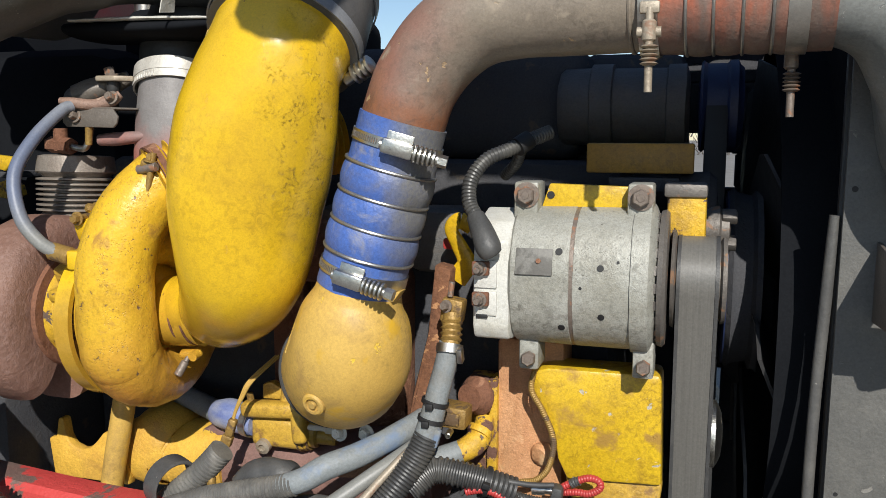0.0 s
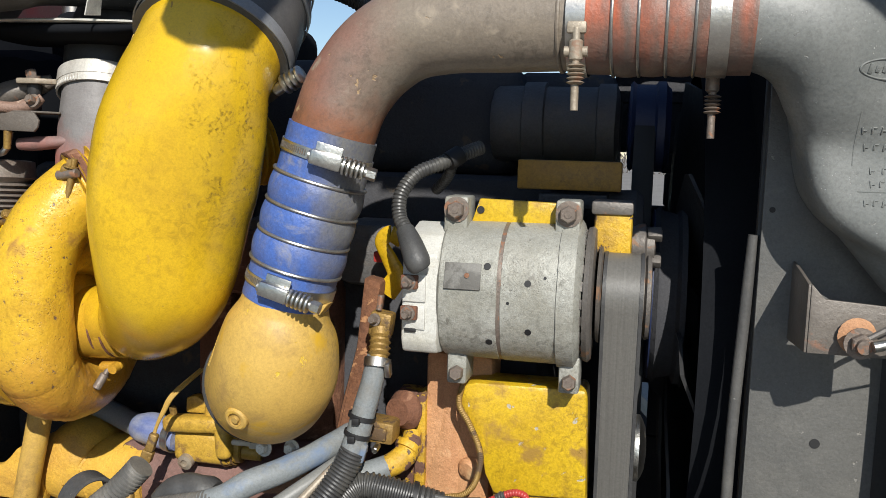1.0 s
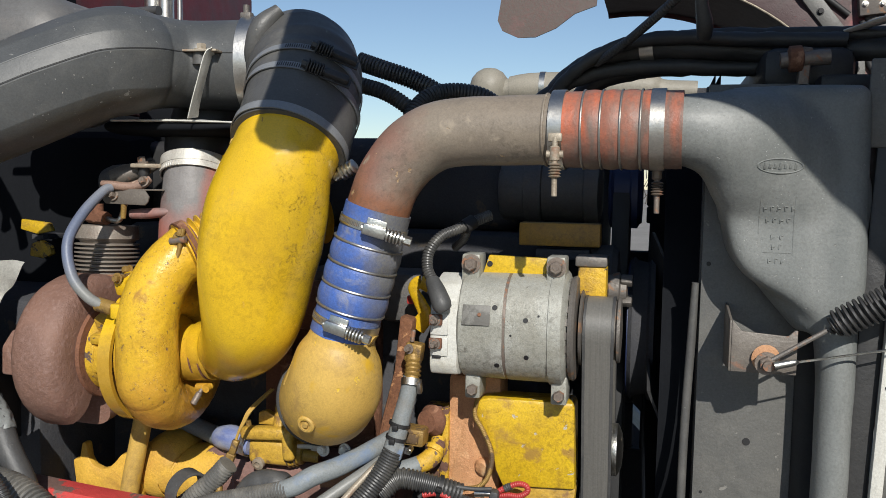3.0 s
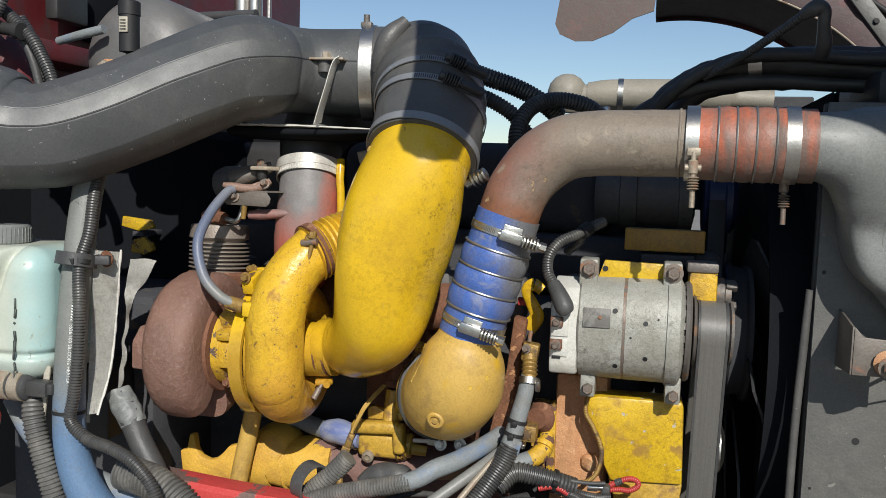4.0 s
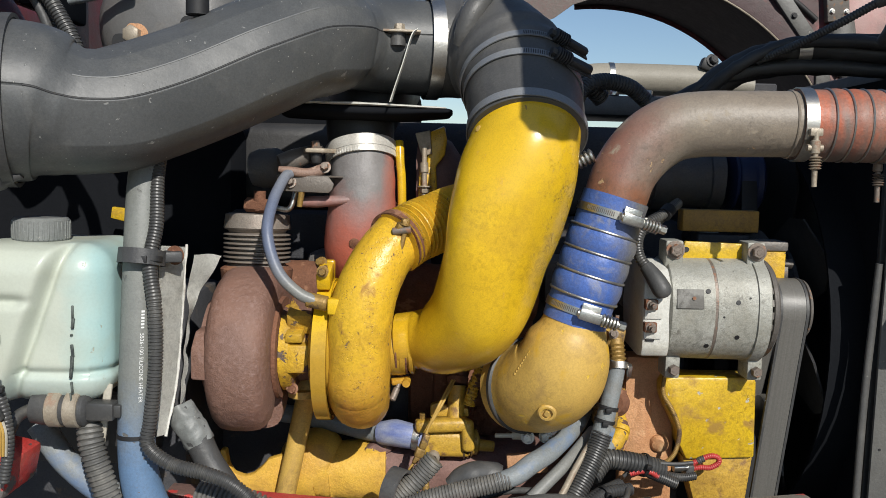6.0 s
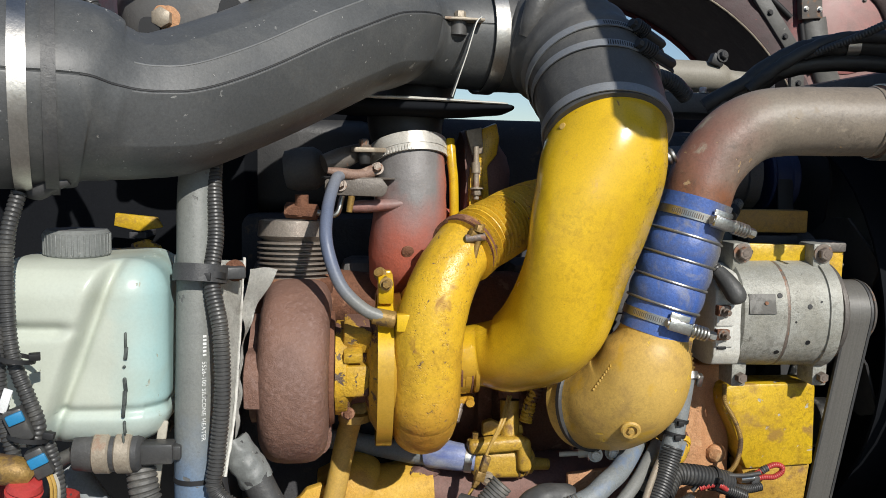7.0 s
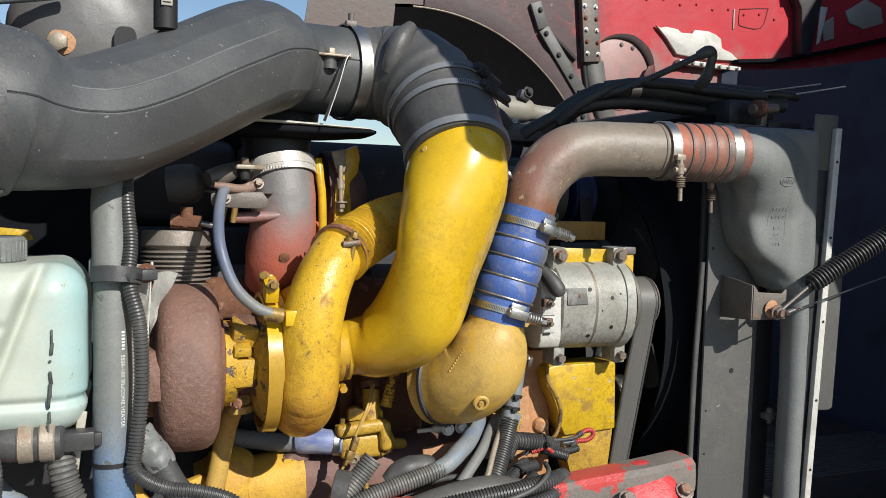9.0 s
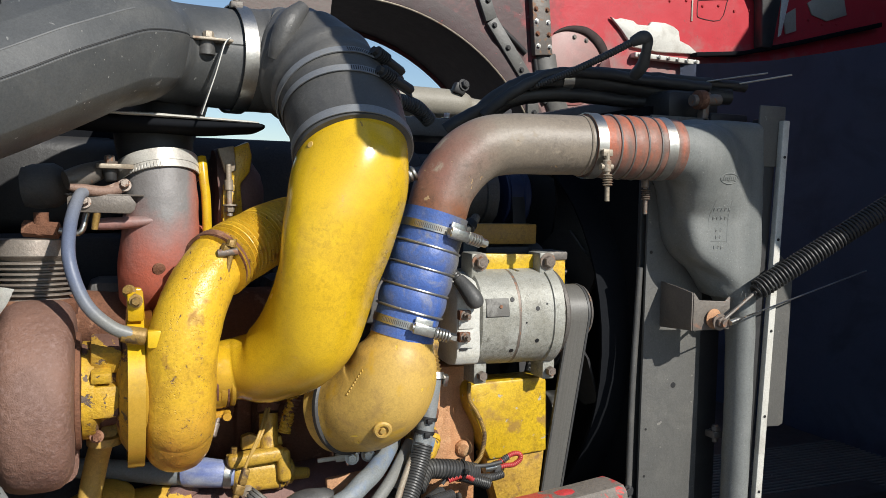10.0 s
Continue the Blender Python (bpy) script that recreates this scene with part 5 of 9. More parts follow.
for s, width in ((0.009, 0.020), (0.152, 0.020)):
    bm = B()
    c = r0 + (r1 - r0).normalized() * s
    ring_band(bm, c, r1 - r0, 0.0575, width, 0.0018, 56)
    strap = part("t_bolt_clamp", bm, STAINLESS, red, "bright stainless t-bolt clamp")
    bm = B()
    f = -0.063 if s < 0.1 else 0.02
    y = -0.005 if s < 0.1 else 0.03
    q = c + Vector((0, f, y - 0.022))
    if s < 0.1:
        box(bm, q + Vector((0, 0, 0.012)), (0.020, 0.008, 0.012), bevel=0.002)
        cyl(bm, q + Vector((-0.012, 0.002, -0.012)), q + Vector((0.012, 0.002, -0.012)), 0.0055, seg=12)
    else:
        q = c + Vector((0.0, 0.03, -0.050))
    cyl(bm, q + Vector((0, -0.001, 0.012)), q + Vector((0.001, -0.002, -0.072)), 0.0042, seg=12)
    cyl(bm, q + Vector((0, 0, 0.0)), q + Vector((0, 0, -0.022)), 0.0075, seg=12, chamfer=0.002)
    for k in range(5):
        lathe(bm, [(0, 0.0062), (0.0018, 0.0095), (0.0036, 0.0062)], q + Vector((0.001, -0.002, -0.025 - 0.0042 * k)), (0, 0, -1), 16)
    part("t_bolt", bm, TAN_STEEL if s < 0.1 else BOLT, strap)

# ---- cast elbow ----
elbow = thing("cast_elbow", (-0.51, 1.17, 1.22), "bulbous faded yellow cast elbow with threaded plug, under the blue hose", "elbow")
bm = B()
tube(bm, [(-0.474, 1.141, 1.405, 0.0515), (-0.479, 1.141, 1.380, 0.0565), (-0.486, 1.144, 1.350, 0.071), (-0.498, 1.158, 1.303, 0.081), (-0.520, 1.186, 1.272, 0.083), (-0.538, 1.215, 1.260, 0.081), (-0.56, 1.25, 1.25, 0.08)], n=10, seg=48)
dented(bm, 0.05, 0.0015)
part("body", bm, YELLOW_TAN, elbow)
bm = B()
lathe(bm, [(0, 0.081), (0.003, 0.0855), (0.010, 0.0855), (0.013, 0.081)], (-0.541, 1.220, 1.258), (-0.50, 0.84, -0.15), 48)
part("flange_ring", bm, BLACK, elbow)
bm = B()
for k in range(9):
    t = 0.12 + 0.62 * k / 8
    c = Vector((-0.486, 1.144, 1.350)).lerp(Vector((-0.510, 1.172, 1.285)), t)
    lathe(bm, [(-0.003, 0.001), (-0.0015, 0.0024), (0.0015, 0.0024), (0.003, 0.001)], c + Vector((-0.88, -0.47, 0.0)) * (0.0722 + 0.0113 * t), (0.3, 0.2, 1), 8)
part("weld_bead", bm, YELLOW_TAN, elbow, "rough weld bead")
bm = B()
pl, pw = Vector((-0.5230, 1.1000, 1.2465)), Vector((-0.12, -0.92, -0.28)).normalized()
lathe(bm, [(-0.020, 0.0175), (0.004, 0.0155), (0.006, 0.013), (0.006, 0.0095), (0.002, 0.009), (0.002, 0.005), (0.007, 0.0045), (0.007, 0.0)], pl, pw, 28)
part("plug", bm, YELLOW_TAN, elbow, "threaded pipe plug")
bm = B()
prism(bm, [(-0.424, 1.378), (-0.414, 1.392), (-0.440, 1.386)], "y", 1.118, 1.140, 0.001)
part("lug", bm, YELLOW_TAN, elbow)
bm = B()
cyl(bm, (-0.598, 1.232, 1.161), (-0.562, 1.226, 1.1645), 0.0042, seg=12)
cyl(bm, (-0.567, 1.227, 1.164), (-0.545, 1.222, 1.166), 0.0075, seg=8)
part("drain_tube", bm, WHITEPL, elbow, "pale drain tube with fitting")
for p in ((-0.541, 1.214, 1.166), (-0.507, 1.230, 1.163)):
    bm = B()
    hexhead(bm, p, (-0.2, -1, 0.1), 0.0085, 0.010)
    part("flange_bolt", bm, SHIELD, elbow)

# ---- alternator ----
alt = thing("alternator", (-0.22, 1.29, 1.29), "weathered grey aluminium alternator with stains, bolted on yellow brackets", "alternator")
ALX, AY, ALZ = -0.22, 1.296, 1.396
bm = B()
tube(bm, [(x_, AY, ALZ, r_) for x_, r_ in ((-0.302, 0.087), (-0.298, 0.0925), (-0.2245, 0.0938), (-0.2235, 0.0925), (-0.2195, 0.0925), (-0.2185, 0.0938), (-0.150, 0.0938), (-0.149, 0.0972), (-0.128, 0.0972), (-0.125, 0.093), (-0.118, 0.075))], n=1, seg=72, ref=(0, 0, 1), power=2.35)
dented(bm, 0.03, 0.0010)
part("body", bm, ALUM, alt)
bm = B()
prism(bm, [(AY - 0.088, ALZ - 0.062), (AY - 0.086, ALZ + 0.050), (AY - 0.060, ALZ + 0.074), (AY - 0.01, ALZ + 0.088), (AY + 0.06, ALZ + 0.080), (AY + 0.085, ALZ), (AY + 0.06, ALZ - 0.080), (AY - 0.045, ALZ - 0.084), (AY - 0.080, ALZ - 0.078)], "x", -0.348, -0.300, 0.004)
box(bm, (-0.331, AY - 0.0885, ALZ + 0.008), (0.030, 0.004, 0.036), bevel=0.001)
box(bm, (-0.331, AY - 0.0885, ALZ - 0.030), (0.030, 0.004, 0.032), bevel=0.001)
part("rear_cover", bm, ALUM_PALE, alt, "paler rear cover")
bm = B()
tube(bm, [(x_, AY, ALZ, 0.0934) for x_ in (-0.2240, -0.2215, -0.2190)], n=1, seg=72, ref=(0, 0, 1), power=2.35)
part("seam", bm, BOLT, alt, "rust-brown seam round the case")
bm = B()
box(bm, (-0.268, 1.2096, 1.422), (0.047, 0.012, 0.034), (-15, 0, 0), 0.001)
part("pad", bm, ALUM_DARK, alt)
bm = B()
cyl(bm, (-0.262, 1.207, 1.424), (-0.262, 1.2018, 1.425), 0.0032, seg=10)
part("pad_screw", bm, RUST, alt)
for x, z, r_ in ((-0.237, 1.437, 0.0045), (-0.185, 1.419, 0.0042), (-0.164, 1.427, 0.0018), (-0.209, 1.393, 0.002), (-0.183, 1.357, 0.0042), (-0.233, 1.339, 0.0045)):
    bm = B()
    y = AY - 0.0940 * (1 - abs((z - ALZ) / 0.0940) ** 2.35) ** (1 / 2.35)
    n_ = Vector((0, y - AY, z - ALZ)).normalized()
    cyl(bm, Vector((x, y, z)) - n_ * 0.004, Vector((x, y, z)) + n_ * 0.0006, r_, seg=14)
    part("vent_hole", bm, INK, alt)
for x, s in ((-0.288, 1), (-0.143, 1), (-0.281, -1), (-0.133, -1)):
    z = ALZ + s * 0.104
    bm = B()
    zz = (z - 0.028, z + 0.021) if s > 0 else (z - 0.021, z + 0.028)
    w_e = 0.016 if s > 0 else 0.0135
    prism(bm, [(x - w_e, zz[0]), (x + w_e, zz[0]), (x + w_e, zz[1]), (x - w_e, zz[1])], "y", 1.248, 1.30, 0.004)
    ear = part("mounting_ear", bm, ALUM, alt)
    bm = B()
    hexhead(bm, (x + 0.001, 1.248, z + s * 0.004), (0, -1, 0), 0.0115 if s > 0 else 0.0098, 0.012, s > 0)
    part("bolt", bm, BOLT, ear)
for z in (1.412, 1.372):
    bm = B()
    box(bm, (-0.336, 1.206, z), (0.022, 0.016, 0.018), bevel=0.002)
    terminal = part("terminal_block", bm, RUST, alt)
    bm = B()
    cyl(bm, (-0.336, 1.20, z), (-0.336, 1.180, z), 0.0038, seg=10)
    hexhead(bm, (-0.336, 1.198, z), (0, -1, 0), 0.0065, 0.007)
    part("stud_nut", bm, BOLT, terminal)
bm = B()
box(bm, (-0.335, 1.2065, 1.349), (0.015, 0.004, 0.005), bevel=0.0005)
part("slot", bm, INK, alt)
bm = B()
lathe(bm, [(-0.120, 0.03), (-0.118, 0.088), (-0.112, 0.090), (-0.108, 0.086), (-0.106, 0.03)], (0, AY, ALZ), (1, 0, 0), 56)
for k in range(24):
    a = 2 * math.pi * k / 24
    box(bm, (-0.121, AY + 0.084 * math.cos(a), ALZ + 0.084 * math.sin(a)), (0.012, 0.002, 0.012), (math.degrees(a), 0, 0), 0.0, 1)
part("fan_disc", bm, IRON, alt)
bm = B()
lathe(bm, [(-0.106, 0.02), (-0.103, 0.062), (-0.099, 0.064), (-0.096, 0.050), (-0.044, 0.050), (-0.041, 0.056), (-0.036, 0.054), (-0.034, 0.02)], (0, AY + 0.002, ALZ), (1, 0, 0), 48)
part("pulley", bm, IRON, alt)

# alternator cable
cable = thing("alternator_cable", (-0.33, 1.25, 1.45), "black conduit cable with rubber boot on the alternator terminal", "cable")
bm = B()
tube(bm, [(-0.318, 1.192, 1.432, 0.013), (-0.323, 1.190, 1.441, 0.0165), (-0.334, 1.200, 1.460, 0.0150), (-0.346, 1.213, 1.477, 0.0120)], seg=20, n=8)
part("rubber_boot", bm, RUBBER, cable)
bm = B()
loom(bm, [(-0.345, 1.213, 1.476), (-0.357, 1.222, 1.495), (-0.358, 1.232, 1.522), (-0.342, 1.246, 1.548), (-0.315, 1.262, 1.562), (-0.294, 1.28, 1.573), (-0.27, 1.31, 1.585)], 0.0098, pitch=0.0050)
part("conduit", bm, LOOM, cable)
bm = B()
loom(bm, [(-0.300, 1.274, 1.568), (-0.312, 1.30, 1.545), (-0.335, 1.33, 1.525)], 0.008, pitch=0.0052)
part("branch_conduit", bm, LOOM, cable)
bm = B()
cyl(bm, (-0.305, 1.268, 1.565), (-0.292, 1.282, 1.575), 0.0128, seg=14)
part("tie", bm, INK, cable)

# yellow mounting brackets
low = thing("alternator_bracket", (-0.19, 1.32, 1.05), "yellow cast alternator bracket with chipped worn paint", "bracket")
bm = B()
prism(bm, [(-0.285, 1.243), (-0.279, 1.258), (-0.262, 1.262), (-0.113, 1.264), (-0.110, 1.255), (-0.105, 1.110), (-0.233, 1.104), (-0.247, 1.132), (-0.252, 1.158), (-0.263, 1.180), (-0.276, 1.203), (-0.283, 1.222)], "y", 1.296, 1.36, 0.005)
dented(bm, 0.04, 0.001)
part("plate", bm, BRACKET, low)
bm = B()
prism(bm, [(-0.238, 1.106), (-0.104, 1.110), (-0.118, 0.98), (-0.20, 0.98)], "y", 1.306, 1.36, 0.005)
dented(bm, 0.03, 0.002)
part("lower_rib", bm, PUMPYEL, low, "lower rib in a browner yellow than the plate")
bm = B()
def braid(s_, w):
    return 1.0 + 0.10 * math.sin(2 * math.pi * s_ / 0.0030 + 2 * w)
tube(bm, [(-0.281, 1.300, 1.262, 0.0042), (-0.284, 1.288, 1.232, 0.0042), (-0.269, 1.286, 1.206, 0.0043), (-0.255, 1.286, 1.176, 0.0043), (-0.251, 1.286, 1.152, 0.0043), (-0.259, 1.284, 1.119, 0.0043), (-0.275, 1.282, 1.103, 0.0042), (-0.297, 1.280, 1.098, 0.0042), (-0.32, 1.285, 1.085, 0.0042)], n=8, seg=10, step=0.0010, shape=braid)
part("braided_line", bm, BRASS, low, "grimy braided line along the edge")
up = thing("upper_bracket", (-0.2, 1.31, 1.48), "yellow steel upper alternator bracket with chipped paint", "bracket")
bm = B()
prism(bm, [(-0.275, 1.478), (-0.135, 1.478), (-0.135, 1.515), (-0.262, 1.518)], "y", 1.275, 1.287, 0.002)
part("plate", bm, BRACKET, up)
bm = B()
box(bm, (-0.088, 1.335, 1.468), (0.05, 0.05, 0.075), bevel=0.006)
part("arm", bm, YELLOW_RUST, up)
bm = B()
box(bm, (-0.09, 1.335, 1.51), (0.055, 0.06, 0.018), bevel=0.004)
part("cap", bm, IRON, up)
bm = B()
cyl(bm, (-0.26, 1.276, 1.503), (-0.26, 1.2735, 1.503), 0.005, seg=14)
part("hole", bm, INK, up)

# serpentine belt with idler, tensioner and crank pulley
belt = thing("drive_belt", (-0.07, 1.4, 0.7), "grey ribbed serpentine belt running down from the alternator pulley", "belt")
bm = B()
def belt_loop(x0, x1, thick):
    """Outer line of the belt round alternator pulley and crank pulley, in y and z."""
    c0, ra, c1, rb = (AY + 0.002, ALZ), 0.0505, (1.52, 0.70), 0.105
    dy, dz = c1[0] - c0[0], c1[1] - c0[1]
    D = math.hypot(dy, dz)
    base = math.atan2(dz, dy)
    off = math.acos((ra - rb) / D)
    pts = []
    a0, a1 = base + off, base - off + 2 * math.pi
    for k in range(25):
        a = a0 + (a1 - a0) * k / 24
        pts.append((c0[0] + (ra + thick) * math.cos(a), c0[1] + (ra + thick) * math.sin(a)))
    b0_, b1_ = base - off, base + off
    for k in range(25):
        a = b0_ + (b1_ - b0_) * k / 24
        pts.append((c1[0] + (rb + thick) * math.cos(a), c1[1] + (rb + thick) * math.sin(a)))
    return pts
o_, i_ = belt_loop(0, 0, 0.006), belt_loop(0, 0, 0.0)
X0, X1 = -0.0945, -0.0465
nb = len(o_)
vs = [[bm.verts.new((x, p[0], p[1])) for p in line] for x, line in ((X0, i_), (X0, o_), (X1, o_), (X1, i_))]
for k in range(nb):
    j = (k + 1) % nb
    for a in range(4):
        b = (a + 1) % 4
        bm.faces.new((vs[a][k], vs[a][j], vs[b][j], vs[b][k]))
part("loop", bm, BELT, belt)
for x0_, x1_ in ((X0 - 0.0015, X0 + 0.003), (X1 - 0.003, X1 + 0.0015)):
    bm = B()
    o2, i2 = belt_loop(0, 0, 0.0072), belt_loop(0, 0, 0.001)
    vs = [[bm.verts.new((x, p[0], p[1])) for p in line] for x, line in ((x0_, i2), (x0_, o2), (x1_, o2), (x1_, i2))]
    for k in range(nb):
        j = (k + 1) % nb
        for a in range(4):
            b = (a + 1) % 4
            bm.faces.new((vs[a][k], vs[a][j], vs[b][j], vs[b][k]))
    part("belt_edge", bm, RUBBER, belt)
crank = thing("crank_pulley", (-0.07, 1.52, 0.6), "dark crankshaft pulley at the bottom of the belt", "pulley")
bm = B()
lathe(bm, [(-0.10, 0.03), (-0.10, 0.112), (-0.096, 0.105), (-0.045, 0.105), (-0.04, 0.112), (-0.04, 0.03)], (0, 1.52, 0.70), (1, 0, 0), 40)
part("wheel", bm, DARK, crank)
idl = thing("idler_pulley", (-0.03, 1.37, 1.15), "bare steel belt idler pulley", "pulley")
bm = B()
lathe(bm, [(-0.040, 0.01), (-0.040, 0.044), (-0.034, 0.047), (-0.008, 0.047), (-0.004, 0.040), (0.0, 0.03), (0.002, 0.012)], (-0.030, 1.375, 1.165), (1, 0, 0), 36)
part("wheel", bm, STEEL, idl)
tens = thing("belt_tensioner", (-0.05, 1.42, 1.42), "grey steel tensioner hub with castellated nut", "tensioner")
bm = B()
lathe(bm, [(-0.10, 0.05), (-0.10, 0.078), (-0.06, 0.080), (-0.05, 0.07), (-0.045, 0.02)], (0, 1.46, 1.45), (1, 0, 0), 36)
part("hub", bm, DARK, tens)
bm = B()
lathe(bm, [(-0.075, 0.012), (-0.075, 0.032), (-0.045, 0.033), (-0.042, 0.027), (-0.032, 0.026), (-0.030, 0.01)], (0, 1.40, 1.452), (1, 0, 0), 24)
for k in range(4):
    a = math.radians(45 + 90 * k)
    box(bm, (-0.032, 1.40 + 0.026 * math.cos(a), 1.452 + 0.026 * math.sin(a)), (0.02, 0.014, 0.014), (math.degrees(a), 0, 0), 0.002)
part("nut", bm, IRON, tens)

# fan with hub and blades, in the dark between engine and radiator
belt2 = thing("compressor_belt", (-0.07, 1.5, 0.7), "black belt from the compressor pulley down in deep shade", "belt")
for p_, q_ in (((1.551, 1.629), (1.415, 0.70)), ((1.689, 1.629), (1.625, 0.70))):
    bm = B()
    prism(bm, [p_, q_, (q_[0] + 0.007, q_[1]), (p_[0] + 0.007, p_[1])], "x", -0.069, -0.036, 0.001)
    part("span", bm, INK, belt2)

fan = thing("cooling_fan", (0.06, 1.75, 1.05), "black radiator fan with broad blades in deep shade", "fan")
bm = B()
lathe(bm, [(-0.02, 0.05), (-0.02, 0.14), (0.0, 0.16), (0.03, 0.16), (0.035, 0.15), (0.05, 0.14), (0.06, 0.05)], (0.0, 1.75, 1.30), (1, 0, 0), 40)
part("clutch_hub", bm, DARK, fan)
for k in range(9):
    a = 2 * math.pi * (k + 0.72) / 9
    ca, sa = math.cos(a), math.sin(a)
    rows = []
    for r, w, tw in ((0.15, 0.05, 0.03), (0.25, 0.075, 0.028), (0.36, 0.080, 0.022), (0.412, 0.050, 0.020)):
        rows.append([(0.03 + tw * s, 1.75 + r * ca - w * s * sa, 1.30 + r * sa + w * s * ca) for s in (-1, -0.4, 0.3, 1)])
    bm = B()
    front_v = [[bm.verts.new(p) for p in row] for row in rows]
    back_v = [[bm.verts.new((p[0] + 0.005, p[1], p[2])) for p in row] for row in rows]
    for vv, flip in ((front_v, False), (back_v, True)):
        for i in range(3):
            for j in range(3):
                q = (vv[i][j], vv[i][j + 1], vv[i + 1][j + 1], vv[i + 1][j])
                bm.faces.new(q[::-1] if flip else q)
    rim = [front_v[0][j] for j in range(4)] + [front_v[i][3] for i in (1, 2, 3)] + [front_v[3][j] for j in (2, 1, 0)] + [front_v[i][0] for i in (2, 1)]
    rimb = [back_v[0][j] for j in range(4)] + [back_v[i][3] for i in (1, 2, 3)] + [back_v[3][j] for j in (2, 1, 0)] + [back_v[i][0] for i in (2, 1)]
    for i in range(len(rim)):
        j = (i + 1) % len(rim)
        bm.faces.new((rim[i], rim[j], rimb[j], rimb[i]))
    part("blade", bm, BLACK, fan, "dusty black fan blade")
pulley2 = thing("fan_pulley", (-0.02, 1.5, 1.2), "black fan drive pulley with a bright rim", "pulley")
bm = B()
lathe(bm, [(-0.035, 0.05), (-0.03, 0.135), (-0.022, 0.142), (-0.016, 0.135), (0.005, 0.13), (0.01, 0.142), (0.018, 0.142), (0.02, 0.05)], (0.0, 1.56, 1.36), (1, 0, 0), 56)
part("wheel", bm, DARK, pulley2)
bm = B()
lathe(bm, [(-0.034, 0.128), (-0.031, 0.1365), (-0.029, 0.1365), (-0.029, 0.128)], (0.0, 1.56, 1.36), (1, 0, 0), 56, closed=True)
part("rim", bm, NAVY, pulley2, "blue painted rim")

# air-conditioning compressor in the shade
comp = thing("air_compressor", (-0.19, 1.62, 1.56), "dark air-conditioning compressor with clutch pulley above the alternator", "compressor")
bm = B()
lathe(bm, [(-0.303, 0.03), (-0.303, 0.058), (-0.295, 0.064), (-0.252, 0.064), (-0.250, 0.070), (-0.216, 0.070), (-0.214, 0.063), (-0.130, 0.063), (-0.128, 0.069), (-0.100, 0.069), (-0.095, 0.05)], (0, 1.62, 1.630), (1, 0, 0), 44)
dented(bm, 0.03, 0.002)
part("body", bm, COMPR, comp)
bm = B()
lathe(bm, [(-0.082, 0.02), (-0.078, 0.070), (-0.074, 0.074), (-0.068, 0.069), (-0.038, 0.069), (-0.034, 0.074), (-0.022, 0.074), (-0.018, 0.066), (-0.013, 0.062), (-0.012, 0.03)], (0, 1.62, 1.629), (1, 0, 0), 44)
part("clutch_pulley", bm, NAVY, comp)
bar = thing("mounting_bar", (-0.16, 1.42, 1.53), "short yellow steel mounting bar with scraped ends", "bar")
bm = B()
box(bm, (-0.157, 1.425, 1.549), (0.150, 0.04, 0.043), bevel=0.003)
part("bar", bm, BAR_YELLOW, bar)
bm = B()
box(bm, (-0.15, 1.43, 1.512), (0.10, 0.05, 0.02), bevel=0.003)
part("foot", bm, DARK, bar)

# ---- radiator side ----
rad = thing("radiator_side_plate", (0.15, 1.25, 0.75), "dusty black steel radiator side plate with holes", "plate")
bm = B()
prism(bm, [(0.088, 1.80), (0.232, 1.80), (0.232, 0.75), (0.086, 0.75)], "y", 1.245, 1.252, 0.001)
part("sheet", bm, PLATE, rad)
for x, z, r in ((0.1655, 1.239, 0.006), (0.098, 1.52, 0.0035), (0.10, 1.15, 0.0025), (0.10, 1.05, 0.0025), (0.098, 1.66, 0.003)):
    bm = B()
    cyl(bm, (x, 1.248, z), (x, 1.2442, z), r, seg=18)
    part("hole", bm, INK, rad)
bm = B()
tube(bm, [(0.080, 1.256, 1.488, 0.006, 0.006), (0.077, 1.256, 1.40, 0.007, 0.006), (0.071, 1.256, 1.22, 0.007, 0.006), (0.070, 1.256, 0.95, 0.007, 0.006)], ref=(1, 0, 0), seg=12)
part("shroud_lip", bm, BOOTRUB, rad, "grey rubber shroud lip")
bm = B()
hexhead(bm, (0.066, 1.252, 1.02), (0, -1, 0), 0.009, 0.008)
part("lip_bolt", bm, BLACK, rad)
shroud = thing("fan_shroud", (0.09, 1.7, 0.75), "black fan shroud behind the side plate", "shroud")
bm = B()
c_y, c_z, hole = 1.75, 1.30, 0.44
rim_in = [(c_y + hole * math.cos(2 * math.pi * k / 48), c_z + hole * math.sin(2 * math.pi * k / 48)) for k in range(48)]
rim_out = []
for k in range(48):
    a = 2 * math.pi * k / 48
    m_ = max(abs(math.cos(a)), abs(math.sin(a)))
    rim_out.append((c_y + 0.485 * math.cos(a) / m_, c_z + 0.52 * math.sin(a) / m_))
for x in (0.098, 0.106):
    va = [bm.verts.new((x, *p)) for p in rim_in]
    vb = [bm.verts.new((x, *p)) for p in rim_out]
    for k in range(48):
        j = (k + 1) % 48
        bm.faces.new((va[k], va[j], vb[j], vb[k]))
lathe(bm, [(0.03, 0.44), (0.098, 0.445), (0.106, 0.445), (0.03, 0.434)], (0, c_y, c_z), (1, 0, 0), 48, closed=True)
# Shroud ring takes the near-black that stands for shade.
part("ring_panel", bm, SHADE_BLACK, shroud)
bm = B()
box(bm, (0.155, 1.272, 1.28), (0.14, 0.012, 1.04), bevel=0.003)
part("side", bm, BLACK, shroud)
core = thing("radiator", (0.25, 1.75, 0.7), "black radiator core with top tank", "radiator")
bm = B()
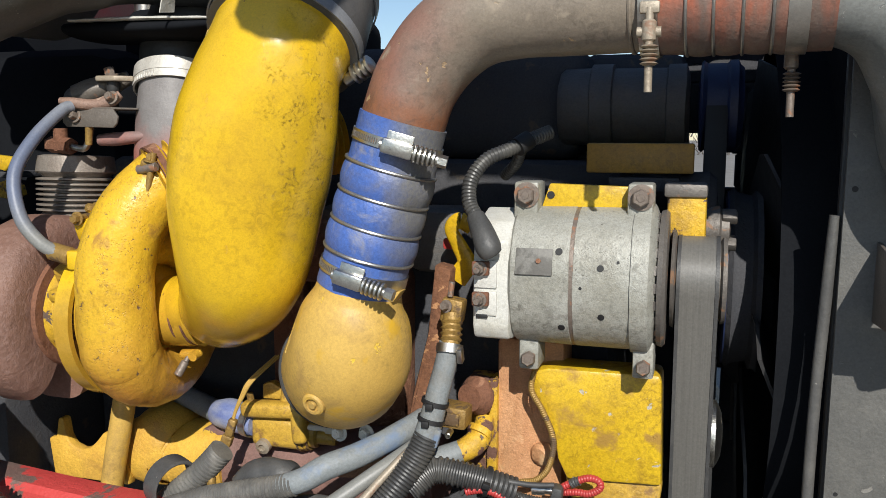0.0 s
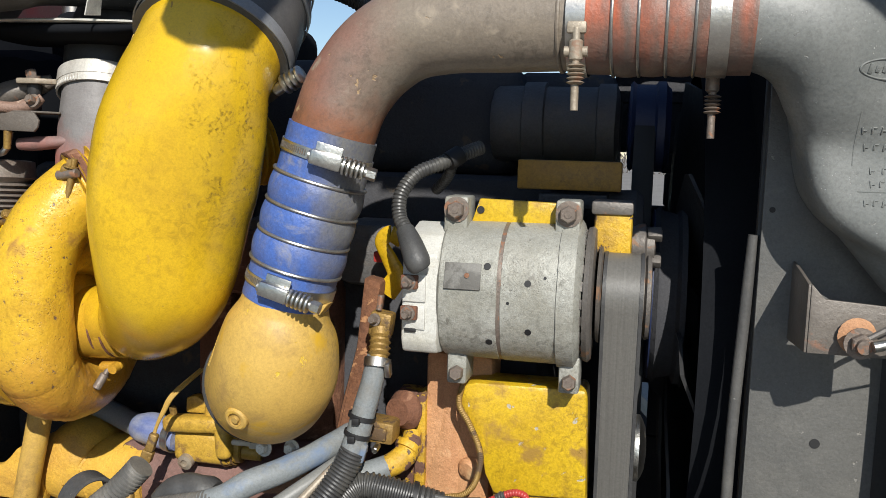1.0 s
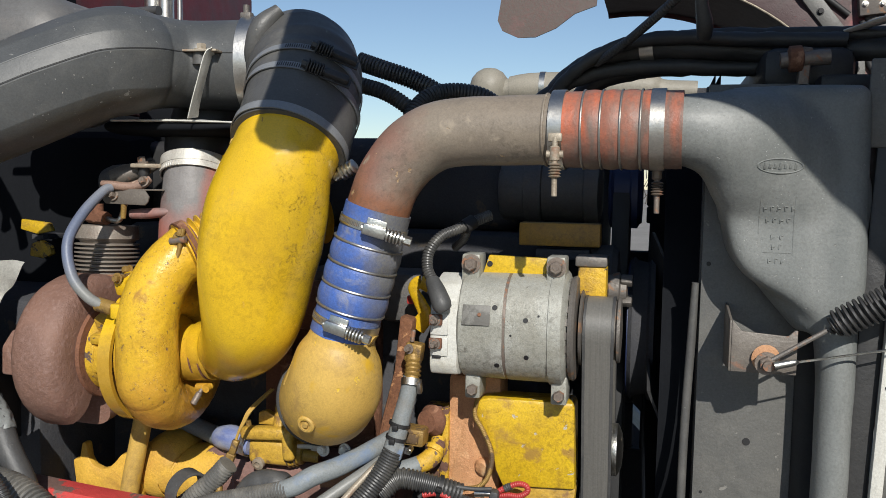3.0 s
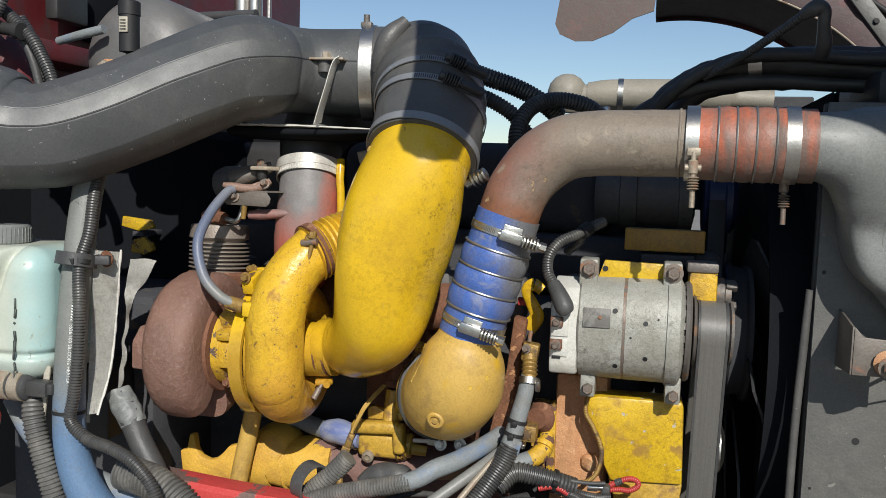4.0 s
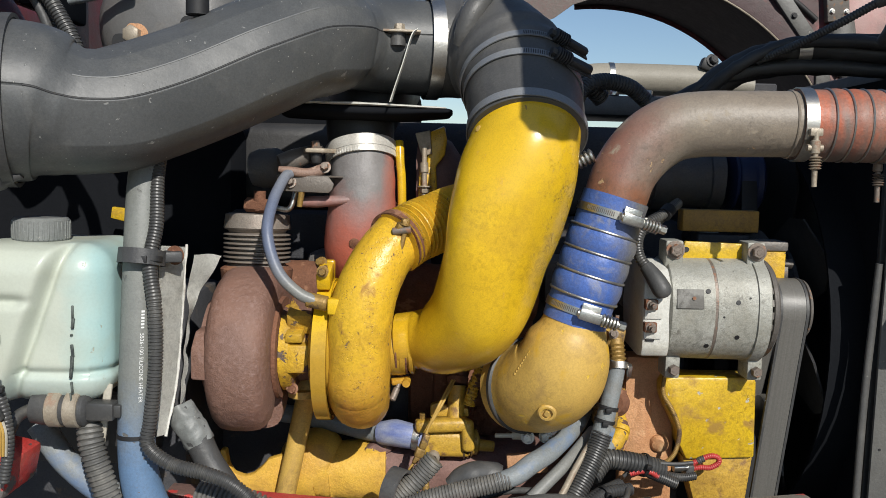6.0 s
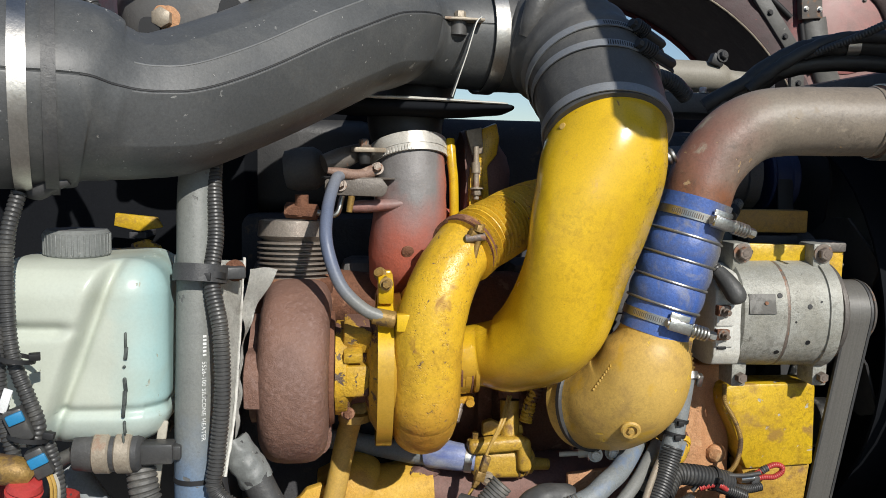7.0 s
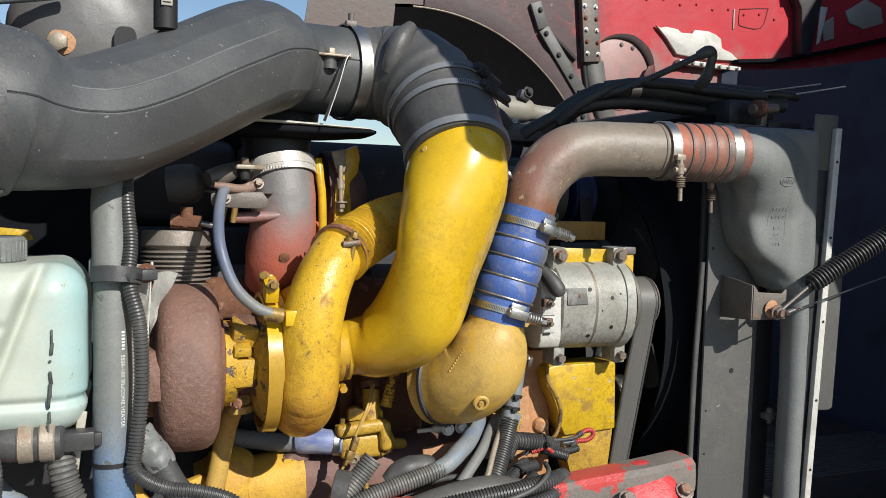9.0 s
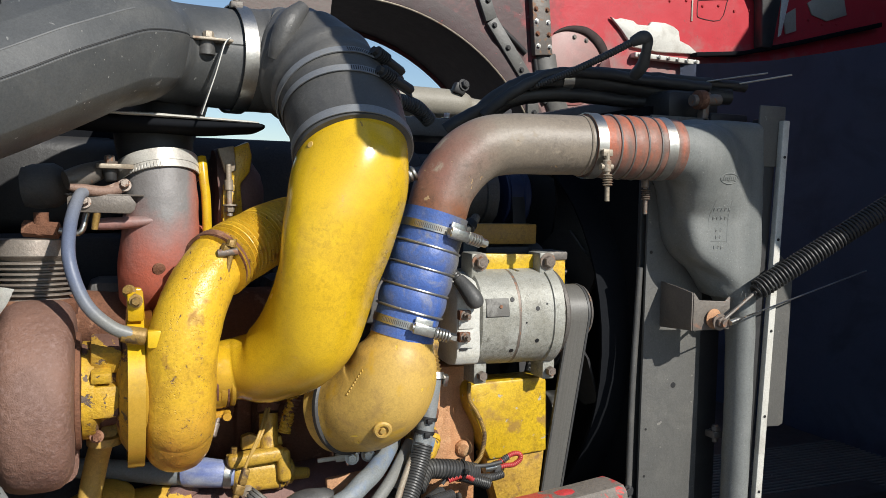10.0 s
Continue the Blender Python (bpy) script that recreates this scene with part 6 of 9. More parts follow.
box(bm, (0.26, 1.755, 1.20), (0.08, 0.98, 1.20), bevel=0.004)
part("core", bm, BLACK, core)
bm = B()
box(bm, (0.24, 1.75, 1.83), (0.14, 0.90, 0.07), bevel=0.02)
part("top_tank", bm, BLACK, core)

tank = thing("charge_cooler_tank", (0.2, 1.17, 0.8), "grey moulded plastic charge cooler tank with embossed marks", "tank")
bm = B()
tube(bm, [(0.020, 1.128, 1.722, 0.051, 0.051), (0.055, 1.128, 1.722, 0.052, 0.053), (0.095, 1.137, 1.716, 0.057, 0.064), (0.135, 1.153, 1.700, 0.057, 0.086), (0.178, 1.173, 1.670, 0.053, 0.106), (0.212, 1.192, 1.620, 0.052, 0.108), (0.228, 1.208, 1.550, 0.055, 0.090), (0.262, 1.215, 1.440, 0.060, 0.042)], n=8, seg=48, ref=(0, 1, 0))
out = [(0.075, 1.772), (0.12, 1.788), (0.29, 1.790), (0.304, 1.778), (0.310, 1.50), (0.300, 1.42), (0.262, 1.400), (0.250, 1.425), (0.238, 1.450), (0.200, 1.478), (0.160, 1.498), (0.130, 1.525), (0.115, 1.56), (0.108, 1.61), (0.100, 1.655), (0.085, 1.672)]
prism(bm, out, "y", 1.146, 1.258, 0.022, 4)
tube(bm, [(0.272, 1.195, 1.50, 0.045, 0.036), (0.275, 1.185, 1.42, 0.040, 0.030), (0.276, 1.176, 1.34, 0.034, 0.0265), (0.274, 1.172, 1.15, 0.032, 0.0255), (0.270, 1.170, 0.80, 0.032, 0.0255)], n=8, seg=32, ref=(0, 1, 0))
rough_shell = part("rough_shell", bm, TANK)
voxel = rough_shell.modifiers.new("remesh", "REMESH")
voxel.mode, voxel.voxel_size = "VOXEL", 0.0035
cast = bpy.data.meshes.new_from_object(rough_shell.evaluated_get(bpy.context.evaluated_depsgraph_get()))
bpy.data.objects.remove(rough_shell)
bm = B()
bm.from_mesh(cast)
for _ in range(26):
    bmesh.ops.smooth_vert(bm, verts=bm.verts, factor=0.5, use_axis_x=True, use_axis_y=True, use_axis_z=True)
dented(bm, 0.06, 0.0012)
tank_skin = BVHTree.FromBMesh(bm)
part("shell", bm, TANK, tank, sharp=60)


def pressed(bm, flat_y):
    """Lays raised marks drawn at flat_y onto the tank's face."""
    for v in bm.verts:
        hit = tank_skin.ray_cast(Vector((v.co.x, 1.0, v.co.z)), Vector((0, 1, 0)))[0]
        v.co.y += (hit.y if hit else flat_y) - flat_y
    return bm


bm = B()
wire_ring(bm, (0.180, 1.148, 1.671), (0, 1, 0), 0.03, 0.0017, a=0.010, b=0.031, ref=(0, 0, 1))
part("emblem_ring", pressed(bm, 1.148), TANK, tank, "raised oval emblem ring")
bm = B()
for k in range(7):
    box(bm, (0.180 - 0.021 + 0.007 * k, 1.148, 1.671), (0.004, 0.0026, 0.007 if k % 3 else 0.010), (0, 12, 0), 0.0005, 1)
part("emblem_mark", pressed(bm, 1.148), TANK, tank)
for z, n_, w in ((1.611, 5, 0.0095), (1.594, 4, 0.0095), (1.570, 2, 0.012), (1.556, 2, 0.009), (1.536, 3, 0.009)):
    bm = B()
    for k in range(n_):
        h_ = 0.0075 - 0.0015 * (k % 2)
        box(bm, (0.182 + (k - (n_ - 1) / 2) * w, 1.148, z), (0.0017, 0.0022, h_), (0, 8 * (k % 3 - 1), 0), 0.0004, 1)
        box(bm, (0.184 + (k - (n_ - 1) / 2) * w, 1.148, z + 0.003 * (k % 2)), (0.0046, 0.0022, 0.0017), bevel=0.0004, segs=1)
    part("cast_mark", pressed(bm, 1.148), TANK, tank, "row of illegible raised marks")
bm = B()
for a, b in (((0.158, 1.63), (0.158, 1.575)), ((0.205, 1.63), (0.205, 1.545)), ((0.165, 1.548), (0.203, 1.548))):
    m_ = 10
    for k in range(m_):
        p, q = Vector((*a, 0)).lerp(Vector((*b, 0)), k / m_), Vector((*a, 0)).lerp(Vector((*b, 0)), (k + 1) / m_)
        cyl(bm, (p.x, 1.148, p.y), (q.x, 1.148, q.y), 0.0006, seg=5)
tagged(part("cast_border", pressed(bm, 1.148), TANK, tank), kind="stuff")
bm = B()
box(bm, (0.262, 1.226, 1.131), (0.026, 0.03, 0.014), bevel=0.003)
cyl(bm, (0.262, 1.222, 1.152), (0.262, 1.222, 1.115), 0.006, seg=10)
hexhead(bm, (0.262, 1.222, 1.138), (0, -0.1, 1), 0.009, 0.010)
part("clip", bm, IRON, tank)

ubr = thing("cable_bracket", (0.165, 1.19, 1.36), "bent rusty sheet steel bracket with bolt on the side plate", "bracket")
bm = B()
prism(bm, [(0.128, 1.372), (0.218, 1.372), (0.218, 1.437), (0.214, 1.437), (0.205, 1.428), (0.142, 1.432), (0.128, 1.448)], "y", 1.143, 1.147, 0.001)
prism(bm, [(1.145, 1.372), (1.245, 1.365), (1.245, 1.46), (1.20, 1.455), (1.145, 1.447)], "x", 0.125, 0.129, 0.001)
part("plate", bm, GREY_PLATE, ubr)
bm = B()
lathe(bm, [(0, 0.018), (0.004, 0.02), (0.006, 0.016)], (0.175, 1.143, 1.395), (0.1, -1, 0), 20)
part("washer", bm, RUST_PALE, ubr, "orange rusty washer")
bm = B()
cyl(bm, (0.175, 1.142, 1.393), (0.1755, 1.105, 1.39), 0.0075, seg=14)
hexhead(bm, (0.175, 1.122, 1.391), (0, -1, 0), 0.0115, 0.010)
part("bolt", bm, BOLT, ubr)

spring = thing("hood_spring", (0.45, 1.05, 1.45), "black coil spring on a cable running to the tipped hood", "spring")
s0, s1 = Vector((0.178, 1.115, 1.396)), Vector((0.268, 1.119, 1.455))
e0, e1 = Vector((0.254, 1.121, 1.447)), Vector((0.63, 1.016, 1.696))
bm = B()
tube(bm, [(*s0, 0.0035), (*s0.lerp(s1, 0.5), 0.0035), (*s1, 0.0035)], n=3, seg=8)
part("hook", bm, IRON, spring)
bm = B()
w_ = (e1 - e0).normalized()
u_ = w_.cross(Vector((0, 0, 1))).normalized()
v_ = w_.cross(u_)
turns, per = 58, 12
P = []
for k in range(turns * per + 1):
    t = k / (turns * per)
    a = 2 * math.pi * k / per
    r = 0.0195 * min(1.0, 0.35 + t * 20)
    q = e0.lerp(e1, t) + u_ * (r * math.cos(a)) + v_ * (r * math.sin(a))
    P.append((*q, 0.0027))
tube(bm, P, n=1, seg=6)
part("coil", bm, BLACK, spring)
bm = B()
tube(bm, [(0.182, 1.102, 1.392, 0.006), (0.207, 1.105, 1.398, 0.005), (0.214, 1.107, 1.399, 0.002)], seg=10)
part("cable_end", bm, STEEL, spring)
bm = B()
tube(bm, [(0.21, 1.106, 1.398, 0.0018), (0.40, 1.150, 1.430, 0.0018), (0.658, 1.205, 1.476, 0.0018)], seg=6)
part("cable", bm, STEEL, spring)

# rails in front of the cooler
rail = thing("grille_rail", (0.37, 1.17, 0.8), "worn pale edge rail with dark backing in front of the cooler", "rail")
def slanted(bm, x, w, y0, y1, z0, z1, bevel=0.002):
    """Upright bar that leans back towards the engine at its foot."""
    lean = 0.040
    def at(z):
        return x - lean * (1.79 - z)
    prism(bm, [(at(z0), z0), (at(z1), z1), (at(z1) + w, z1), (at(z0) + w, z0)], "y", y0, y1, bevel)
bm = B()
slanted(bm, 0.318, 0.034, 1.175, 1.215, 0.78, 1.80, 0.004)
part("channel", bm, BLACK, rail)
bm = B()
slanted(bm, 0.350, 0.017, 1.158, 1.172, 0.72, 1.795)
dented(bm, 0.05, 0.0012)
part("edge_strip", bm, SHIELD, rail, "scuffed bare metal strip")
for z in (1.72, 1.55, 1.36, 1.18, 1.02):
    bm = B()
    x = 0.3585 - 0.040 * (1.79 - z)
    cyl(bm, (x, 1.160, z), (x, 1.1565, z), 0.003, seg=10)
    part("rivet_hole", bm, INK, rail)
bm = B()
slanted(bm, 0.300, 0.068, 1.172, 1.178, 1.70, 1.825, 0.003)
part("top_plate", bm, PLATE, rail, "dark plate with rounded corner")
bm = B()
prism(bm, [(0.352, 1.53), (0.372, 1.52), (0.412, 1.485), (0.402, 1.155), (0.392, 1.150), (0.340, 1.152)], "y", 1.176, 1.181, 0.001)
part("flap", bm, PLATE, rail, "grey sheet flap")

# ---- tipped hood with its fenders and wheel arches ----
AC = (-0.10, 1.53)
hood = thing("tipped_hood", (1.4, 1.7, 1.0), "red fibreglass hood tipped forward, inside face with peeling paint", "hood")


def fender(y_in, y_out, flap, liner_mat, name, R=0.80, top=88, tight=0.0):
    """Fender side with its wheel arch; tight: how far the arch draws in towards its top."""
    a0, a1 = math.radians(top), math.radians(-40)
    angles = [a0 + (a1 - a0) * k / 36 for k in range(37)]

    def reach(a):
        if not tight:
            return R
        return float(np.interp(math.degrees(a), (-40, 36, 47, 55, 62, 88), (R, R + 0.015, R - 0.018, R - 0.043, R - 0.063, R - tight)))
    arc = [(AC[0] + reach(a) * math.cos(a), AC[1] + reach(a) * math.sin(a)) for a in angles]
    bm = B()
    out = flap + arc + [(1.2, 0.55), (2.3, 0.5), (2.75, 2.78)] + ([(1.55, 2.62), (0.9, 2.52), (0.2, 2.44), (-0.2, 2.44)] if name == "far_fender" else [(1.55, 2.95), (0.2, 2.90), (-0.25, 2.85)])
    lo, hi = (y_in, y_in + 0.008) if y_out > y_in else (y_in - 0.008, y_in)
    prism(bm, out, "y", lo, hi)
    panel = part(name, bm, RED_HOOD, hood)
    bm = B()
    v0 = [[bm.verts.new((AC[0] + (reach(a) + d) * math.cos(a), y, AC[1] + (reach(a) + d) * math.sin(a))) for a in angles] for y, d in ((y_in, 0.0), (y_out, 0.0), (y_out, 0.012), (y_in, 0.012))]
    for i in range(4):
        for k in range(36):
            bm.faces.new((v0[i][k], v0[i][k + 1], v0[(i + 1) % 4][k + 1], v0[(i + 1) % 4][k]))
    part("arch_liner", bm, liner_mat, panel)
    return panel


far_panel = fender(2.74, 3.27, [(-0.48, 2.62), (-0.525, 2.32), (-0.542, 2.21), (-0.525, 2.175), (-0.47, 2.150), (-0.41, 2.150), (-0.34, 2.178), (-0.276, 2.225), (-0.205, 2.249)], ARCH, "far_fender", 0.80, 97)
near_panel = fender(0.50, 0.47, [(-0.32, 2.62), (-0.345, 2.28), (-0.375, 2.12), (-0.365, 2.095), (-0.34, 2.082), (-0.31, 2.085), (-0.27, 2.11), (-0.22, 2.26)], PLATE, "near_fender", 0.860, 88, 0.108)
bm = B()
ys = [0.50 + (2.74 - 0.50) * k / 16 for k in range(17)]
line = [(2.0, 0.35), (2.35, 0.9), (2.56, 1.6), (2.66, 2.1), (2.62, 2.6), (2.38, 3.0), (2.12, 3.26), (1.98, 3.42)]
grid = [[bm.verts.new((x + 0.25 * (1 - ((y - 1.62) / 1.12) ** 2), y, z)) for y in ys] for x, z in line]
for i in range(len(line) - 1):
    for k in range(16):
        bm.faces.new((grid[i][k], grid[i][k + 1], grid[i + 1][k + 1], grid[i + 1][k]))
bmesh.ops.solidify(bm, geom=list(bm.faces), thickness=0.01)
part("crown", bm, HOOD_SHADE, hood, "dark shaded hood crown")
# Added wall turned from the sun to give the dark inside of the hood.
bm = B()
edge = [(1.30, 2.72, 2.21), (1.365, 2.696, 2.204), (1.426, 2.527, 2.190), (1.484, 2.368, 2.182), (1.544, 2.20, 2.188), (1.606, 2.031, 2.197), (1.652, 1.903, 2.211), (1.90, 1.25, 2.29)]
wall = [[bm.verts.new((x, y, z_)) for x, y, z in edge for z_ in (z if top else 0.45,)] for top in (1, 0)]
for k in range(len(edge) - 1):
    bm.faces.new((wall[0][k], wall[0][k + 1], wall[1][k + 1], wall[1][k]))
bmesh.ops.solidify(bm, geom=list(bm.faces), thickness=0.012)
part("shade_wall", bm, HOOD_SHADE, hood, "added blue-black wall for the shaded inside of the hood")

# Near-black strip put in for the dark groove of the seam.
bm = B()
prism(bm, [(1.36, 2.235), (1.60, 2.258), (1.90, 2.325), (2.42, 2.455), (2.42, 2.478), (1.90, 2.345), (1.60, 2.276), (1.36, 2.252)], "y", 2.69, 2.736, 0.004)
part("seam_strip", bm, SHADE_BLACK, hood, "dark strip standing for the groove of the hood seam")

# fittings on the inner fender
def bar_between(bm, a, b, w, y0, y1):
    a, b = Vector(a), Vector(b)
    d = (b - a).normalized()
    n_ = Vector((-d.y, d.x)) * w / 2
    prism(bm, [tuple(a + n_), tuple(b + n_), tuple(b - n_), tuple(a - n_)], "y", y0, y1, 0.004)
bm = B()
bar_between(bm, (0.610, 2.50), (0.640, 2.183), 0.078, 2.705, 2.738)
bracket_ = part("hinge_plate", bm, IRON, far_panel, "dark riveted hinge plate")
for k in range(6):
    for dx in (-0.025, 0.025):
        bm = B()
        hexhead(bm, (0.614 + dx + 0.005 * k, 2.705, 2.45 - 0.047 * k), (0, -1, 0), 0.007, 0.007)
        part("rivet", bm, STEEL if k % 2 else RUST, bracket_)
bm = B()
bar_between(bm, (0.38, 2.40), (0.42, 2.30), 0.05, 2.72, 2.739)
bar_between(bm, (0.42, 2.30), (0.60, 2.06), 0.05, 2.72, 2.739)
bar_between(bm, (0.60, 2.07), (0.61, 1.93), 0.05, 2.72, 2.739)
rib_ = part("stiffener", bm, PLATE, far_panel, "dark bolted stiffener strip")
for x, z in ((0.40, 2.37), (0.43, 2.28), (0.49, 2.20), (0.55, 2.12), (0.60, 2.02), (0.61, 1.96)):
    bm = B()
    hexhead(bm, (x, 2.72, z), (0, -1, 0), 0.008, 0.008)
    part("bolt", bm, INK, rib_)
bm = B()
tube(bm, [(0.665, 2.738, 2.19, 0.045, 0.02), (0.685, 2.735, 2.08, 0.045, 0.025), (0.73, 2.735, 1.97, 0.045, 0.02), (0.79, 2.738, 1.88, 0.045, 0.02)], ref=(1, 0, 0), seg=20)
part("channel", bm, PLATE, far_panel, "moulded grey channel")
bm = B()
lathe(bm, [(-0.004, 0.15), (0.004, 0.15), (0.012, 0.13), (0.012, 0.0)], (0.785, 2.74, 2.150), (0, -1, 0), 40)
part("moulded_recess", bm, SOOT_PINK, far_panel, "sooty round moulding")
bm = B()
tube(bm, [(0.700, 2.734, 2.278, 0.003, 0.004), (0.735, 2.732, 2.295, 0.007, 0.006), (0.785, 2.730, 2.303, 0.012, 0.008), (0.846, 2.728, 2.295, 0.017, 0.009), (0.902, 2.728, 2.258, 0.021, 0.010), (0.932, 2.728, 2.210, 0.018, 0.010), (0.940, 2.730, 2.165, 0.010, 0.008), (0.938, 2.734, 2.13, 0.004, 0.004)], n=8, seg=14, ref=(0.4, 0, 1))
part("recess_rim", bm, ARCH, far_panel, "soft dark groove round the moulding")
bm = B()
prism(bm, [(0.885, 2.150), (0.905, 2.185), (0.935, 2.195), (0.945, 2.15), (0.955, 2.10), (0.93, 2.085), (0.90, 2.09)], "y", 2.70, 2.708, 0.002)
dented(bm, 0.03, 0.006)
part("torn_flap", bm, RED_DARK_SHADED, far_panel, "torn dark red flap")
for x, z in ((0.787, 2.269), (0.842, 2.260)):
    bm = B()
    hexhead(bm, (x, 2.728, z), (0, -1, 0), 0.007, 0.006)
    part("bolt", bm, IRON, far_panel)
# Pale bead paints the thin highlight along the arch edge.
bm = B()
arc_ = [math.radians(92 - 3.2 * k) for k in range(34)]
tube(bm, [(AC[0] + 0.803 * math.cos(a), 2.737, AC[1] + 0.803 * math.sin(a), 0.0038) for a in arc_], n=1, seg=8)
part("arch_bead", bm, TAN_STEEL, far_panel, "pale arch bead standing for a highlight on the edge")
bm = B()
tube(bm, [(AC[0] + 0.838 * math.cos(a), 2.735, AC[1] + 0.838 * math.sin(a), 0.0035, 0.032) for a in arc_[1:]], n=1, seg=12, ref=(0, 1, 0), power=6.0)
part("arch_flange", bm, FLANGE, far_panel, "dark sooty red arch flange")
bm = B()
tube(bm, [(AC[0] + 0.800 * math.cos(a), 3.266, AC[1] + 0.800 * math.sin(a), 0.010, 0.016) for a in [math.radians(97 - 3.0 * k) for k in range(30)]], n=1, seg=8, ref=(0, 1, 0))
part("arch_lip", bm, RED_DARK_SHADED, far_panel, "dark red outer arch lip")
bm = B()
prism(bm, [(0.950, 2.366), (0.975, 2.356), (1.000, 2.364), (1.061, 2.359), (1.080, 2.346), (1.138, 2.347), (1.150, 2.364), (1.220, 2.365), (1.263, 2.354), (1.290, 2.338), (1.297, 2.299), (1.347, 2.283), (1.396, 2.251), (1.191, 2.244), (1.061, 2.254), (1.006, 2.316)], "y", 2.722, 2.738, 0.004)
part("peeled_patch", bm, SHIELD, far_panel, "patch with bare peeled metal")
bm = B()
bar_between(bm, (1.06, 2.220), (1.385, 2.211), 0.020, 2.70, 2.738)
strip_ = part("drip_strip", bm, SHIELD, far_panel, "pale bare metal drip strip")
for k in range(7):
    bm = B()
    hexhead(bm, (1.08 + 0.047 * k, 2.70, 2.2195 - 0.0013 * k), (0, -1, 0), 0.007, 0.007)
    part("bolt", bm, STEEL, strip_)
bm = B()
prism(bm, [(1.62, 2.62), (1.83, 2.62), (1.80, 2.52), (1.76, 2.30), (1.70, 2.30), (1.69, 2.50)], "y", 2.68, 2.738, 0.01)
corner_ = part("corner_bracket", bm, BLACK, far_panel, "black corner bracket with bright edge")
bm = B()
prism(bm, [(1.795, 2.52), (1.832, 2.52), (1.795, 2.36), (1.782, 2.35)], "y", 2.672, 2.680, 0.001)
part("bare_edge", bm, FOIL, corner_, "bright bare metal edge")
bm = B()
prism(bm, [(1.635, 2.62), (1.70, 2.62), (1.70, 2.565), (1.645, 2.56)], "y", 2.672, 2.680, 0.001)
part("bare_edge", bm, FOIL, corner_, "bright bare metal edge")
bm = B()
tube(bm, [(1.395, 2.739, 2.48, 0.0022), (1.540, 2.739, 2.498, 0.0022), (1.548, 2.739, 2.485, 0.0022), (1.515, 2.739, 2.408, 0.0022), (1.41, 2.739, 2.407, 0.0022), (1.393, 2.739, 2.425, 0.0022), (1.395, 2.739, 2.48, 0.0022)], n=3, seg=6)
part("pressed_outline", bm, RED_DARK_SHADED, far_panel)
bm = B()
box(bm, (1.364, 2.737, 2.433), (0.007, 0.004, 0.088), bevel=0.001)
part("paint_scrape", bm, WHITEPL, far_panel, "pale scrape in the paint")
for pts in ([(1.86, 2.46), (1.93, 2.50), (1.94, 2.40), (1.88, 2.38)], [(2.0, 2.53), (2.12, 2.60), (2.22, 2.57), (2.24, 2.50), (2.12, 2.46), (2.03, 2.48)]):
    bm = B()
    prism(bm, pts, "y", 2.732, 2.7385, 0.001)
    part("bare_spot", bm, WHITEPL, far_panel, "spot where red paint has peeled to pale filler")
for k in range(18):
    bm = B()
    hexhead(bm, (0.74 + 0.085 * k, 2.74, 2.475 - 0.002 * k + (0.012 if k % 2 else 0)), (0, -1, 0), 0.006, 0.005, False)
    part("rivet", bm, RED, far_panel)

# Black tubes drawn along the moulded grooves.
for P_, r_ in (([(0.425, 2.735, 2.335), (0.45, 2.735, 2.29), (0.52, 2.735, 2.235), (0.575, 2.735, 2.19)], 0.010),
               ([(0.615, 2.735, 2.170), (0.628, 2.735, 2.10), (0.640, 2.735, 2.04), (0.665, 2.735, 2.00)], 0.011)):
    bm = B()
    tube(bm, [(*p, r_) for p in P_], n=8, seg=10)
    part("groove", bm, INK, far_panel, "black moulded groove")

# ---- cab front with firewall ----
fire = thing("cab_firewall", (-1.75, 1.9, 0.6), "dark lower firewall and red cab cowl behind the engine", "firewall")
# Lower wall coloured near-black in place of shade.
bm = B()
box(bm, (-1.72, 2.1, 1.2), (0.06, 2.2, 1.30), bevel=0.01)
part("lower_wall", bm, SHADE_BLACK, fire)
# Cowl and ledge are red; their shade is put into the colour.
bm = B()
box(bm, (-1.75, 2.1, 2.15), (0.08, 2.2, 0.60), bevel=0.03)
part("cowl", bm, RED_DARK_SHADED, fire)
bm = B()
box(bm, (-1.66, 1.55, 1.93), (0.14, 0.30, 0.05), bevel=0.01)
part("ledge", bm, RED_DARK_SHADED, fire)
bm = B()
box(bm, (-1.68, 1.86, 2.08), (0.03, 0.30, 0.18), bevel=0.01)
part("heater_box", bm, SHADE_BLACK, fire)
bm = B()
box(bm, (-1.66, 1.62, 2.07), (0.04, 0.12, 0.10), bevel=0.01)
part("cover_plate", bm, BLACK, fire)

rails = tagged(part("frame_rail", box(B(), (-0.6, 1.42, 0.74), (3.2, 0.09, 0.26), bevel=0.01), BLACK), "black steel truck chassis rail under the engine", "rail", "chassis rails")
rails2 = copy_thing(rails, Matrix.Translation((0, 0.78, 0)))
axle = thing("front_axle", (-0.38, 1.8, 0.0), "dark front axle beam and wheels below the engine", "axle")
bm = B()
box(bm, (-0.38, 1.81, 0.50), (0.14, 1.9, 0.14), bevel=0.02)
part("beam", bm, BLACK, axle)
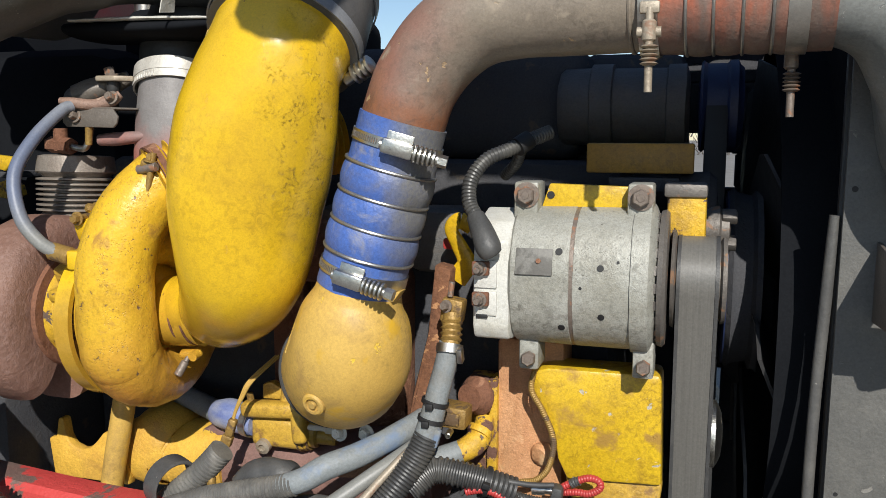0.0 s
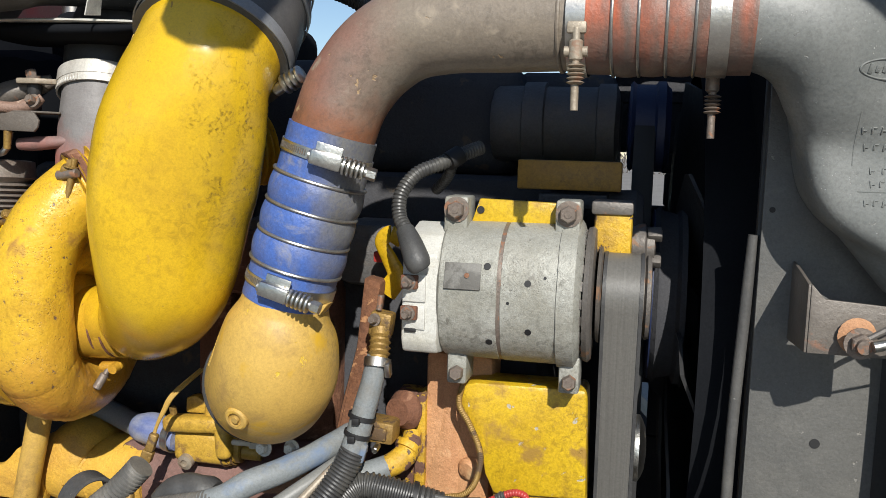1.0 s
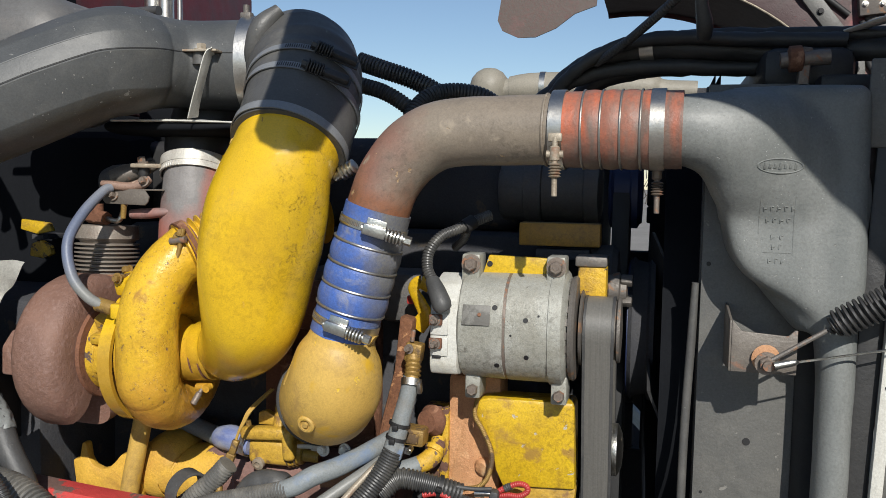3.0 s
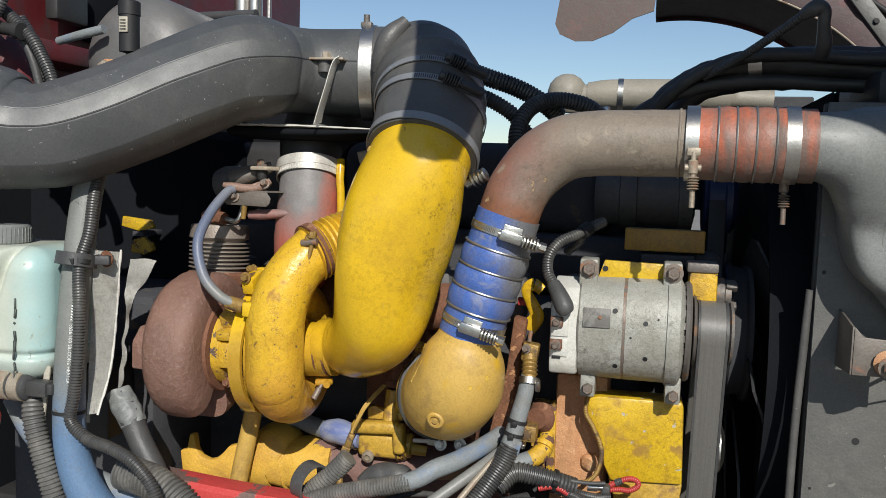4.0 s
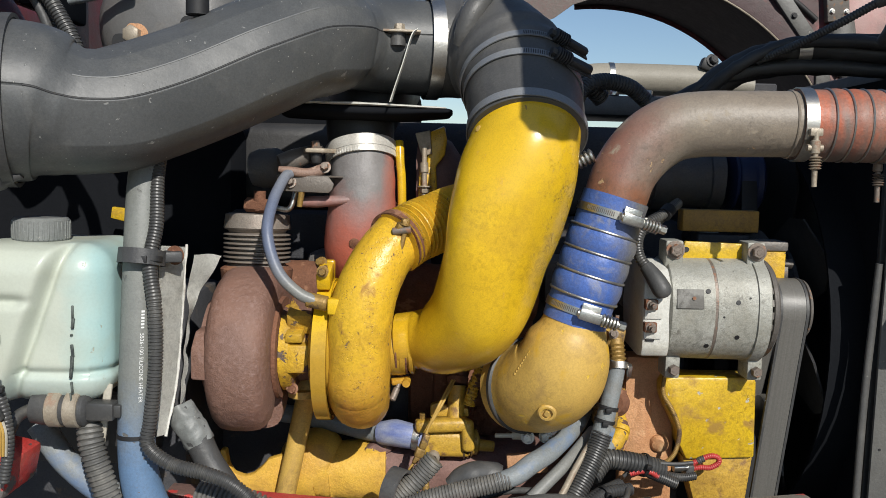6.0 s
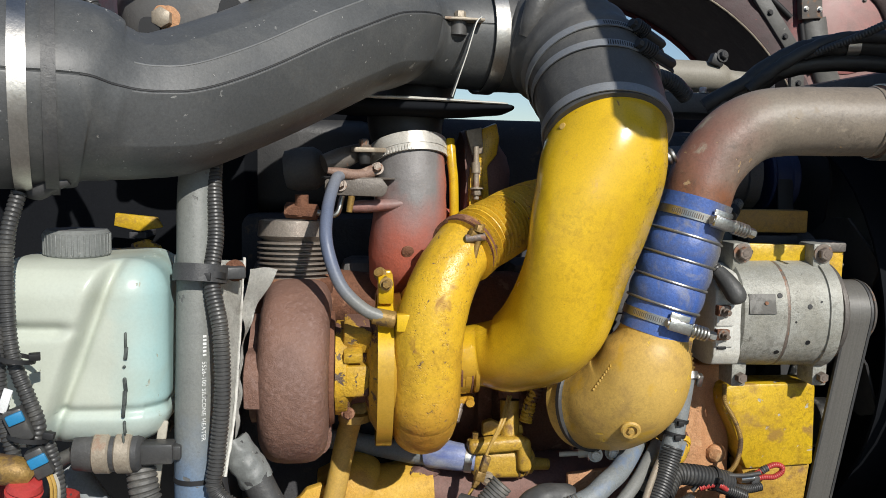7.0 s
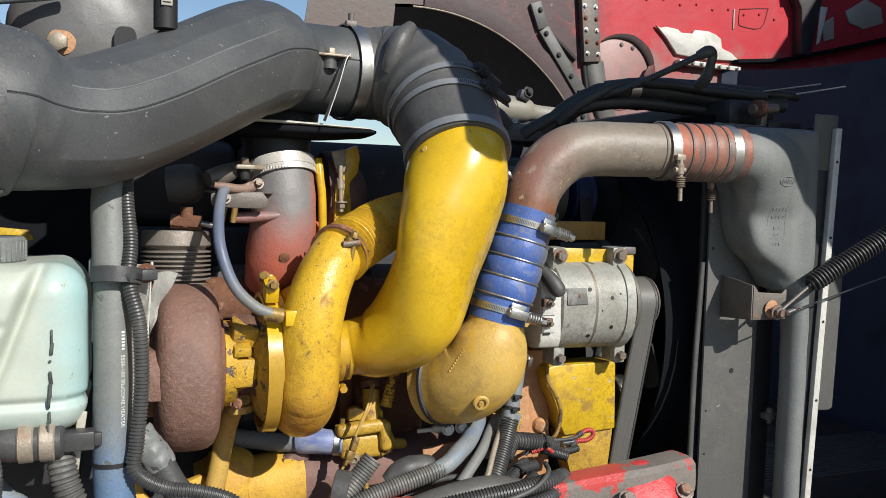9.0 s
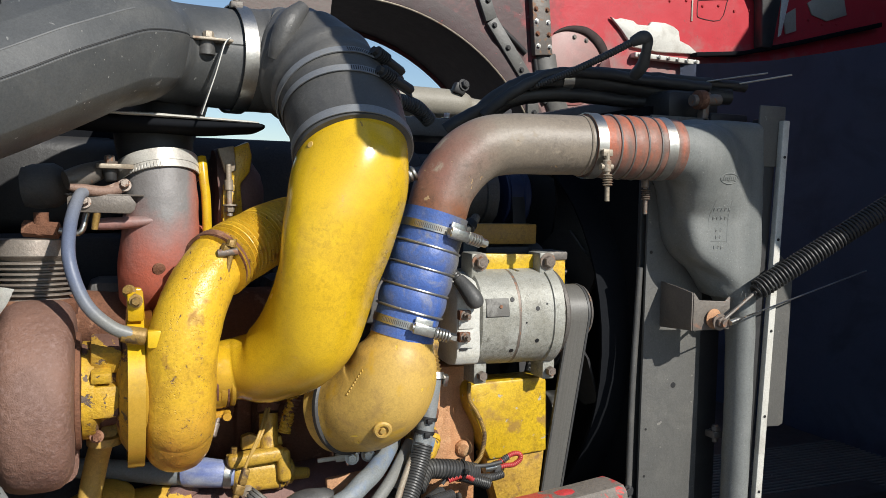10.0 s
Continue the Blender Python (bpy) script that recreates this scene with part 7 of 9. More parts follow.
for y in (2.72, 0.98):
    bm = B()
    lathe(bm, [(-0.13, 0.20), (-0.14, 0.30), (-0.13, 0.46), (-0.09, 0.50), (0.09, 0.50), (0.13, 0.46), (0.14, 0.30), (0.13, 0.20)], (-0.38, y, 0.50), (0, 1, 0), 48)
    tyre_ = part("tyre", bm, RUBBER, axle)
    bm = B()
    lathe(bm, [(-0.12, 0.05), (-0.10, 0.20), (-0.12, 0.285), (0.12, 0.285), (0.10, 0.20), (0.12, 0.05)], (-0.38, y, 0.50), (0, 1, 0), 40)
    part("rim", bm, STEEL, tyre_)
bump = thing("front_bumper", (0.75, 1.7, 0.2), "black bumper with woven tread mat in front of the radiator", "bumper")
bm = B()
box(bm, (0.95, 1.72, 0.55), (0.95, 2.3, 0.50), bevel=0.03)
part("beam", bm, BLACK, bump)
bm = B()
for k in range(46):
    box(bm, (0.95, 1.00 + 0.02 * k, 0.812), (0.84, 0.009, 0.012), bevel=0.002, segs=1)
for k in range(28):
    box(bm, (0.545 + 0.03 * k, 1.45, 0.808), (0.008, 0.92, 0.010), bevel=0.002, segs=1)
tagged(part("tread_mat", bm, PLATE, bump, "black woven tread mat"), kind="stuff")

# ---- coolant reservoir ----
res = thing("coolant_reservoir", (-1.28, 1.0, 1.28), "milky translucent plastic coolant reservoir, greenish coolant, grey screw cap", "reservoir")
bm = B()
made = bmesh.ops.create_cube(bm, size=2.0)
bmesh.ops.subdivide_edges(bm, edges=list(bm.edges), cuts=91, use_grid_fill=True)
RC, RH, RR = Vector((-1.285, 1.035, 1.400)), Vector((0.1075, 0.1025, 0.1175)), 0.045
for v in bm.verts:
    q = Vector((v.co.x * RH.x, v.co.y * RH.y, v.co.z * RH.z))
    inner = Vector([max(-(h - RR), min(h - RR, c)) for c, h in zip(q, RH)])
    d = q - inner
    q = inner + d.normalized() * RR if d.length > 1e-6 else q
    v.co = RC + q
for v in bm.verts:
    x, y, z = v.co
    if y < 1.0:
        f = min(1.0, (1.0 - y) / 0.05)
        edge = -1.315 + (z - 1.30) * 0.36
        k = (x - edge) / 0.0125
        v.co.y -= 0.021 * f / (1 + math.exp(min(30, max(-30, k * 4))))
        v.co.y += 0.013 * f * math.exp(-(k - 0.3) ** 2 * 2)
        if x < edge:
            v.co.y += 0.010 * f * math.exp(-((z - 1.437) / 0.008) ** 2) * min(1.0, (edge - x) / 0.03)
        v.co.y += 0.007 * f * math.exp(-((z - 1.332) / 0.006) ** 2) * (1 if x > edge else 0)
    if x > -1.20:
        v.co.x -= 0.006 * math.exp(-((z - 1.332) / 0.006) ** 2)
dented(bm, 0.05, 0.0015)
part("body", bm, RESERVOIR, res, sharp=60)
bm = B()
lathe(bm, [(0, 0.032), (0.012, 0.034)], (-1.295, 1.0, 1.51), (0, 0, 1), 32)
part("neck", bm, RESERVOIR, res)
bm = B()
lathe(bm, [(0, 0.037), (0.002, 0.039), (0.030, 0.0395), (0.034, 0.036), (0.0355, 0.0)], (-1.295, 1.0, 1.517), (0, 0, 1), 48)
cap_ = part("cap", bm, TANK, res, "dark grey ribbed screw cap")
bm = B()
for k in range(36):
    a = 2 * math.pi * k / 36
    box(bm, (-1.295 + 0.0395 * math.cos(a), 1.0 + 0.0395 * math.sin(a), 1.533), (0.0018, 0.0022, 0.026), (0, 0, math.degrees(a)), 0.0004, 1)
tagged(part("grip", bm, TANK, cap_), kind="stuff")
for k, (z0, z1, w) in enumerate(((1.412, 1.432, 0.0028), (1.398, 1.414, 0.0042), (1.388, 1.391, 0.0036), (1.358, 1.376, 0.0040), (1.340, 1.360, 0.0046), (1.326, 1.342, 0.0040), (1.306, 1.322, 0.0030), (1.290, 1.306, 0.0024))):
    bm = B()
    box(bm, (-1.2190 + 0.0009 * math.sin(k * 2.3) - 0.0006 * k, 0.931, (z0 + z1) / 2), (w, 0.004, z1 - z0), (0, 6 * math.sin(k * 1.7), 0), 0.001, 1)
    part("level_mark", bm, MARKER, res, "hand-drawn black level mark")
bm = B()
box(bm, (-1.165, 1.02, 1.505), (0.025, 0.03, 0.03), bevel=0.004)
part("mount_tab", bm, TANK, res)
stand = thing("reservoir_shelf", (-1.28, 1.06, 1.2), "black steel shelf carrying the reservoir", "shelf")
bm = B()
box(bm, (-1.30, 1.09, 1.278), (0.22, 0.12, 0.008), bevel=0.002)
box(bm, (-1.30, 1.20, 1.20), (0.20, 0.10, 0.16), bevel=0.005)
part("shelf", bm, BLACK, stand)
bm = B()
box(bm, (-1.33, 1.36, 1.15), (0.35, 0.25, 0.5), bevel=0.02)
part("post", bm, DARK, stand)

# ---- heater hose with loom and tie ----
hose = thing("heater_hose", (-1.14, 0.96, 1.1), "faded blue-grey silicone heater hose with white print", "hose")
HOSE = [(-1.145, 1.05, 1.70, 0.0255), (-1.150, 1.025, 1.60, 0.0255), (-1.147, 1.00, 1.50, 0.0255), (-1.145, 0.98, 1.38, 0.0255), (-1.145, 0.97, 1.26, 0.0265), (-1.140, 0.968, 1.17, 0.028), (-1.115, 0.975, 1.09, 0.032), (-1.07, 0.99, 1.02, 0.034)]
bm = B()
tube(bm, HOSE, n=8, seg=28)
part("tube", bm, HEATER, hose)
bm = B()
ring_band(bm, (-1.1445, 0.969, 1.235), (0, 0.05, 1), 0.0268, 0.006, 0.0015, 28)
part("tie", bm, INK, hose)
txt = bpy.data.curves.new("print", "FONT")
txt.body, txt.size, txt.space_character = "5526-100 SILICONE HEATER", 0.0076, 1.08
probe = new("print_probe", txt)
dep = bpy.context.evaluated_depsgraph_get()
flat = bpy.data.meshes.new_from_object(probe.evaluated_get(dep))
bpy.data.objects.remove(probe)
bm = B()
bm.from_mesh(flat)
bmesh.ops.subdivide_edges(bm, edges=[e for e in bm.edges if e.calc_length() > 0.006], cuts=1)
rows_ = spline(HOSE, 8)
def hose_at(z):
    for a, b in zip(rows_, rows_[1:]):
        if a[2] >= z >= b[2]:
            t = (a[2] - z) / (a[2] - b[2] + 1e-9)
            return a + (b - a) * t
    return rows_[-1]
for v in bm.verts:
    z = 1.389 - v.co.x
    row = hose_at(z)
    ang = (v.co.y - 0.003) / row[3] + 0.58
    rr = row[3] + 0.0005
    v.co = Vector((row[0] + rr * math.sin(ang), row[1] - rr * math.cos(ang), z))
part("print", bm, WHITE, hose, "white printed lettering")
bm = B()
for k in range(6):
    z = 1.420 - 0.0046 * k
    row = hose_at(z)
    box(bm, (row[0] + row[3] * math.sin(0.58), row[1] - row[3] * math.cos(0.58), z), (0.0046, 0.001, 0.0030 - 0.0008 * (k % 2)), (0, 0, 33), 0.0, 1)
part("mark_bar", bm, WHITE, hose, "worn white bars of maker's mark")

conduit = thing("corrugated_conduit", (-1.11, 0.95, 1.2), "black corrugated wiring conduit strapped to the heater hose", "conduit")
bm = B()
loom(bm, [(-1.125, 1.06, 1.72), (-1.128, 1.02, 1.62), (-1.122, 0.995, 1.545), (-1.124, 0.972, 1.49), (-1.110, 0.952, 1.43), (-1.107, 0.945, 1.35), (-1.113, 0.94, 1.27), (-1.115, 0.935, 1.23), (-1.08, 0.93, 1.205), (-1.03, 0.925, 1.195), (-0.985, 0.92, 1.178), (-0.95, 0.92, 1.14), (-0.93, 0.92, 1.08)], 0.0107, pitch=0.0050)
part("sleeve", bm, LOOM, conduit)
bm = B()
ring_band(bm, (-1.140, 0.985, 1.497), (0.05, 0.2, 1), 0.031, 0.022, 0.003, 32)
box(bm, (-1.103, 1.005, 1.497), (0.03, 0.03, 0.016), (0, 0, 20), 0.003)
part("p_clamp", bm, RUBBER, conduit, "rubber-lined p-clamp")
bm = B()
ring_band(bm, (-1.122, 0.974, 1.497), (0.1, 0.2, 1), 0.0142, 0.008, 0.0018, 20)
box(bm, (-1.128, 0.957, 1.497), (0.012, 0.008, 0.010), bevel=0.001)
part("tie", bm, INK, conduit)

# ---- heat shields beside the turbine ----
shield = thing("heat_shield", (-1.1, 1.05, 1.22), "crumpled bare metal heat shield plates with torn edges", "shield")
def sheet(pts_a, pts_b, seed, rows=14, cols=6, rough_=0.006):
    """A thin beaten sheet between two edge lines."""
    bm = B()
    A, C = spline(pts_a, rows), spline(pts_b, rows)
    g = []
    for i in range(len(A)):
        row = []
        for k in range(cols + 1):
            p = V3(A[i]).lerp(V3(C[i]), k / cols)
            q = noise.noise_vector(p * 28 + Vector((seed, 0, 0))) * rough_
            if k == cols:
                q = q * 1.8
            row.append(bm.verts.new(p + q))
        g.append(row)
    for i in range(len(g) - 1):
        for k in range(cols):
            bm.faces.new((g[i][k], g[i][k + 1], g[i + 1][k + 1], g[i + 1][k]))
    bmesh.ops.solidify(bm, geom=list(bm.faces), thickness=0.0022)
    return bm
part("front_plate", sheet([(-1.122, 1.005, 1.512), (-1.122, 1.0, 1.40), (-1.125, 0.995, 1.30), (-1.125, 0.99, 1.225)], [(-1.092, 1.042, 1.508), (-1.098, 1.038, 1.40), (-1.104, 1.028, 1.30), (-1.112, 1.004, 1.225)], 1.0, rough_=0.0018), FOIL, shield)
part("rear_plate", sheet([(-1.090, 1.06, 1.495), (-1.097, 1.06, 1.42), (-1.103, 1.06, 1.35), (-1.106, 1.05, 1.255)], [(-1.050, 1.092, 1.487), (-1.086, 1.073, 1.43), (-1.099, 1.068, 1.36), (-1.104, 1.058, 1.26)], 4.0, rough_=0.007), FOIL, shield, "torn and crumpled shield edge")
bm = B()
tube(bm, [(-1.092, 1.040, 1.512, 0.0020), (-1.098, 1.036, 1.40, 0.0018), (-1.104, 1.026, 1.30, 0.0020), (-1.113, 1.002, 1.222, 0.0018)], n=14, seg=8)
dented(bm, 0.015, 0.0016)
part("rolled_edge", bm, FOIL, shield, "rolled bare metal edge")
bm = B()
hexhead(bm, (-1.100, 1.012, 1.498), (-0.2, -1, 0), 0.010, 0.010)
part("bolt", bm, RUST, shield)

# ---- clutter under the reservoir ----
valve = thing("sensor_connector", (-1.23, 0.95, 1.26), "black and cream plastic sensor connector under the reservoir", "connector")
bm = B()
lathe(bm, [(0, 0.012), (0.004, 0.022), (0.02, 0.024), (0.08, 0.024), (0.084, 0.02), (0.086, 0.012)], (-1.290, 0.95, 1.277), (1, 0.02, -0.02), 28)
part("housing", bm, RUBBER, valve)
for x in (-1.262, -1.236):
    bm = B()
    lathe(bm, [(0, 0.0245), (0.002, 0.027), (0.018, 0.027), (0.020, 0.0245)], (x, 0.95, 1.277), (1, 0, 0), 28)
    part("cream_ring", bm, TAN_STEEL, valve)
bm = B()
box(bm, (-1.188, 0.95, 1.276), (0.042, 0.026, 0.026), bevel=0.003)
box(bm, (-1.165, 0.95, 1.276), (0.014, 0.016, 0.018), bevel=0.002)
part("plug", bm, LOOM, valve)
bm = B()
tube(bm, [(-1.29, 0.95, 1.275, 0.009), (-1.31, 0.945, 1.262, 0.009), (-1.32, 0.93, 1.23, 0.009), (-1.335, 0.93, 1.19, 0.009)], seg=12)
part("tail", bm, LOOM, valve)
strap2 = single("cream_strap", box(B(), (-1.19, 0.965, 1.262), (0.012, 0.005, 0.10), (0, 8, 0), 0.002), WHITEPL, "cream plastic strap hanging under the reservoir", "strap")
bm = B()
loom(bm, [(-1.215, 0.97, 1.27), (-1.205, 0.955, 1.22), (-1.185, 0.95, 1.16), (-1.165, 0.95, 1.10), (-1.15, 0.95, 1.04)], 0.019, pitch=0.0075, seg=18)
single("drain_hose", bm, LOOM_DUSTY, "black corrugated drain hose below the reservoir", "hose")
bm = B()
tube(bm, [(-1.33, 1.05, 1.22, 0.020), (-1.28, 1.04, 1.16, 0.020), (-1.20, 1.03, 1.11, 0.022), (-1.10, 1.03, 1.075, 0.024), (-1.0, 1.02, 1.06, 0.024)], seg=18)
single("coolant_tube", bm, GREYHOSE, "dusty grey rubber coolant tube", "hose")
bm = B()
tube(bm, [(-1.11, 1.06, 1.245, 0.021), (-1.085, 1.055, 1.21, 0.022), (-1.06, 1.05, 1.165, 0.021), (-1.02, 1.04, 1.11, 0.021), (-0.99, 1.03, 1.05, 0.021)], seg=20)
sl = thing("wrapped_hose", (-1.05, 1.04, 1.1), "grey hose with silver heat wrap at its upper end", "hose")
part("tube", bm, RUBBER, sl)
bm = B()
tube(bm, [(-1.113, 1.062, 1.25, 0.0225), (-1.10, 1.058, 1.23, 0.0238), (-1.084, 1.056, 1.208, 0.0238), (-1.076, 1.054, 1.194, 0.0230)], n=10, seg=40)
dented(bm, 0.012, 0.003)
part("heat_wrap", bm, TANK, sl)
bm = B()
loom(bm, [(-1.06, 1.0, 1.125), (-1.0, 0.99, 1.12), (-0.95, 0.985, 1.10), (-0.90, 0.98, 1.06)], 0.03, pitch=0.0075, seg=20)
single("coarse_conduit", bm, LOOM_DUSTY, "thick black corrugated conduit on the frame", "conduit")

harness = thing("side_harness", (-1.32, 0.86, 1.2), "bundle of black conduits with blue-clipped connectors and ties", "harness")
bm = B()
loom(bm, [(-1.325, 0.90, 1.60), (-1.333, 0.885, 1.55), (-1.333, 0.878, 1.48), (-1.325, 0.868, 1.42), (-1.308, 0.862, 1.375), (-1.296, 0.86, 1.34), (-1.302, 0.86, 1.315)], 0.0088, pitch=0.0052)
part("conduit", bm, LOOM, harness)
bm = B()
loom(bm, [(-1.342, 0.87, 1.45), (-1.338, 0.862, 1.40), (-1.333, 0.858, 1.35), (-1.322, 0.855, 1.31), (-1.318, 0.85, 1.26)], 0.0085, pitch=0.0052)
part("conduit", bm, LOOM, harness)
bm = B()
loom(bm, [(-1.292, 0.865, 1.33), (-1.280, 0.862, 1.29), (-1.276, 0.86, 1.25), (-1.284, 0.86, 1.20)], 0.008, pitch=0.0052)
part("conduit", bm, LOOM, harness)
for p, r in (((-1.322, 0.866, 1.416), (10, 0, 20)), ((-1.306, 0.858, 1.328), (0, 10, 0))):
    bm = B()
    m_ = Vector(p)
    ring_band(bm, m_, (0.2, 0.1, 1), 0.021, 0.005, 0.0016, 24)
    box(bm, m_ + Vector((0.024, -0.006, 0.003)), (0.012, 0.008, 0.008), r, 0.001)
    part("tie", bm, INK, harness)
bm = B()
box(bm, (-1.312, 0.848, 1.345), (0.022, 0.018, 0.038), (0, -22, 10), 0.003)
c1_ = part("connector", bm, LOOM, harness)
bm = B()
box(bm, (-1.312, 0.838, 1.355), (0.018, 0.006, 0.012), (0, -22, 10), 0.0015)
part("clip", bm, BLUEPL, c1_, "blue locking clip")
bm = B()
box(bm, (-1.291, 0.848, 1.302), (0.020, 0.016, 0.034), (0, -25, 10), 0.003)
c2_ = part("connector", bm, LOOM, harness)
bm = B()
box(bm, (-1.290, 0.839, 1.306), (0.020, 0.005, 0.012), (0, -25, 10), 0.0015)
part("clip", bm, BLUEPL, c2_, "blue locking clip")
bm = B()
box(bm, (-1.326, 0.848, 1.372), (0.010, 0.003, 0.028), (0, 18, 0), 0.001)
part("tag", bm, WHITE, harness, "white paper tag")
for dx, m_ in ((0, YELWIRE), (0.004, YELWIRE), (0.008, WHITEPL)):
    bm = B()
    tube(bm, [(-1.284 + dx, 0.848, 1.288, 0.0018), (-1.279 + dx, 0.846, 1.272, 0.0018), (-1.282 + dx, 0.85, 1.24, 0.0018)], seg=6)
    part("wire", bm, m_, harness)
bm = B()
box(bm, (-1.345, 0.855, 1.40), (0.02, 0.014, 0.05), (0, 5, 0), 0.003)
part("connector", bm, RUBBER, harness)
bm = B()
tube(bm, [(-1.36, 0.86, 1.295, 0.017), (-1.335, 0.845, 1.296, 0.017), (-1.312, 0.843, 1.293, 0.016), (-1.302, 0.846, 1.285, 0.012)], seg=18)
single("braided_hose", bm, BRASS, "tan braided hose end beside the connectors", "hose")
bm = B()
lathe(bm, [(0, 0.01), (0.002, 0.019), (0.008, 0.020), (0.011, 0.016), (0.013, 0.019), (0.02, 0.017), (0.022, 0.006)], (-1.308, 0.842, 1.264), (0.25, -0.2, 0.95), 24)
single("red_plug", bm, REDPL, "red plastic plug beside the harness", "plug")
bm = B()
tube(bm, [(-1.335, 0.93, 1.62, 0.012), (-1.31, 0.91, 1.605, 0.014), (-1.29, 0.90, 1.61, 0.010), (-1.27, 0.90, 1.615, 0.006)], seg=12)
single("taped_lead", bm, RUBBER, "taped black lead below the air duct", "cable")
bm = B()
box(bm, (-1.36, 0.93, 1.205), (0.14, 0.10, 0.06), (0, 12, 0), 0.012)
single("red_frame_horn", bm, RED_FADED, "chipped red painted frame end", "frame")

# ---- firewall side clutter above the duct ----
ybr = thing("yellow_bracket", (-1.33, 1.45, 1.51), "small yellow steel bracket with flaking paint in the shade", "bracket")
bm = B()
prism(bm, [(-1.372, 1.545), (-1.300, 1.538), (-1.290, 1.520), (-1.330, 1.512), (-1.375, 1.522)], "y", 1.440, 1.452, 0.002)
part("tab", bm, BRACKET, ybr)
bm = B()
box(bm, (-1.335, 1.49, 1.505), (0.03, 0.09, 0.012), bevel=0.002)
part("arm", bm, DARK, ybr)
bm = B()
prism(bm, [(-1.345, 1.490), (-1.318, 1.498), (-1.295, 1.486), (-1.288, 1.468), (-1.312, 1.458), (-1.350, 1.462)], "y", 1.436, 1.450, 0.003)
dented(bm, 0.02, 0.002)
part("lower_tab", bm, YELLOW_RUST, ybr, "flaking yellow lower tab")
dome = thing("filter_canister", (-1.22, 1.36, 1.75), "sooty grey round filter canister behind the air duct", "canister")
bm = B()
lathe(bm, [(0, 0.125), (0.15, 0.129), (0.185, 0.122), (0.21, 0.104), (0.226, 0.075), (0.234, 0.04), (0.236, 0.0)], (-1.185, 1.425, 1.872), (0.0, -1, 0.0), 56)
dented(bm, 0.05, 0.002)
part("shell", bm, CANISTER, dome)
bm = B()
lathe(bm, [(-0.008, 0.024), (0.002, 0.021), (0.004, 0.016)], (-1.224, 1.194, 1.850), (-0.1, -1, 0.0), 28)
patch_ = part("rust_stain", bm, RUST_PALE, dome, "rust-stained boss")
bm = B()
lathe(bm, [(0, 0.015), (0.012, 0.015), (0.014, 0.012), (0.0145, 0.0)], (-1.228, 1.190, 1.848), (-0.1, -1, 0), 6)
part("nut", bm, TAN_STEEL, patch_)
for x_, z_, a_, b_ in ((-1.246, 1.828, 0.015, 0.020), (-1.130, 1.858, 0.017, 0.022)):
    bm = B()
    tube(bm, [(x_, 1.180, z_, a_, b_), (x_, 1.215, z_, a_, b_)], seg=24, ref=(1, 0, 0), power=3.0)
    part("opening", bm, INK, dome, "dark opening in the canister")
ind = thing("restriction_gauge", (-1.075, 1.02, 1.85), "black restriction gauge with pale scale window on the duct", "gauge")
bm = B()
lathe(bm, [(0, 0.006), (0.012, 0.006), (0.014, 0.017), (0.075, 0.017), (0.076, 0.0185), (0.098, 0.0185), (0.10, 0.016)], (-1.074, 1.04, 1.842), (0, 0, 1), 32)
part("body", bm, INK, ind)
bm = B()
box(bm, (-1.073, 1.0225, 1.900), (0.016, 0.004, 0.026), (0, 0, 4), 0.001)
part("scale_window", bm, WHITEPL, ind)
bm = B()
for k in range(4):
    box(bm, (-1.073, 1.0195, 1.892 + 0.005 * k), (0.011, 0.001, 0.001), bevel=0.0)
part("scale_marks", bm, INK, ind)
loomtop = thing("cab_harness", (-1.33, 1.0, 1.8), "black corrugated conduits and leads entering the cab", "harness")
bm = B()
loom(bm, [(-1.50, 1.08, 1.99), (-1.45, 1.06, 1.945), (-1.42, 1.05, 1.915), (-1.39, 1.06, 1.93), (-1.40, 1.08, 1.99)], 0.013, pitch=0.006, seg=16)
part("conduit", bm, LOOM, loomtop)
bm = B()
loom(bm, [(-1.395, 1.115, 1.945), (-1.362, 1.115, 1.918), (-1.335, 1.115, 1.893), (-1.315, 1.115, 1.862), (-1.293, 1.115, 1.819), (-1.282, 1.115, 1.77)], 0.0125, pitch=0.0056)
part("conduit", bm, LOOM, loomtop)
bm = B()
tube(bm, [(-1.37, 1.12, 1.91, 0.008), (-1.345, 1.125, 1.86, 0.008), (-1.33, 1.13, 1.80, 0.008)], seg=10)
part("lead", bm, RUBBER, loomtop)
bm = B()
tube(bm, [(-1.33, 1.18, 1.90, 0.008), (-1.27, 1.17, 1.91, 0.009), (-1.22, 1.17, 1.92, 0.009)], seg=10)
part("lead", bm, GREYHOSE, loomtop)
bm = B()
tube(bm, [(-1.52, 1.22, 1.93, 0.04), (-1.47, 1.20, 1.87, 0.045), (-1.43, 1.2, 1.80, 0.04)], seg=20)
single("red_tube", bm, RED_DARK_SHADED, "red painted tube below the cab", "tube")
for P_, r_ in (([(-1.47, 1.10, 1.95), (-1.405, 1.09, 1.930), (-1.378, 1.09, 1.965), (-1.40, 1.10, 2.0), (-1.46, 1.10, 2.01)], 0.0105),
               ([(-1.46, 1.09, 1.985), (-1.415, 1.08, 1.958), (-1.392, 1.08, 1.915), (-1.42, 1.09, 1.885), (-1.47, 1.10, 1.895)], 0.0095),
               ([(-1.375, 1.13, 1.935), (-1.345, 1.135, 1.885), (-1.338, 1.14, 1.84), (-1.345, 1.14, 1.79)], 0.011)):
    bm = B()
    loom(bm, P_, r_, pitch=0.0056)
    part("conduit", bm, RUBBER, loomtop)
bm = B()
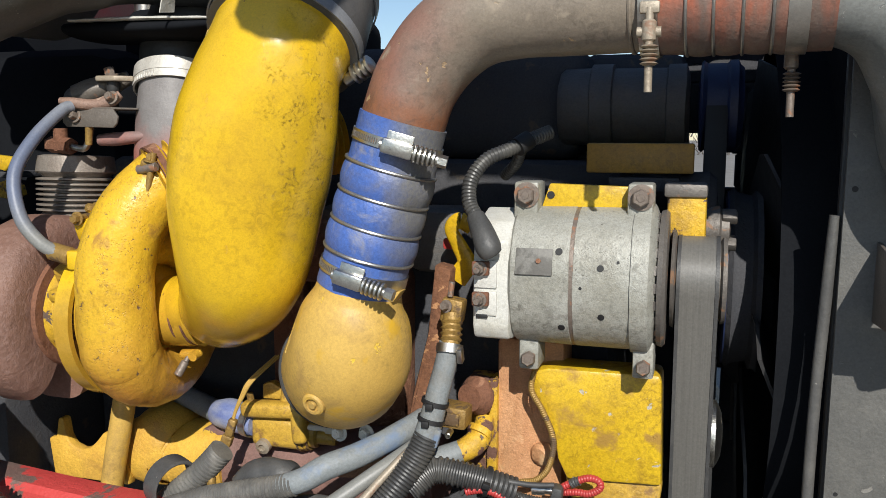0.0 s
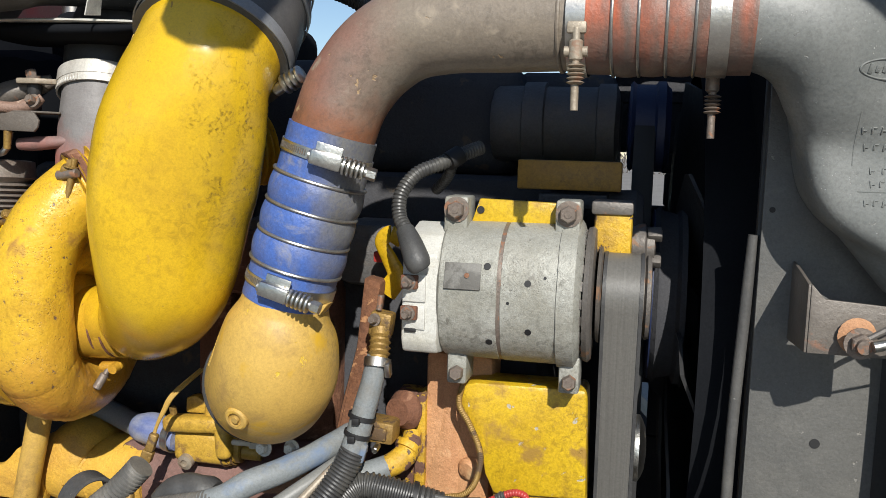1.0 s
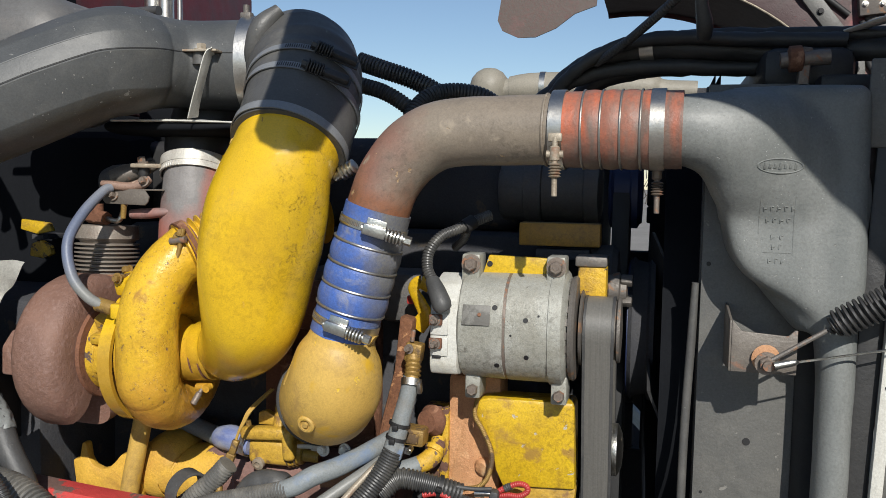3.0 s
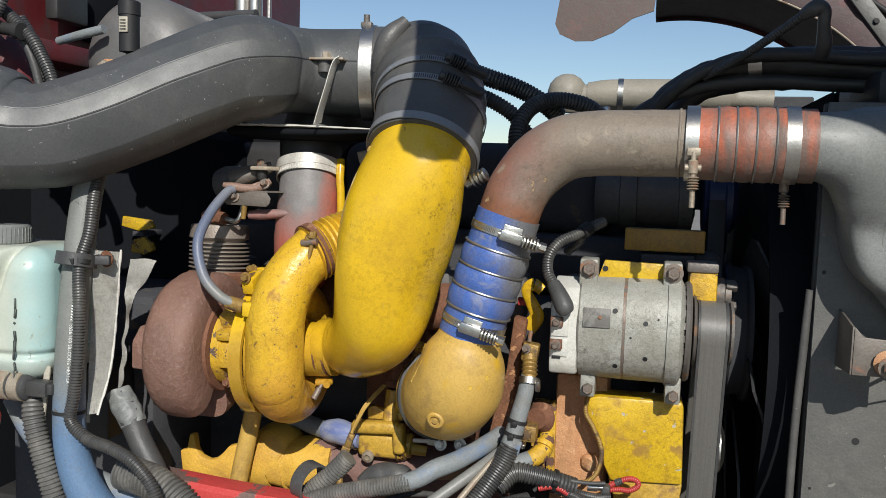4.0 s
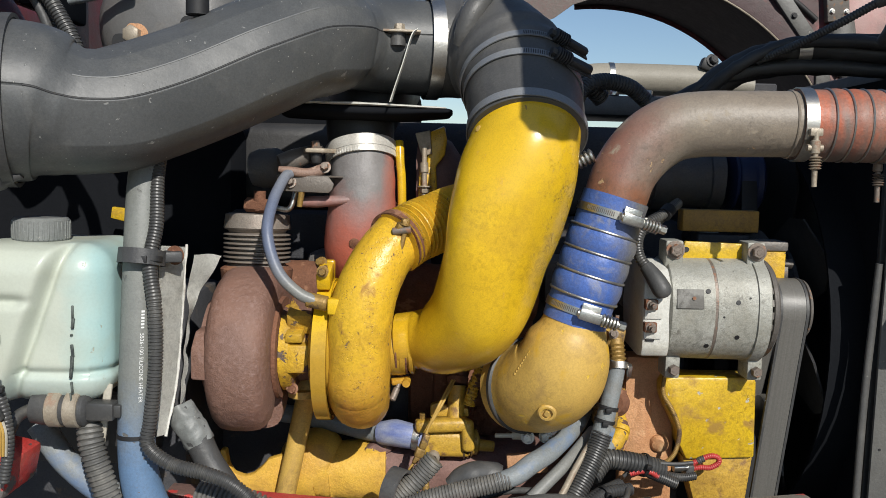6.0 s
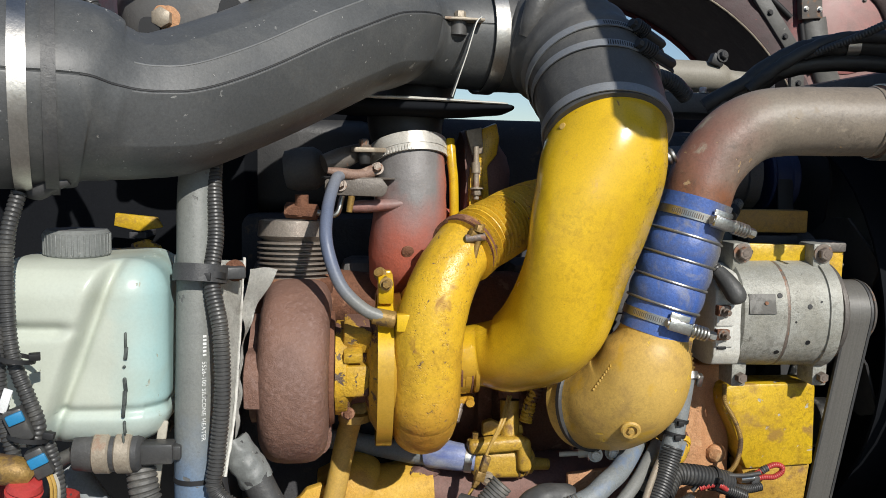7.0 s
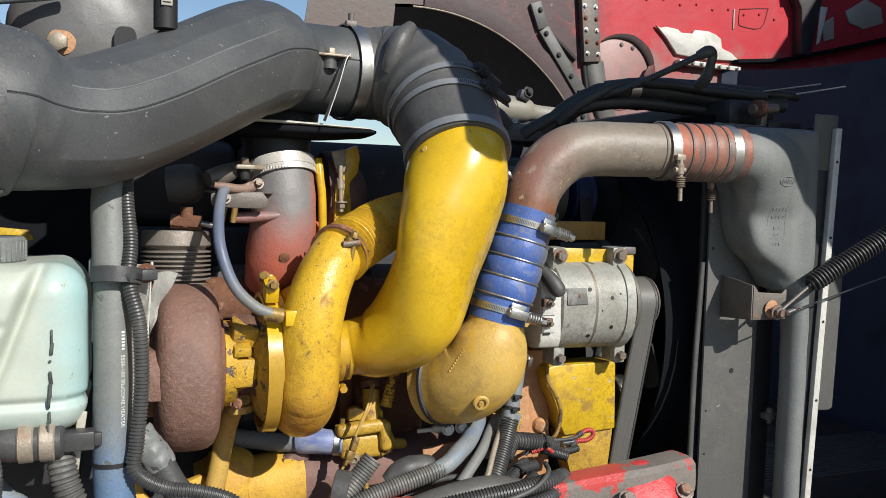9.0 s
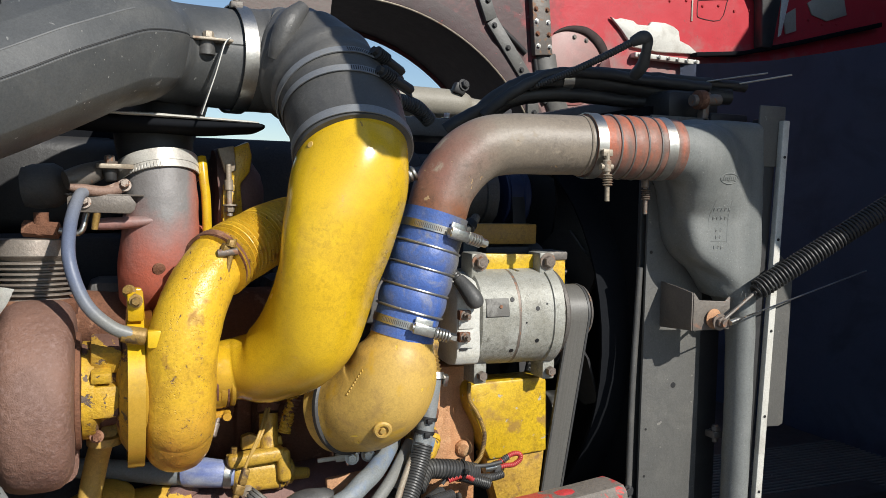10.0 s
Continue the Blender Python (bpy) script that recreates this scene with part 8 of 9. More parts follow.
lathe(bm, [(0, 0.016), (0.014, 0.016), (0.016, 0.012), (0.05, 0.012)], (-1.345, 1.10, 1.905), (-1, 0.1, 0.15), 16)
part("plug", bm, BLACK, loomtop)
pst = thing("chrome_stack", (-1.20, 1.62, 1.95), "bright chrome pipes beyond the canister", "pipe")
for x, r in ((-1.235, 0.022), (-1.20, 0.020), (-1.16, 0.006)):
    bm = B()
    cyl(bm, (x, 1.75, 1.70), (x, 1.75, 2.35), r, seg=24)
    part("tube", bm, STAINLESS, pst)
bm = B()
cyl(bm, (-1.30, 1.62, 2.03), (-1.12, 1.60, 2.03), 0.012, seg=12)
part("coupling", bm, RUBBER, pst)

# ---- pump with small hose below the intake ----
pump = thing("fuel_pump", (-0.734, 1.326, 1.066), "yellow cast fuel transfer pump with grimy wiring lead", "pump")
bm = B()
box(bm, (-0.686, 1.326, 1.119), (0.097, 0.062, 0.052), bevel=0.012, segs=3)
cyl(bm, (-0.734, 1.326, 1.119), (-0.745, 1.326, 1.119), 0.022, seg=20)
cyl(bm, (-0.64, 1.32, 1.119), (-0.625, 1.322, 1.119), 0.024, seg=20, chamfer=0.003)
dented(bm, 0.02, 0.0014)
part("body", bm, PUMPYEL, pump)
bm = B()
box(bm, (-0.694, 1.296, 1.158), (0.101, 0.030, 0.025), (0, -4, 0), 0.009, 3)
box(bm, (-0.645, 1.296, 1.139), (0.024, 0.030, 0.060), (0, -4, 0), 0.009, 3)
dented(bm, 0.02, 0.0010)
part("upper_block", bm, PUMPYEL, pump)
bm = B()
cyl(bm, (-0.669, 1.31, 1.162), (-0.667, 1.326, 1.227), 0.017, seg=22)
prism(bm, [(-0.718, 1.168), (-0.643, 1.171), (-0.646, 1.188), (-0.683, 1.188), (-0.702, 1.197), (-0.717, 1.192)], "y", 1.309, 1.326, 0.003)
part("outlet_neck", bm, PUMPYEL, pump)
for k in range(3):
    bm = B()
    ring_band(bm, (-0.651 + 0.007 * k, 1.322, 1.119), (1, 0, 0), 0.0305 - 0.002 * k, 0.003, 0.002, 32)
    part("joint_ring", bm, BRASS, pump)
bm = B()
lathe(bm, [(0, 0.012), (0.010, 0.012), (0.012, 0.006), (0.008, 0.005), (0.008, 0)], (-0.709, 1.299, 1.098), (0, -1, -0.2), 20)
part("plug", bm, TAN_STEEL, pump)
bm = B()
cyl(bm, (-0.627, 1.315, 1.115), (-0.595, 1.32, 1.111), 0.012, 0.010, 14)
part("nozzle", bm, PUMPYEL, pump)
bm = B()
lathe(bm, [(0, 0.019), (0.012, 0.021), (0.015, 0.018), (0.045, 0.018), (0.05, 0.024), (0.07, 0.024)], (-0.667, 1.328, 1.229), (0.05, 0.4, 0.9), 20)
part("upper_fitting", bm, RUST, pump)
bm = B()
cyl(bm, (-0.732, 1.299, 1.168), (-0.732, 1.296, 1.179), 0.0055, seg=8)
part("nut", bm, BRASS, pump)
lead = thing("pump_lead", (-0.751, 1.248, 1.098), "greasy yellowed wiring lead with connector", "cable")
for dx in (0.0, 0.005):
    bm = B()
    tube(bm, [(-0.678 + dx, 1.285, 1.247, 0.0022), (-0.697 + dx, 1.238, 1.220, 0.0024), (-0.709 + dx * 0.6, 1.232, 1.195, 0.0024), (-0.720 + 0, 1.232, 1.169, 0.0026), (-0.727 + dx * 0.5, 1.231, 1.145, 0.0028)], seg=8)
    part("wire", bm, YELWIRE, lead)
bm = B()
tube(bm, [(-0.732, 1.231, 1.13, 0.0030), (-0.743, 1.23, 1.108, 0.0030), (-0.753, 1.229, 1.09, 0.0030)], seg=8)
part("wire", bm, YELWIRE, lead)
bm = B()
tube(bm, [(-0.72, 1.166, 1.096, 0.0065), (-0.717, 1.162, 1.077, 0.0065), (-0.705, 1.158, 1.061, 0.0065), (-0.688, 1.154, 1.035, 0.0065)], seg=12)
part("sleeve", bm, BRASS, lead)
bm = B()
box(bm, (-0.725, 1.229, 1.148), (0.013, 0.012, 0.028), (0, 18, 10), 0.003)
box(bm, (-0.733, 1.229, 1.127), (0.017, 0.013, 0.018), (0, 18, 10), 0.003)
box(bm, (-0.739, 1.228, 1.115), (0.010, 0.009, 0.016), (0, 25, 10), 0.002)
part("connector", bm, BRASS, lead)
smh = thing("small_blue_hose", (-0.857, 1.345, 1.087), "small blue silicone hose with worm clamp at the pump", "hose")
bm = B()
tube(bm, [(-0.729, 1.308, 1.127, 0.020), (-0.754, 1.313, 1.13, 0.0245), (-0.786, 1.321, 1.131, 0.0255), (-0.811, 1.334, 1.127, 0.022)], seg=24)
dented(bm, 0.03, 0.002)
part("tube", bm, BLUE_PALE, smh)
bm = B()
tube(bm, [(-0.805, 1.334, 1.124, 0.0185), (-0.857, 1.366, 1.123, 0.0185), (-0.941, 1.402, 1.129, 0.018), (-1.046, 1.418, 1.139, 0.018)], seg=20)
part("inner_hose", bm, GREYHOSE, smh, "pale grey-blue inner hose")
bm = B()
ring_band(bm, (-0.74, 1.31, 1.128), (1, -0.2, -0.1), 0.0235, 0.013, 0.0015, 32)
part("clamp", bm, STAINLESS, smh)
bm = B()
box(bm, (-0.74, 1.302, 1.154), (0.010, 0.022, 0.009), bevel=0.002)
cyl(bm, (-0.74, 1.305, 1.152), (-0.74, 1.302, 1.164), 0.005, seg=8)
part("clamp_screw", bm, BRASS, smh)
bm = B()
P = [(-0.60, 1.285, 1.335), (-0.615, 1.288, 1.29), (-0.635, 1.29, 1.24), (-0.645, 1.29, 1.20)]
loom(bm, P, 0.012, pitch=0.007, seg=14)
single("yellow_ribbed_line", bm, YELLOW_RUST, "ribbed line overpainted yellow behind the elbow", "hose")

# coolant casting right of the elbow
rbar = thing("coolant_casting", (-0.44, 1.3, 1.1), "rusty brown casting and flange behind the yellow elbow", "casting")
bm = B()
prism(bm, [(-0.425, 1.40), (-0.40, 1.395), (-0.412, 1.30), (-0.425, 1.20), (-0.44, 1.10), (-0.48, 1.10), (-0.458, 1.20), (-0.436, 1.30)], "y", 1.285, 1.32, 0.004)
dented(bm, 0.02, 0.003)
part("web", bm, RUST_ORANGE, rbar)
bm = B()
box(bm, (-0.295, 1.367, 1.14), (0.10, 0.06, 0.30), bevel=0.01)
lathe(bm, [(0, 0.018), (0.012, 0.017), (0.017, 0.012), (0.018, 0)], (-0.272, 1.340, 1.122), (-0.35, -0.9, -0.1), 24)
tube(bm, [(-0.312, 1.347, 1.25, 0.010, 0.022), (-0.306, 1.346, 1.18, 0.012, 0.022), (-0.315, 1.346, 1.10, 0.014, 0.03), (-0.32, 1.345, 1.03, 0.014, 0.03)], seg=20, ref=(0, 1, 0))
dented(bm, 0.04, 0.003)
part("water_jacket", bm, CASTORANGE, rbar, "bare pale rusty casting")
bm = B()
box(bm, (-0.350, 1.355, 1.150), (0.016, 0.05, 0.15), bevel=0.003)
box(bm, (-0.374, 1.362, 1.150), (0.034, 0.045, 0.15), bevel=0.004)
dented(bm, 0.012, 0.0012)
part("gasket_flange", bm, YELLOW_RUST, rbar)
tee = thing("brass_valve", (-0.39, 1.27, 1.18), "grimy brass drain valve and elbow fittings", "valve")
bm = B()
box(bm, (-0.392, 1.282, 1.186), (0.042, 0.040, 0.032), (0, 4, 0), 0.005)
box(bm, (-0.392, 1.260, 1.186), (0.024, 0.006, 0.018), (0, 4, 0), 0.002)
dented(bm, 0.012, 0.0012)
body_ = part("body", bm, BRASS, tee)
bm = B()
cyl(bm, (-0.393, 1.264, 1.168), (-0.393, 1.246, 1.166), 0.0045, seg=12, chamfer=0.001)
part("pin", bm, STEEL, body_, "bare steel pin")
bm = B()
tube(bm, [(-0.357, 1.318, 1.172, 0.013), (-0.357, 1.302, 1.156, 0.0165), (-0.368, 1.286, 1.141, 0.0175), (-0.386, 1.274, 1.133, 0.016)], seg=20)
lathe(bm, [(0, 0.0185), (0.006, 0.0195), (0.010, 0.0185)], (-0.358, 1.302, 1.160), (-0.3, -0.7, -0.7), 20)
dented(bm, 0.012, 0.001)
part("elbow", bm, YELLOW_RUST, tee, "elbow with flaking yellow paint")
bm = B()
tube(bm, [(-0.382, 1.277, 1.134, 0.0165), (-0.402, 1.262, 1.128, 0.0175), (-0.426, 1.245, 1.122, 0.017), (-0.455, 1.225, 1.110, 0.017)], seg=20)
part("hose_end", bm, GREYHOSE, tee, "dusty grey hose end")
bm = B()
lathe(bm, [(0, 0.012), (0.004, 0.027), (0.008, 0.029), (0.014, 0.027), (0.020, 0.022), (0.028, 0.020)], (-0.366, 1.322, 1.206), (-0.35, -0.93, 0.05), 28)
dented(bm, 0.015, 0.0015)
part("flange", bm, RUST, tee)
upf = thing("hose_fitting", (-0.385, 1.24, 1.28), "brass hose barb with wing bolt and worm clamp", "fitting")
bm = B()
box(bm, (-0.386, 1.25, 1.345), (0.03, 0.026, 0.034), (0, 8, 0), 0.004)
cyl(bm, (-0.386, 1.245, 1.34), (-0.384, 1.228, 1.300), 0.0135, 0.0125, 18)
for k in range(4):
    lathe(bm, [(0, 0.013), (0.002, 0.0155), (0.005, 0.013)], (-0.3855 + 0.0005 * k, 1.241 - 0.003 * k, 1.331 - 0.007 * k), (0.05, -0.4, -0.9), 18)
part("barb", bm, BRASS, upf)
bm = B()
hexhead(bm, (-0.392, 1.236, 1.352), (-0.2, -1, 0.2), 0.006, 0.01)
cyl(bm, (-0.388, 1.24, 1.365), (-0.386, 1.242, 1.385), 0.004, seg=8)
part("screw", bm, BOLT, upf)
bm = B()
ring_band(bm, (-0.3838, 1.2245, 1.297), (0.0, -0.35, -0.93), 0.0165, 0.012, 0.0015, 28)
box(bm, (-0.366, 1.215, 1.292), (0.008, 0.012, 0.022), (20, 0, 0), 0.002)
part("clamp", bm, STAINLESS, upf)
yl = thing("yellow_hook_bracket", (-0.39, 1.32, 1.37), "curled yellow lifting bracket beside the alternator", "bracket")
bm = B()
tube(bm, [(-0.375, 1.30, 1.452, 0.010, 0.004), (-0.392, 1.30, 1.462, 0.012, 0.004), (-0.405, 1.30, 1.450, 0.010, 0.004), (-0.394, 1.305, 1.425, 0.012, 0.004), (-0.385, 1.31, 1.40, 0.014, 0.004), (-0.402, 1.315, 1.375, 0.016, 0.004)], ref=(1, 0, 0), seg=14)
part("hook", bm, YELLOW, yl)
bm = B()
box(bm, (-0.415, 1.33, 1.425), (0.02, 0.012, 0.016), bevel=0.003)
part("red_plug", bm, REDPL, yl)

# ---- hoses across the bottom ----
th = thing("coolant_hose", (-0.39, 1.15, 1.1), "grey rubber coolant hose running into black conduit", "hose")
bm = B()
tube(bm, [(-0.384, 1.226, 1.305, 0.0145), (-0.390, 1.222, 1.270, 0.0150), (-0.398, 1.217, 1.235, 0.0158), (-0.405, 1.214, 1.203, 0.0165), (-0.412, 1.210, 1.176, 0.0175), (-0.415, 1.208, 1.165, 0.0175)], seg=24)
part("tube", bm, GREYHOSE, th)
bm = B()
box(bm, (-0.396, 1.204, 1.178), (0.010, 0.008, 0.026), (0, 15, 0), 0.002)
part("sleeve_end", bm, GREYHOSE, th)
bm = B()
loom(bm, [(-0.410, 1.209, 1.178), (-0.418, 1.202, 1.158), (-0.428, 1.192, 1.138), (-0.444, 1.175, 1.112), (-0.464, 1.155, 1.082), (-0.485, 1.135, 1.05)], 0.0185, pitch=0.0052, depth=0.10, seg=20)
part("conduit", bm, LOOM, th)
for x, y, z in ((-0.401, 1.216, 1.224), (-0.406, 1.214, 1.200)):
    bm = B()
    ring_band(bm, (x, y, z), (0.22, 0.12, 0.96), 0.0172, 0.006, 0.0018, 26)
    box(bm, (x - 0.002, y - 0.019, z - 0.001), (0.010, 0.008, 0.009), bevel=0.001)
    part("tie", bm, INK, th)
gh = thing("return_hose", (-0.5, 1.08, 1.1), "faded blue-grey rubber hose curving under the elbow", "hose")
bm = B()
tube(bm, [(-0.425, 1.325, 1.185, 0.0165), (-0.449, 1.274, 1.168, 0.0168), (-0.50, 1.200, 1.147, 0.017), (-0.538, 1.162, 1.136, 0.0172), (-0.566, 1.148, 1.120, 0.0165), (-0.600, 1.143, 1.108, 0.015)], seg=24)
part("tube", bm, GREYHOSE, gh)
bm = B()
loom(bm, [(-0.577, 1.145, 1.114), (-0.611, 1.142, 1.105), (-0.648, 1.140, 1.096), (-0.687, 1.138, 1.086), (-0.725, 1.135, 1.075), (-0.80, 1.125, 1.045), (-0.88, 1.11, 1.0)], 0.0165, pitch=0.0056, depth=0.10, seg=20)
part("conduit", bm, LOOM_DUSTY, gh)
bm = B()
lathe(bm, [(-0.013, 0.031), (0.013, 0.031), (0.0145, 0.033), (0.013, 0.0365), (-0.013, 0.0365), (-0.0145, 0.033)], (-0.770, 1.143, 1.092), (1, -0.42, -0.15), 40, closed=True)
single("saddle_clamp", bm, RUBBER, "grey saddle clamp ring round the conduit", "clamp")
bm = B()
tube(bm, [(-0.678, 1.170, 1.090, 0.014), (-0.658, 1.170, 1.102, 0.021), (-0.630, 1.170, 1.110, 0.024), (-0.604, 1.168, 1.110, 0.024), (-0.590, 1.166, 1.108, 0.021)], seg=22)
dented(bm, 0.02, 0.003)
single("rubber_boot", bm, RUBBER, "dusty black rubber boot among the hoses", "boot")
bm = B()
loom(bm, [(-0.705, 1.172, 1.136), (-0.725, 1.168, 1.113), (-0.748, 1.160, 1.090), (-0.775, 1.150, 1.066), (-0.81, 1.135, 1.035)], 0.0185, pitch=0.0062, depth=0.10, seg=18)
single("coarse_conduit", bm, LOOM_DUSTY, "thick black corrugated conduit below the pump", "conduit")
bm = B()
tube(bm, [(-0.41, 1.225, 1.17, 0.0055), (-0.432, 1.205, 1.158, 0.0055), (-0.458, 1.175, 1.130, 0.0055), (-0.49, 1.135, 1.09, 0.006), (-0.53, 1.10, 1.04, 0.006)], seg=12)
single("cloth_lead", bm, TAN_STEEL, "dusty tan taped lead between the hoses", "cable")
bm = B()
tube(bm, [(-0.415, 1.265, 1.165, 0.011), (-0.44, 1.235, 1.148, 0.011), (-0.48, 1.19, 1.122, 0.011), (-0.54, 1.145, 1.08, 0.011)], seg=16)
single("blue_return_hose", bm, LINE, "blue hose in shade under the coolant hose", "hose")
bm = B()
tube(bm, [(-0.386, 1.137, 1.041, 0.0283), (-0.484, 1.127, 1.068, 0.0283), (-0.593, 1.121, 1.057, 0.0283), (-0.713, 1.116, 1.024, 0.0283), (-0.865, 1.105, 0.981, 0.0283)], seg=22)
single("grey_pipe", bm, BOOTRUB, "thick dusty grey hose along the frame", "hose")
bm = B()
loom(bm, [(-0.295, 1.235, 1.105), (-0.33, 1.225, 1.117), (-0.368, 1.218, 1.126), (-0.403, 1.212, 1.128), (-0.43, 1.19, 1.105)], 0.0185, pitch=0.0068, seg=18)
single("corrugated_conduit", bm, LOOM, "black corrugated conduit below the alternator bracket", "conduit")
bm = B()
loom(bm, [(-0.375, 1.205, 1.085), (-0.40, 1.185, 1.083), (-0.43, 1.16, 1.078), (-0.47, 1.13, 1.06)], 0.013, pitch=0.0055)
single("thin_conduit", bm, LOOM, "thin black conduit below the coolant hose", "conduit")
clut = thing("lower_harness", (-0.48, 1.10, 1.05), "tangle of dusty black conduits and taped leads under the elbow", "harness")
for P_, r_, kind_ in (([(-0.36, 1.19, 1.085), (-0.41, 1.165, 1.085), (-0.46, 1.13, 1.065), (-0.52, 1.11, 1.04)], 0.011, 1),
                      ([(-0.37, 1.17, 1.070), (-0.40, 1.15, 1.060), (-0.43, 1.12, 1.045), (-0.47, 1.09, 1.02)], 0.012, 1),
                      ([(-0.66, 1.085, 1.045), (-0.60, 1.072, 1.070), (-0.53, 1.062, 1.082), (-0.46, 1.058, 1.090), (-0.40, 1.066, 1.096), (-0.35, 1.09, 1.095)], 0.0165, 1),
                      ([(-0.62, 1.052, 1.035), (-0.55, 1.044, 1.052), (-0.48, 1.040, 1.064), (-0.41, 1.046, 1.074), (-0.36, 1.07, 1.080)], 0.0130, 1),
                      ([(-0.57, 1.048, 1.066), (-0.50, 1.036, 1.082), (-0.44, 1.038, 1.098), (-0.40, 1.06, 1.116), (-0.385, 1.10, 1.120)], 0.0048, 0),
                      ([(-0.366, 1.222, 1.096), (-0.348, 1.222, 1.114), (-0.316, 1.224, 1.121), (-0.272, 1.228, 1.119), (-0.240, 1.232, 1.121)], 0.0038, 0),
                      ([(-0.53, 1.17, 1.085), (-0.57, 1.18, 1.080), (-0.61, 1.18, 1.070), (-0.66, 1.17, 1.05)], 0.006, 0)):
    bm = B()
    if kind_:
        loom(bm, P_, r_, pitch=0.0060, seg=16)
        part("conduit", bm, LOOM, clut)
    else:
        tube(bm, [(*p, r_) for p in P_], seg=10)
        part("lead", bm, RUBBER, clut)
for p_, a_, r_ in (((-0.33, 1.225, 1.117), (-0.9, -0.2, 0.25), 0.0195), ((-0.41, 1.165, 1.085), (-0.8, -0.5, -0.2), 0.0125)):
    bm = B()
    ring_band(bm, p_, a_, r_, 0.006, 0.0018, 24)
    box(bm, Vector(p_) + Vector((0.004, -r_ - 0.003, 0.004)), (0.010, 0.008, 0.008), (10, 20, 15), 0.001)
    part("cable_tie", bm, INK, clut)
wires = thing("red_wire_bundle", (-0.26, 1.27, 1.08), "black and red corrugated wires with small connectors", "harness")
for P, m_, r in (([(-0.356, 1.215, 1.104), (-0.336, 1.213, 1.110), (-0.319, 1.214, 1.108), (-0.305, 1.22, 1.098)], REDPL, 0.0058),
                 ([(-0.240, 1.262, 1.088), (-0.236, 1.262, 1.104), (-0.218, 1.262, 1.116), (-0.199, 1.262, 1.124), (-0.185, 1.262, 1.121), (-0.184, 1.262, 1.111), (-0.198, 1.262, 1.102), (-0.216, 1.264, 1.101), (-0.236, 1.268, 1.096)], REDPL, 0.0052),
                 ([(-0.34, 1.24, 1.105), (-0.30, 1.235, 1.098), (-0.26, 1.24, 1.09), (-0.23, 1.245, 1.092)], LOOM, 0.008),
                 ([(-0.37, 1.22, 1.125), (-0.34, 1.22, 1.115), (-0.31, 1.225, 1.10), (-0.27, 1.22, 1.085)], LOOM, 0.011),
                 ([(-0.222, 1.2615, 1.113), (-0.217, 1.2615, 1.1165), (-0.211, 1.2615, 1.119)], RUBBER, 0.0066)):
    bm = B()
    loom(bm, P, r, pitch=0.0038, seg=12)
    part("wire", bm, m_, wires)
bm = B()
cyl(bm, (-0.272, 1.242, 1.108), (-0.255, 1.244, 1.108), 0.008, seg=12)
cyl(bm, (-0.255, 1.244, 1.108), (-0.245, 1.245, 1.108), 0.006, seg=12)
part("connector", bm, STEEL, wires)
bm = B()
box(bm, (-0.240, 1.255, 1.098), (0.016, 0.022, 0.026), (0, 5, 0), 0.004)
part("taped_joint", bm, RUBBER, wires)

beam = thing("red_cross_beam", (-0.5, 1.03, 1.0), "chipped red painted beam along the frame with bolted flange", "beam")
bm = B()
tube(bm, [(-1.15, 1.12, 1.062, 0.032, 0.032), (-0.90, 1.12, 1.045, 0.032, 0.032), (-0.72, 1.12, 1.040, 0.032, 0.032), (-0.50, 1.095, 1.045, 0.032, 0.032), (-0.32, 1.07, 1.068, 0.035, 0.035), (-0.20, 1.058, 1.080, 0.038, 0.038), (-0.092, 1.075, 1.084, 0.038, 0.038)], seg=20, ref=(0, 0, 1), power=5.0)
part("beam", bm, BEAM, beam)
bm = B()
lathe(bm, [(0, 0.062), (0.012, 0.065), (0.022, 0.057), (0.028, 0.05), (0.030, 0.03), (0.032, 0)], (-0.200, 1.035, 1.062), (-0.1, -0.75, 0.62), 36)
fl_ = part("flange", bm, CASTRED, beam, "red cast flange")
for p in ((-0.140, 1.000, 1.075), (-0.262, 1.005, 1.070)):
    bm = B()
    hexhead(bm, p, (-0.1, -0.7, 0.7), 0.012, 0.012)
    part("bolt", bm, BOLT, fl_)

# ---- things across the top of the engine ----
cross = thing("coolant_crossover_pipe", (-0.2, 2.0, 1.80), "dusty grey coolant pipe across the far side of the engine", "pipe")
bm = B()
tube(bm, [(-0.36, 2.0, 1.885, 0.034), (-0.30, 2.0, 1.887, 0.040), (-0.15, 2.0, 1.887, 0.041), (-0.02, 2.0, 1.885, 0.039), (0.02, 2.0, 1.88, 0.026), (0.10, 2.0, 1.875, 0.026)], seg=28)
part("tube", bm, TANPIPE, cross)
bm = B()
ring_band(bm, (-0.275, 2.0, 1.887), (1, 0, 0), 0.0405, 0.014, 0.002, 32)
part("clamp", bm, STEEL, cross)
bm = B()
lathe(bm, [(0, 0.030), (0.015, 0.042), (0.035, 0.050), (0.055, 0.052), (0.075, 0.046), (0.090, 0.034), (0.099, 0.018), (0.102, 0)], (-0.415, 2.0, 1.84), (0, 0, 1), 32)
cyl(bm, (-0.40, 2.0, 1.883), (-0.33, 2.0, 1.885), 0.030, seg=28)
part("dome_cap", bm, TANPIPE, cross)
bm = B()
box(bm, (-0.03, 1.97, 1.925), (0.035, 0.03, 0.03), (0, 20, 0), 0.006)
hexhead(bm, (-0.02, 1.96, 1.935), (0.3, -1, 0.3), 0.012, 0.012)
part("bolt_lug", bm, BLACK, cross)
top_cover = thing("head_cover_ledge", (-0.15, 1.9, 1.7), "dusty cast ledge with bolts along the engine top", "cover")
bm = B()
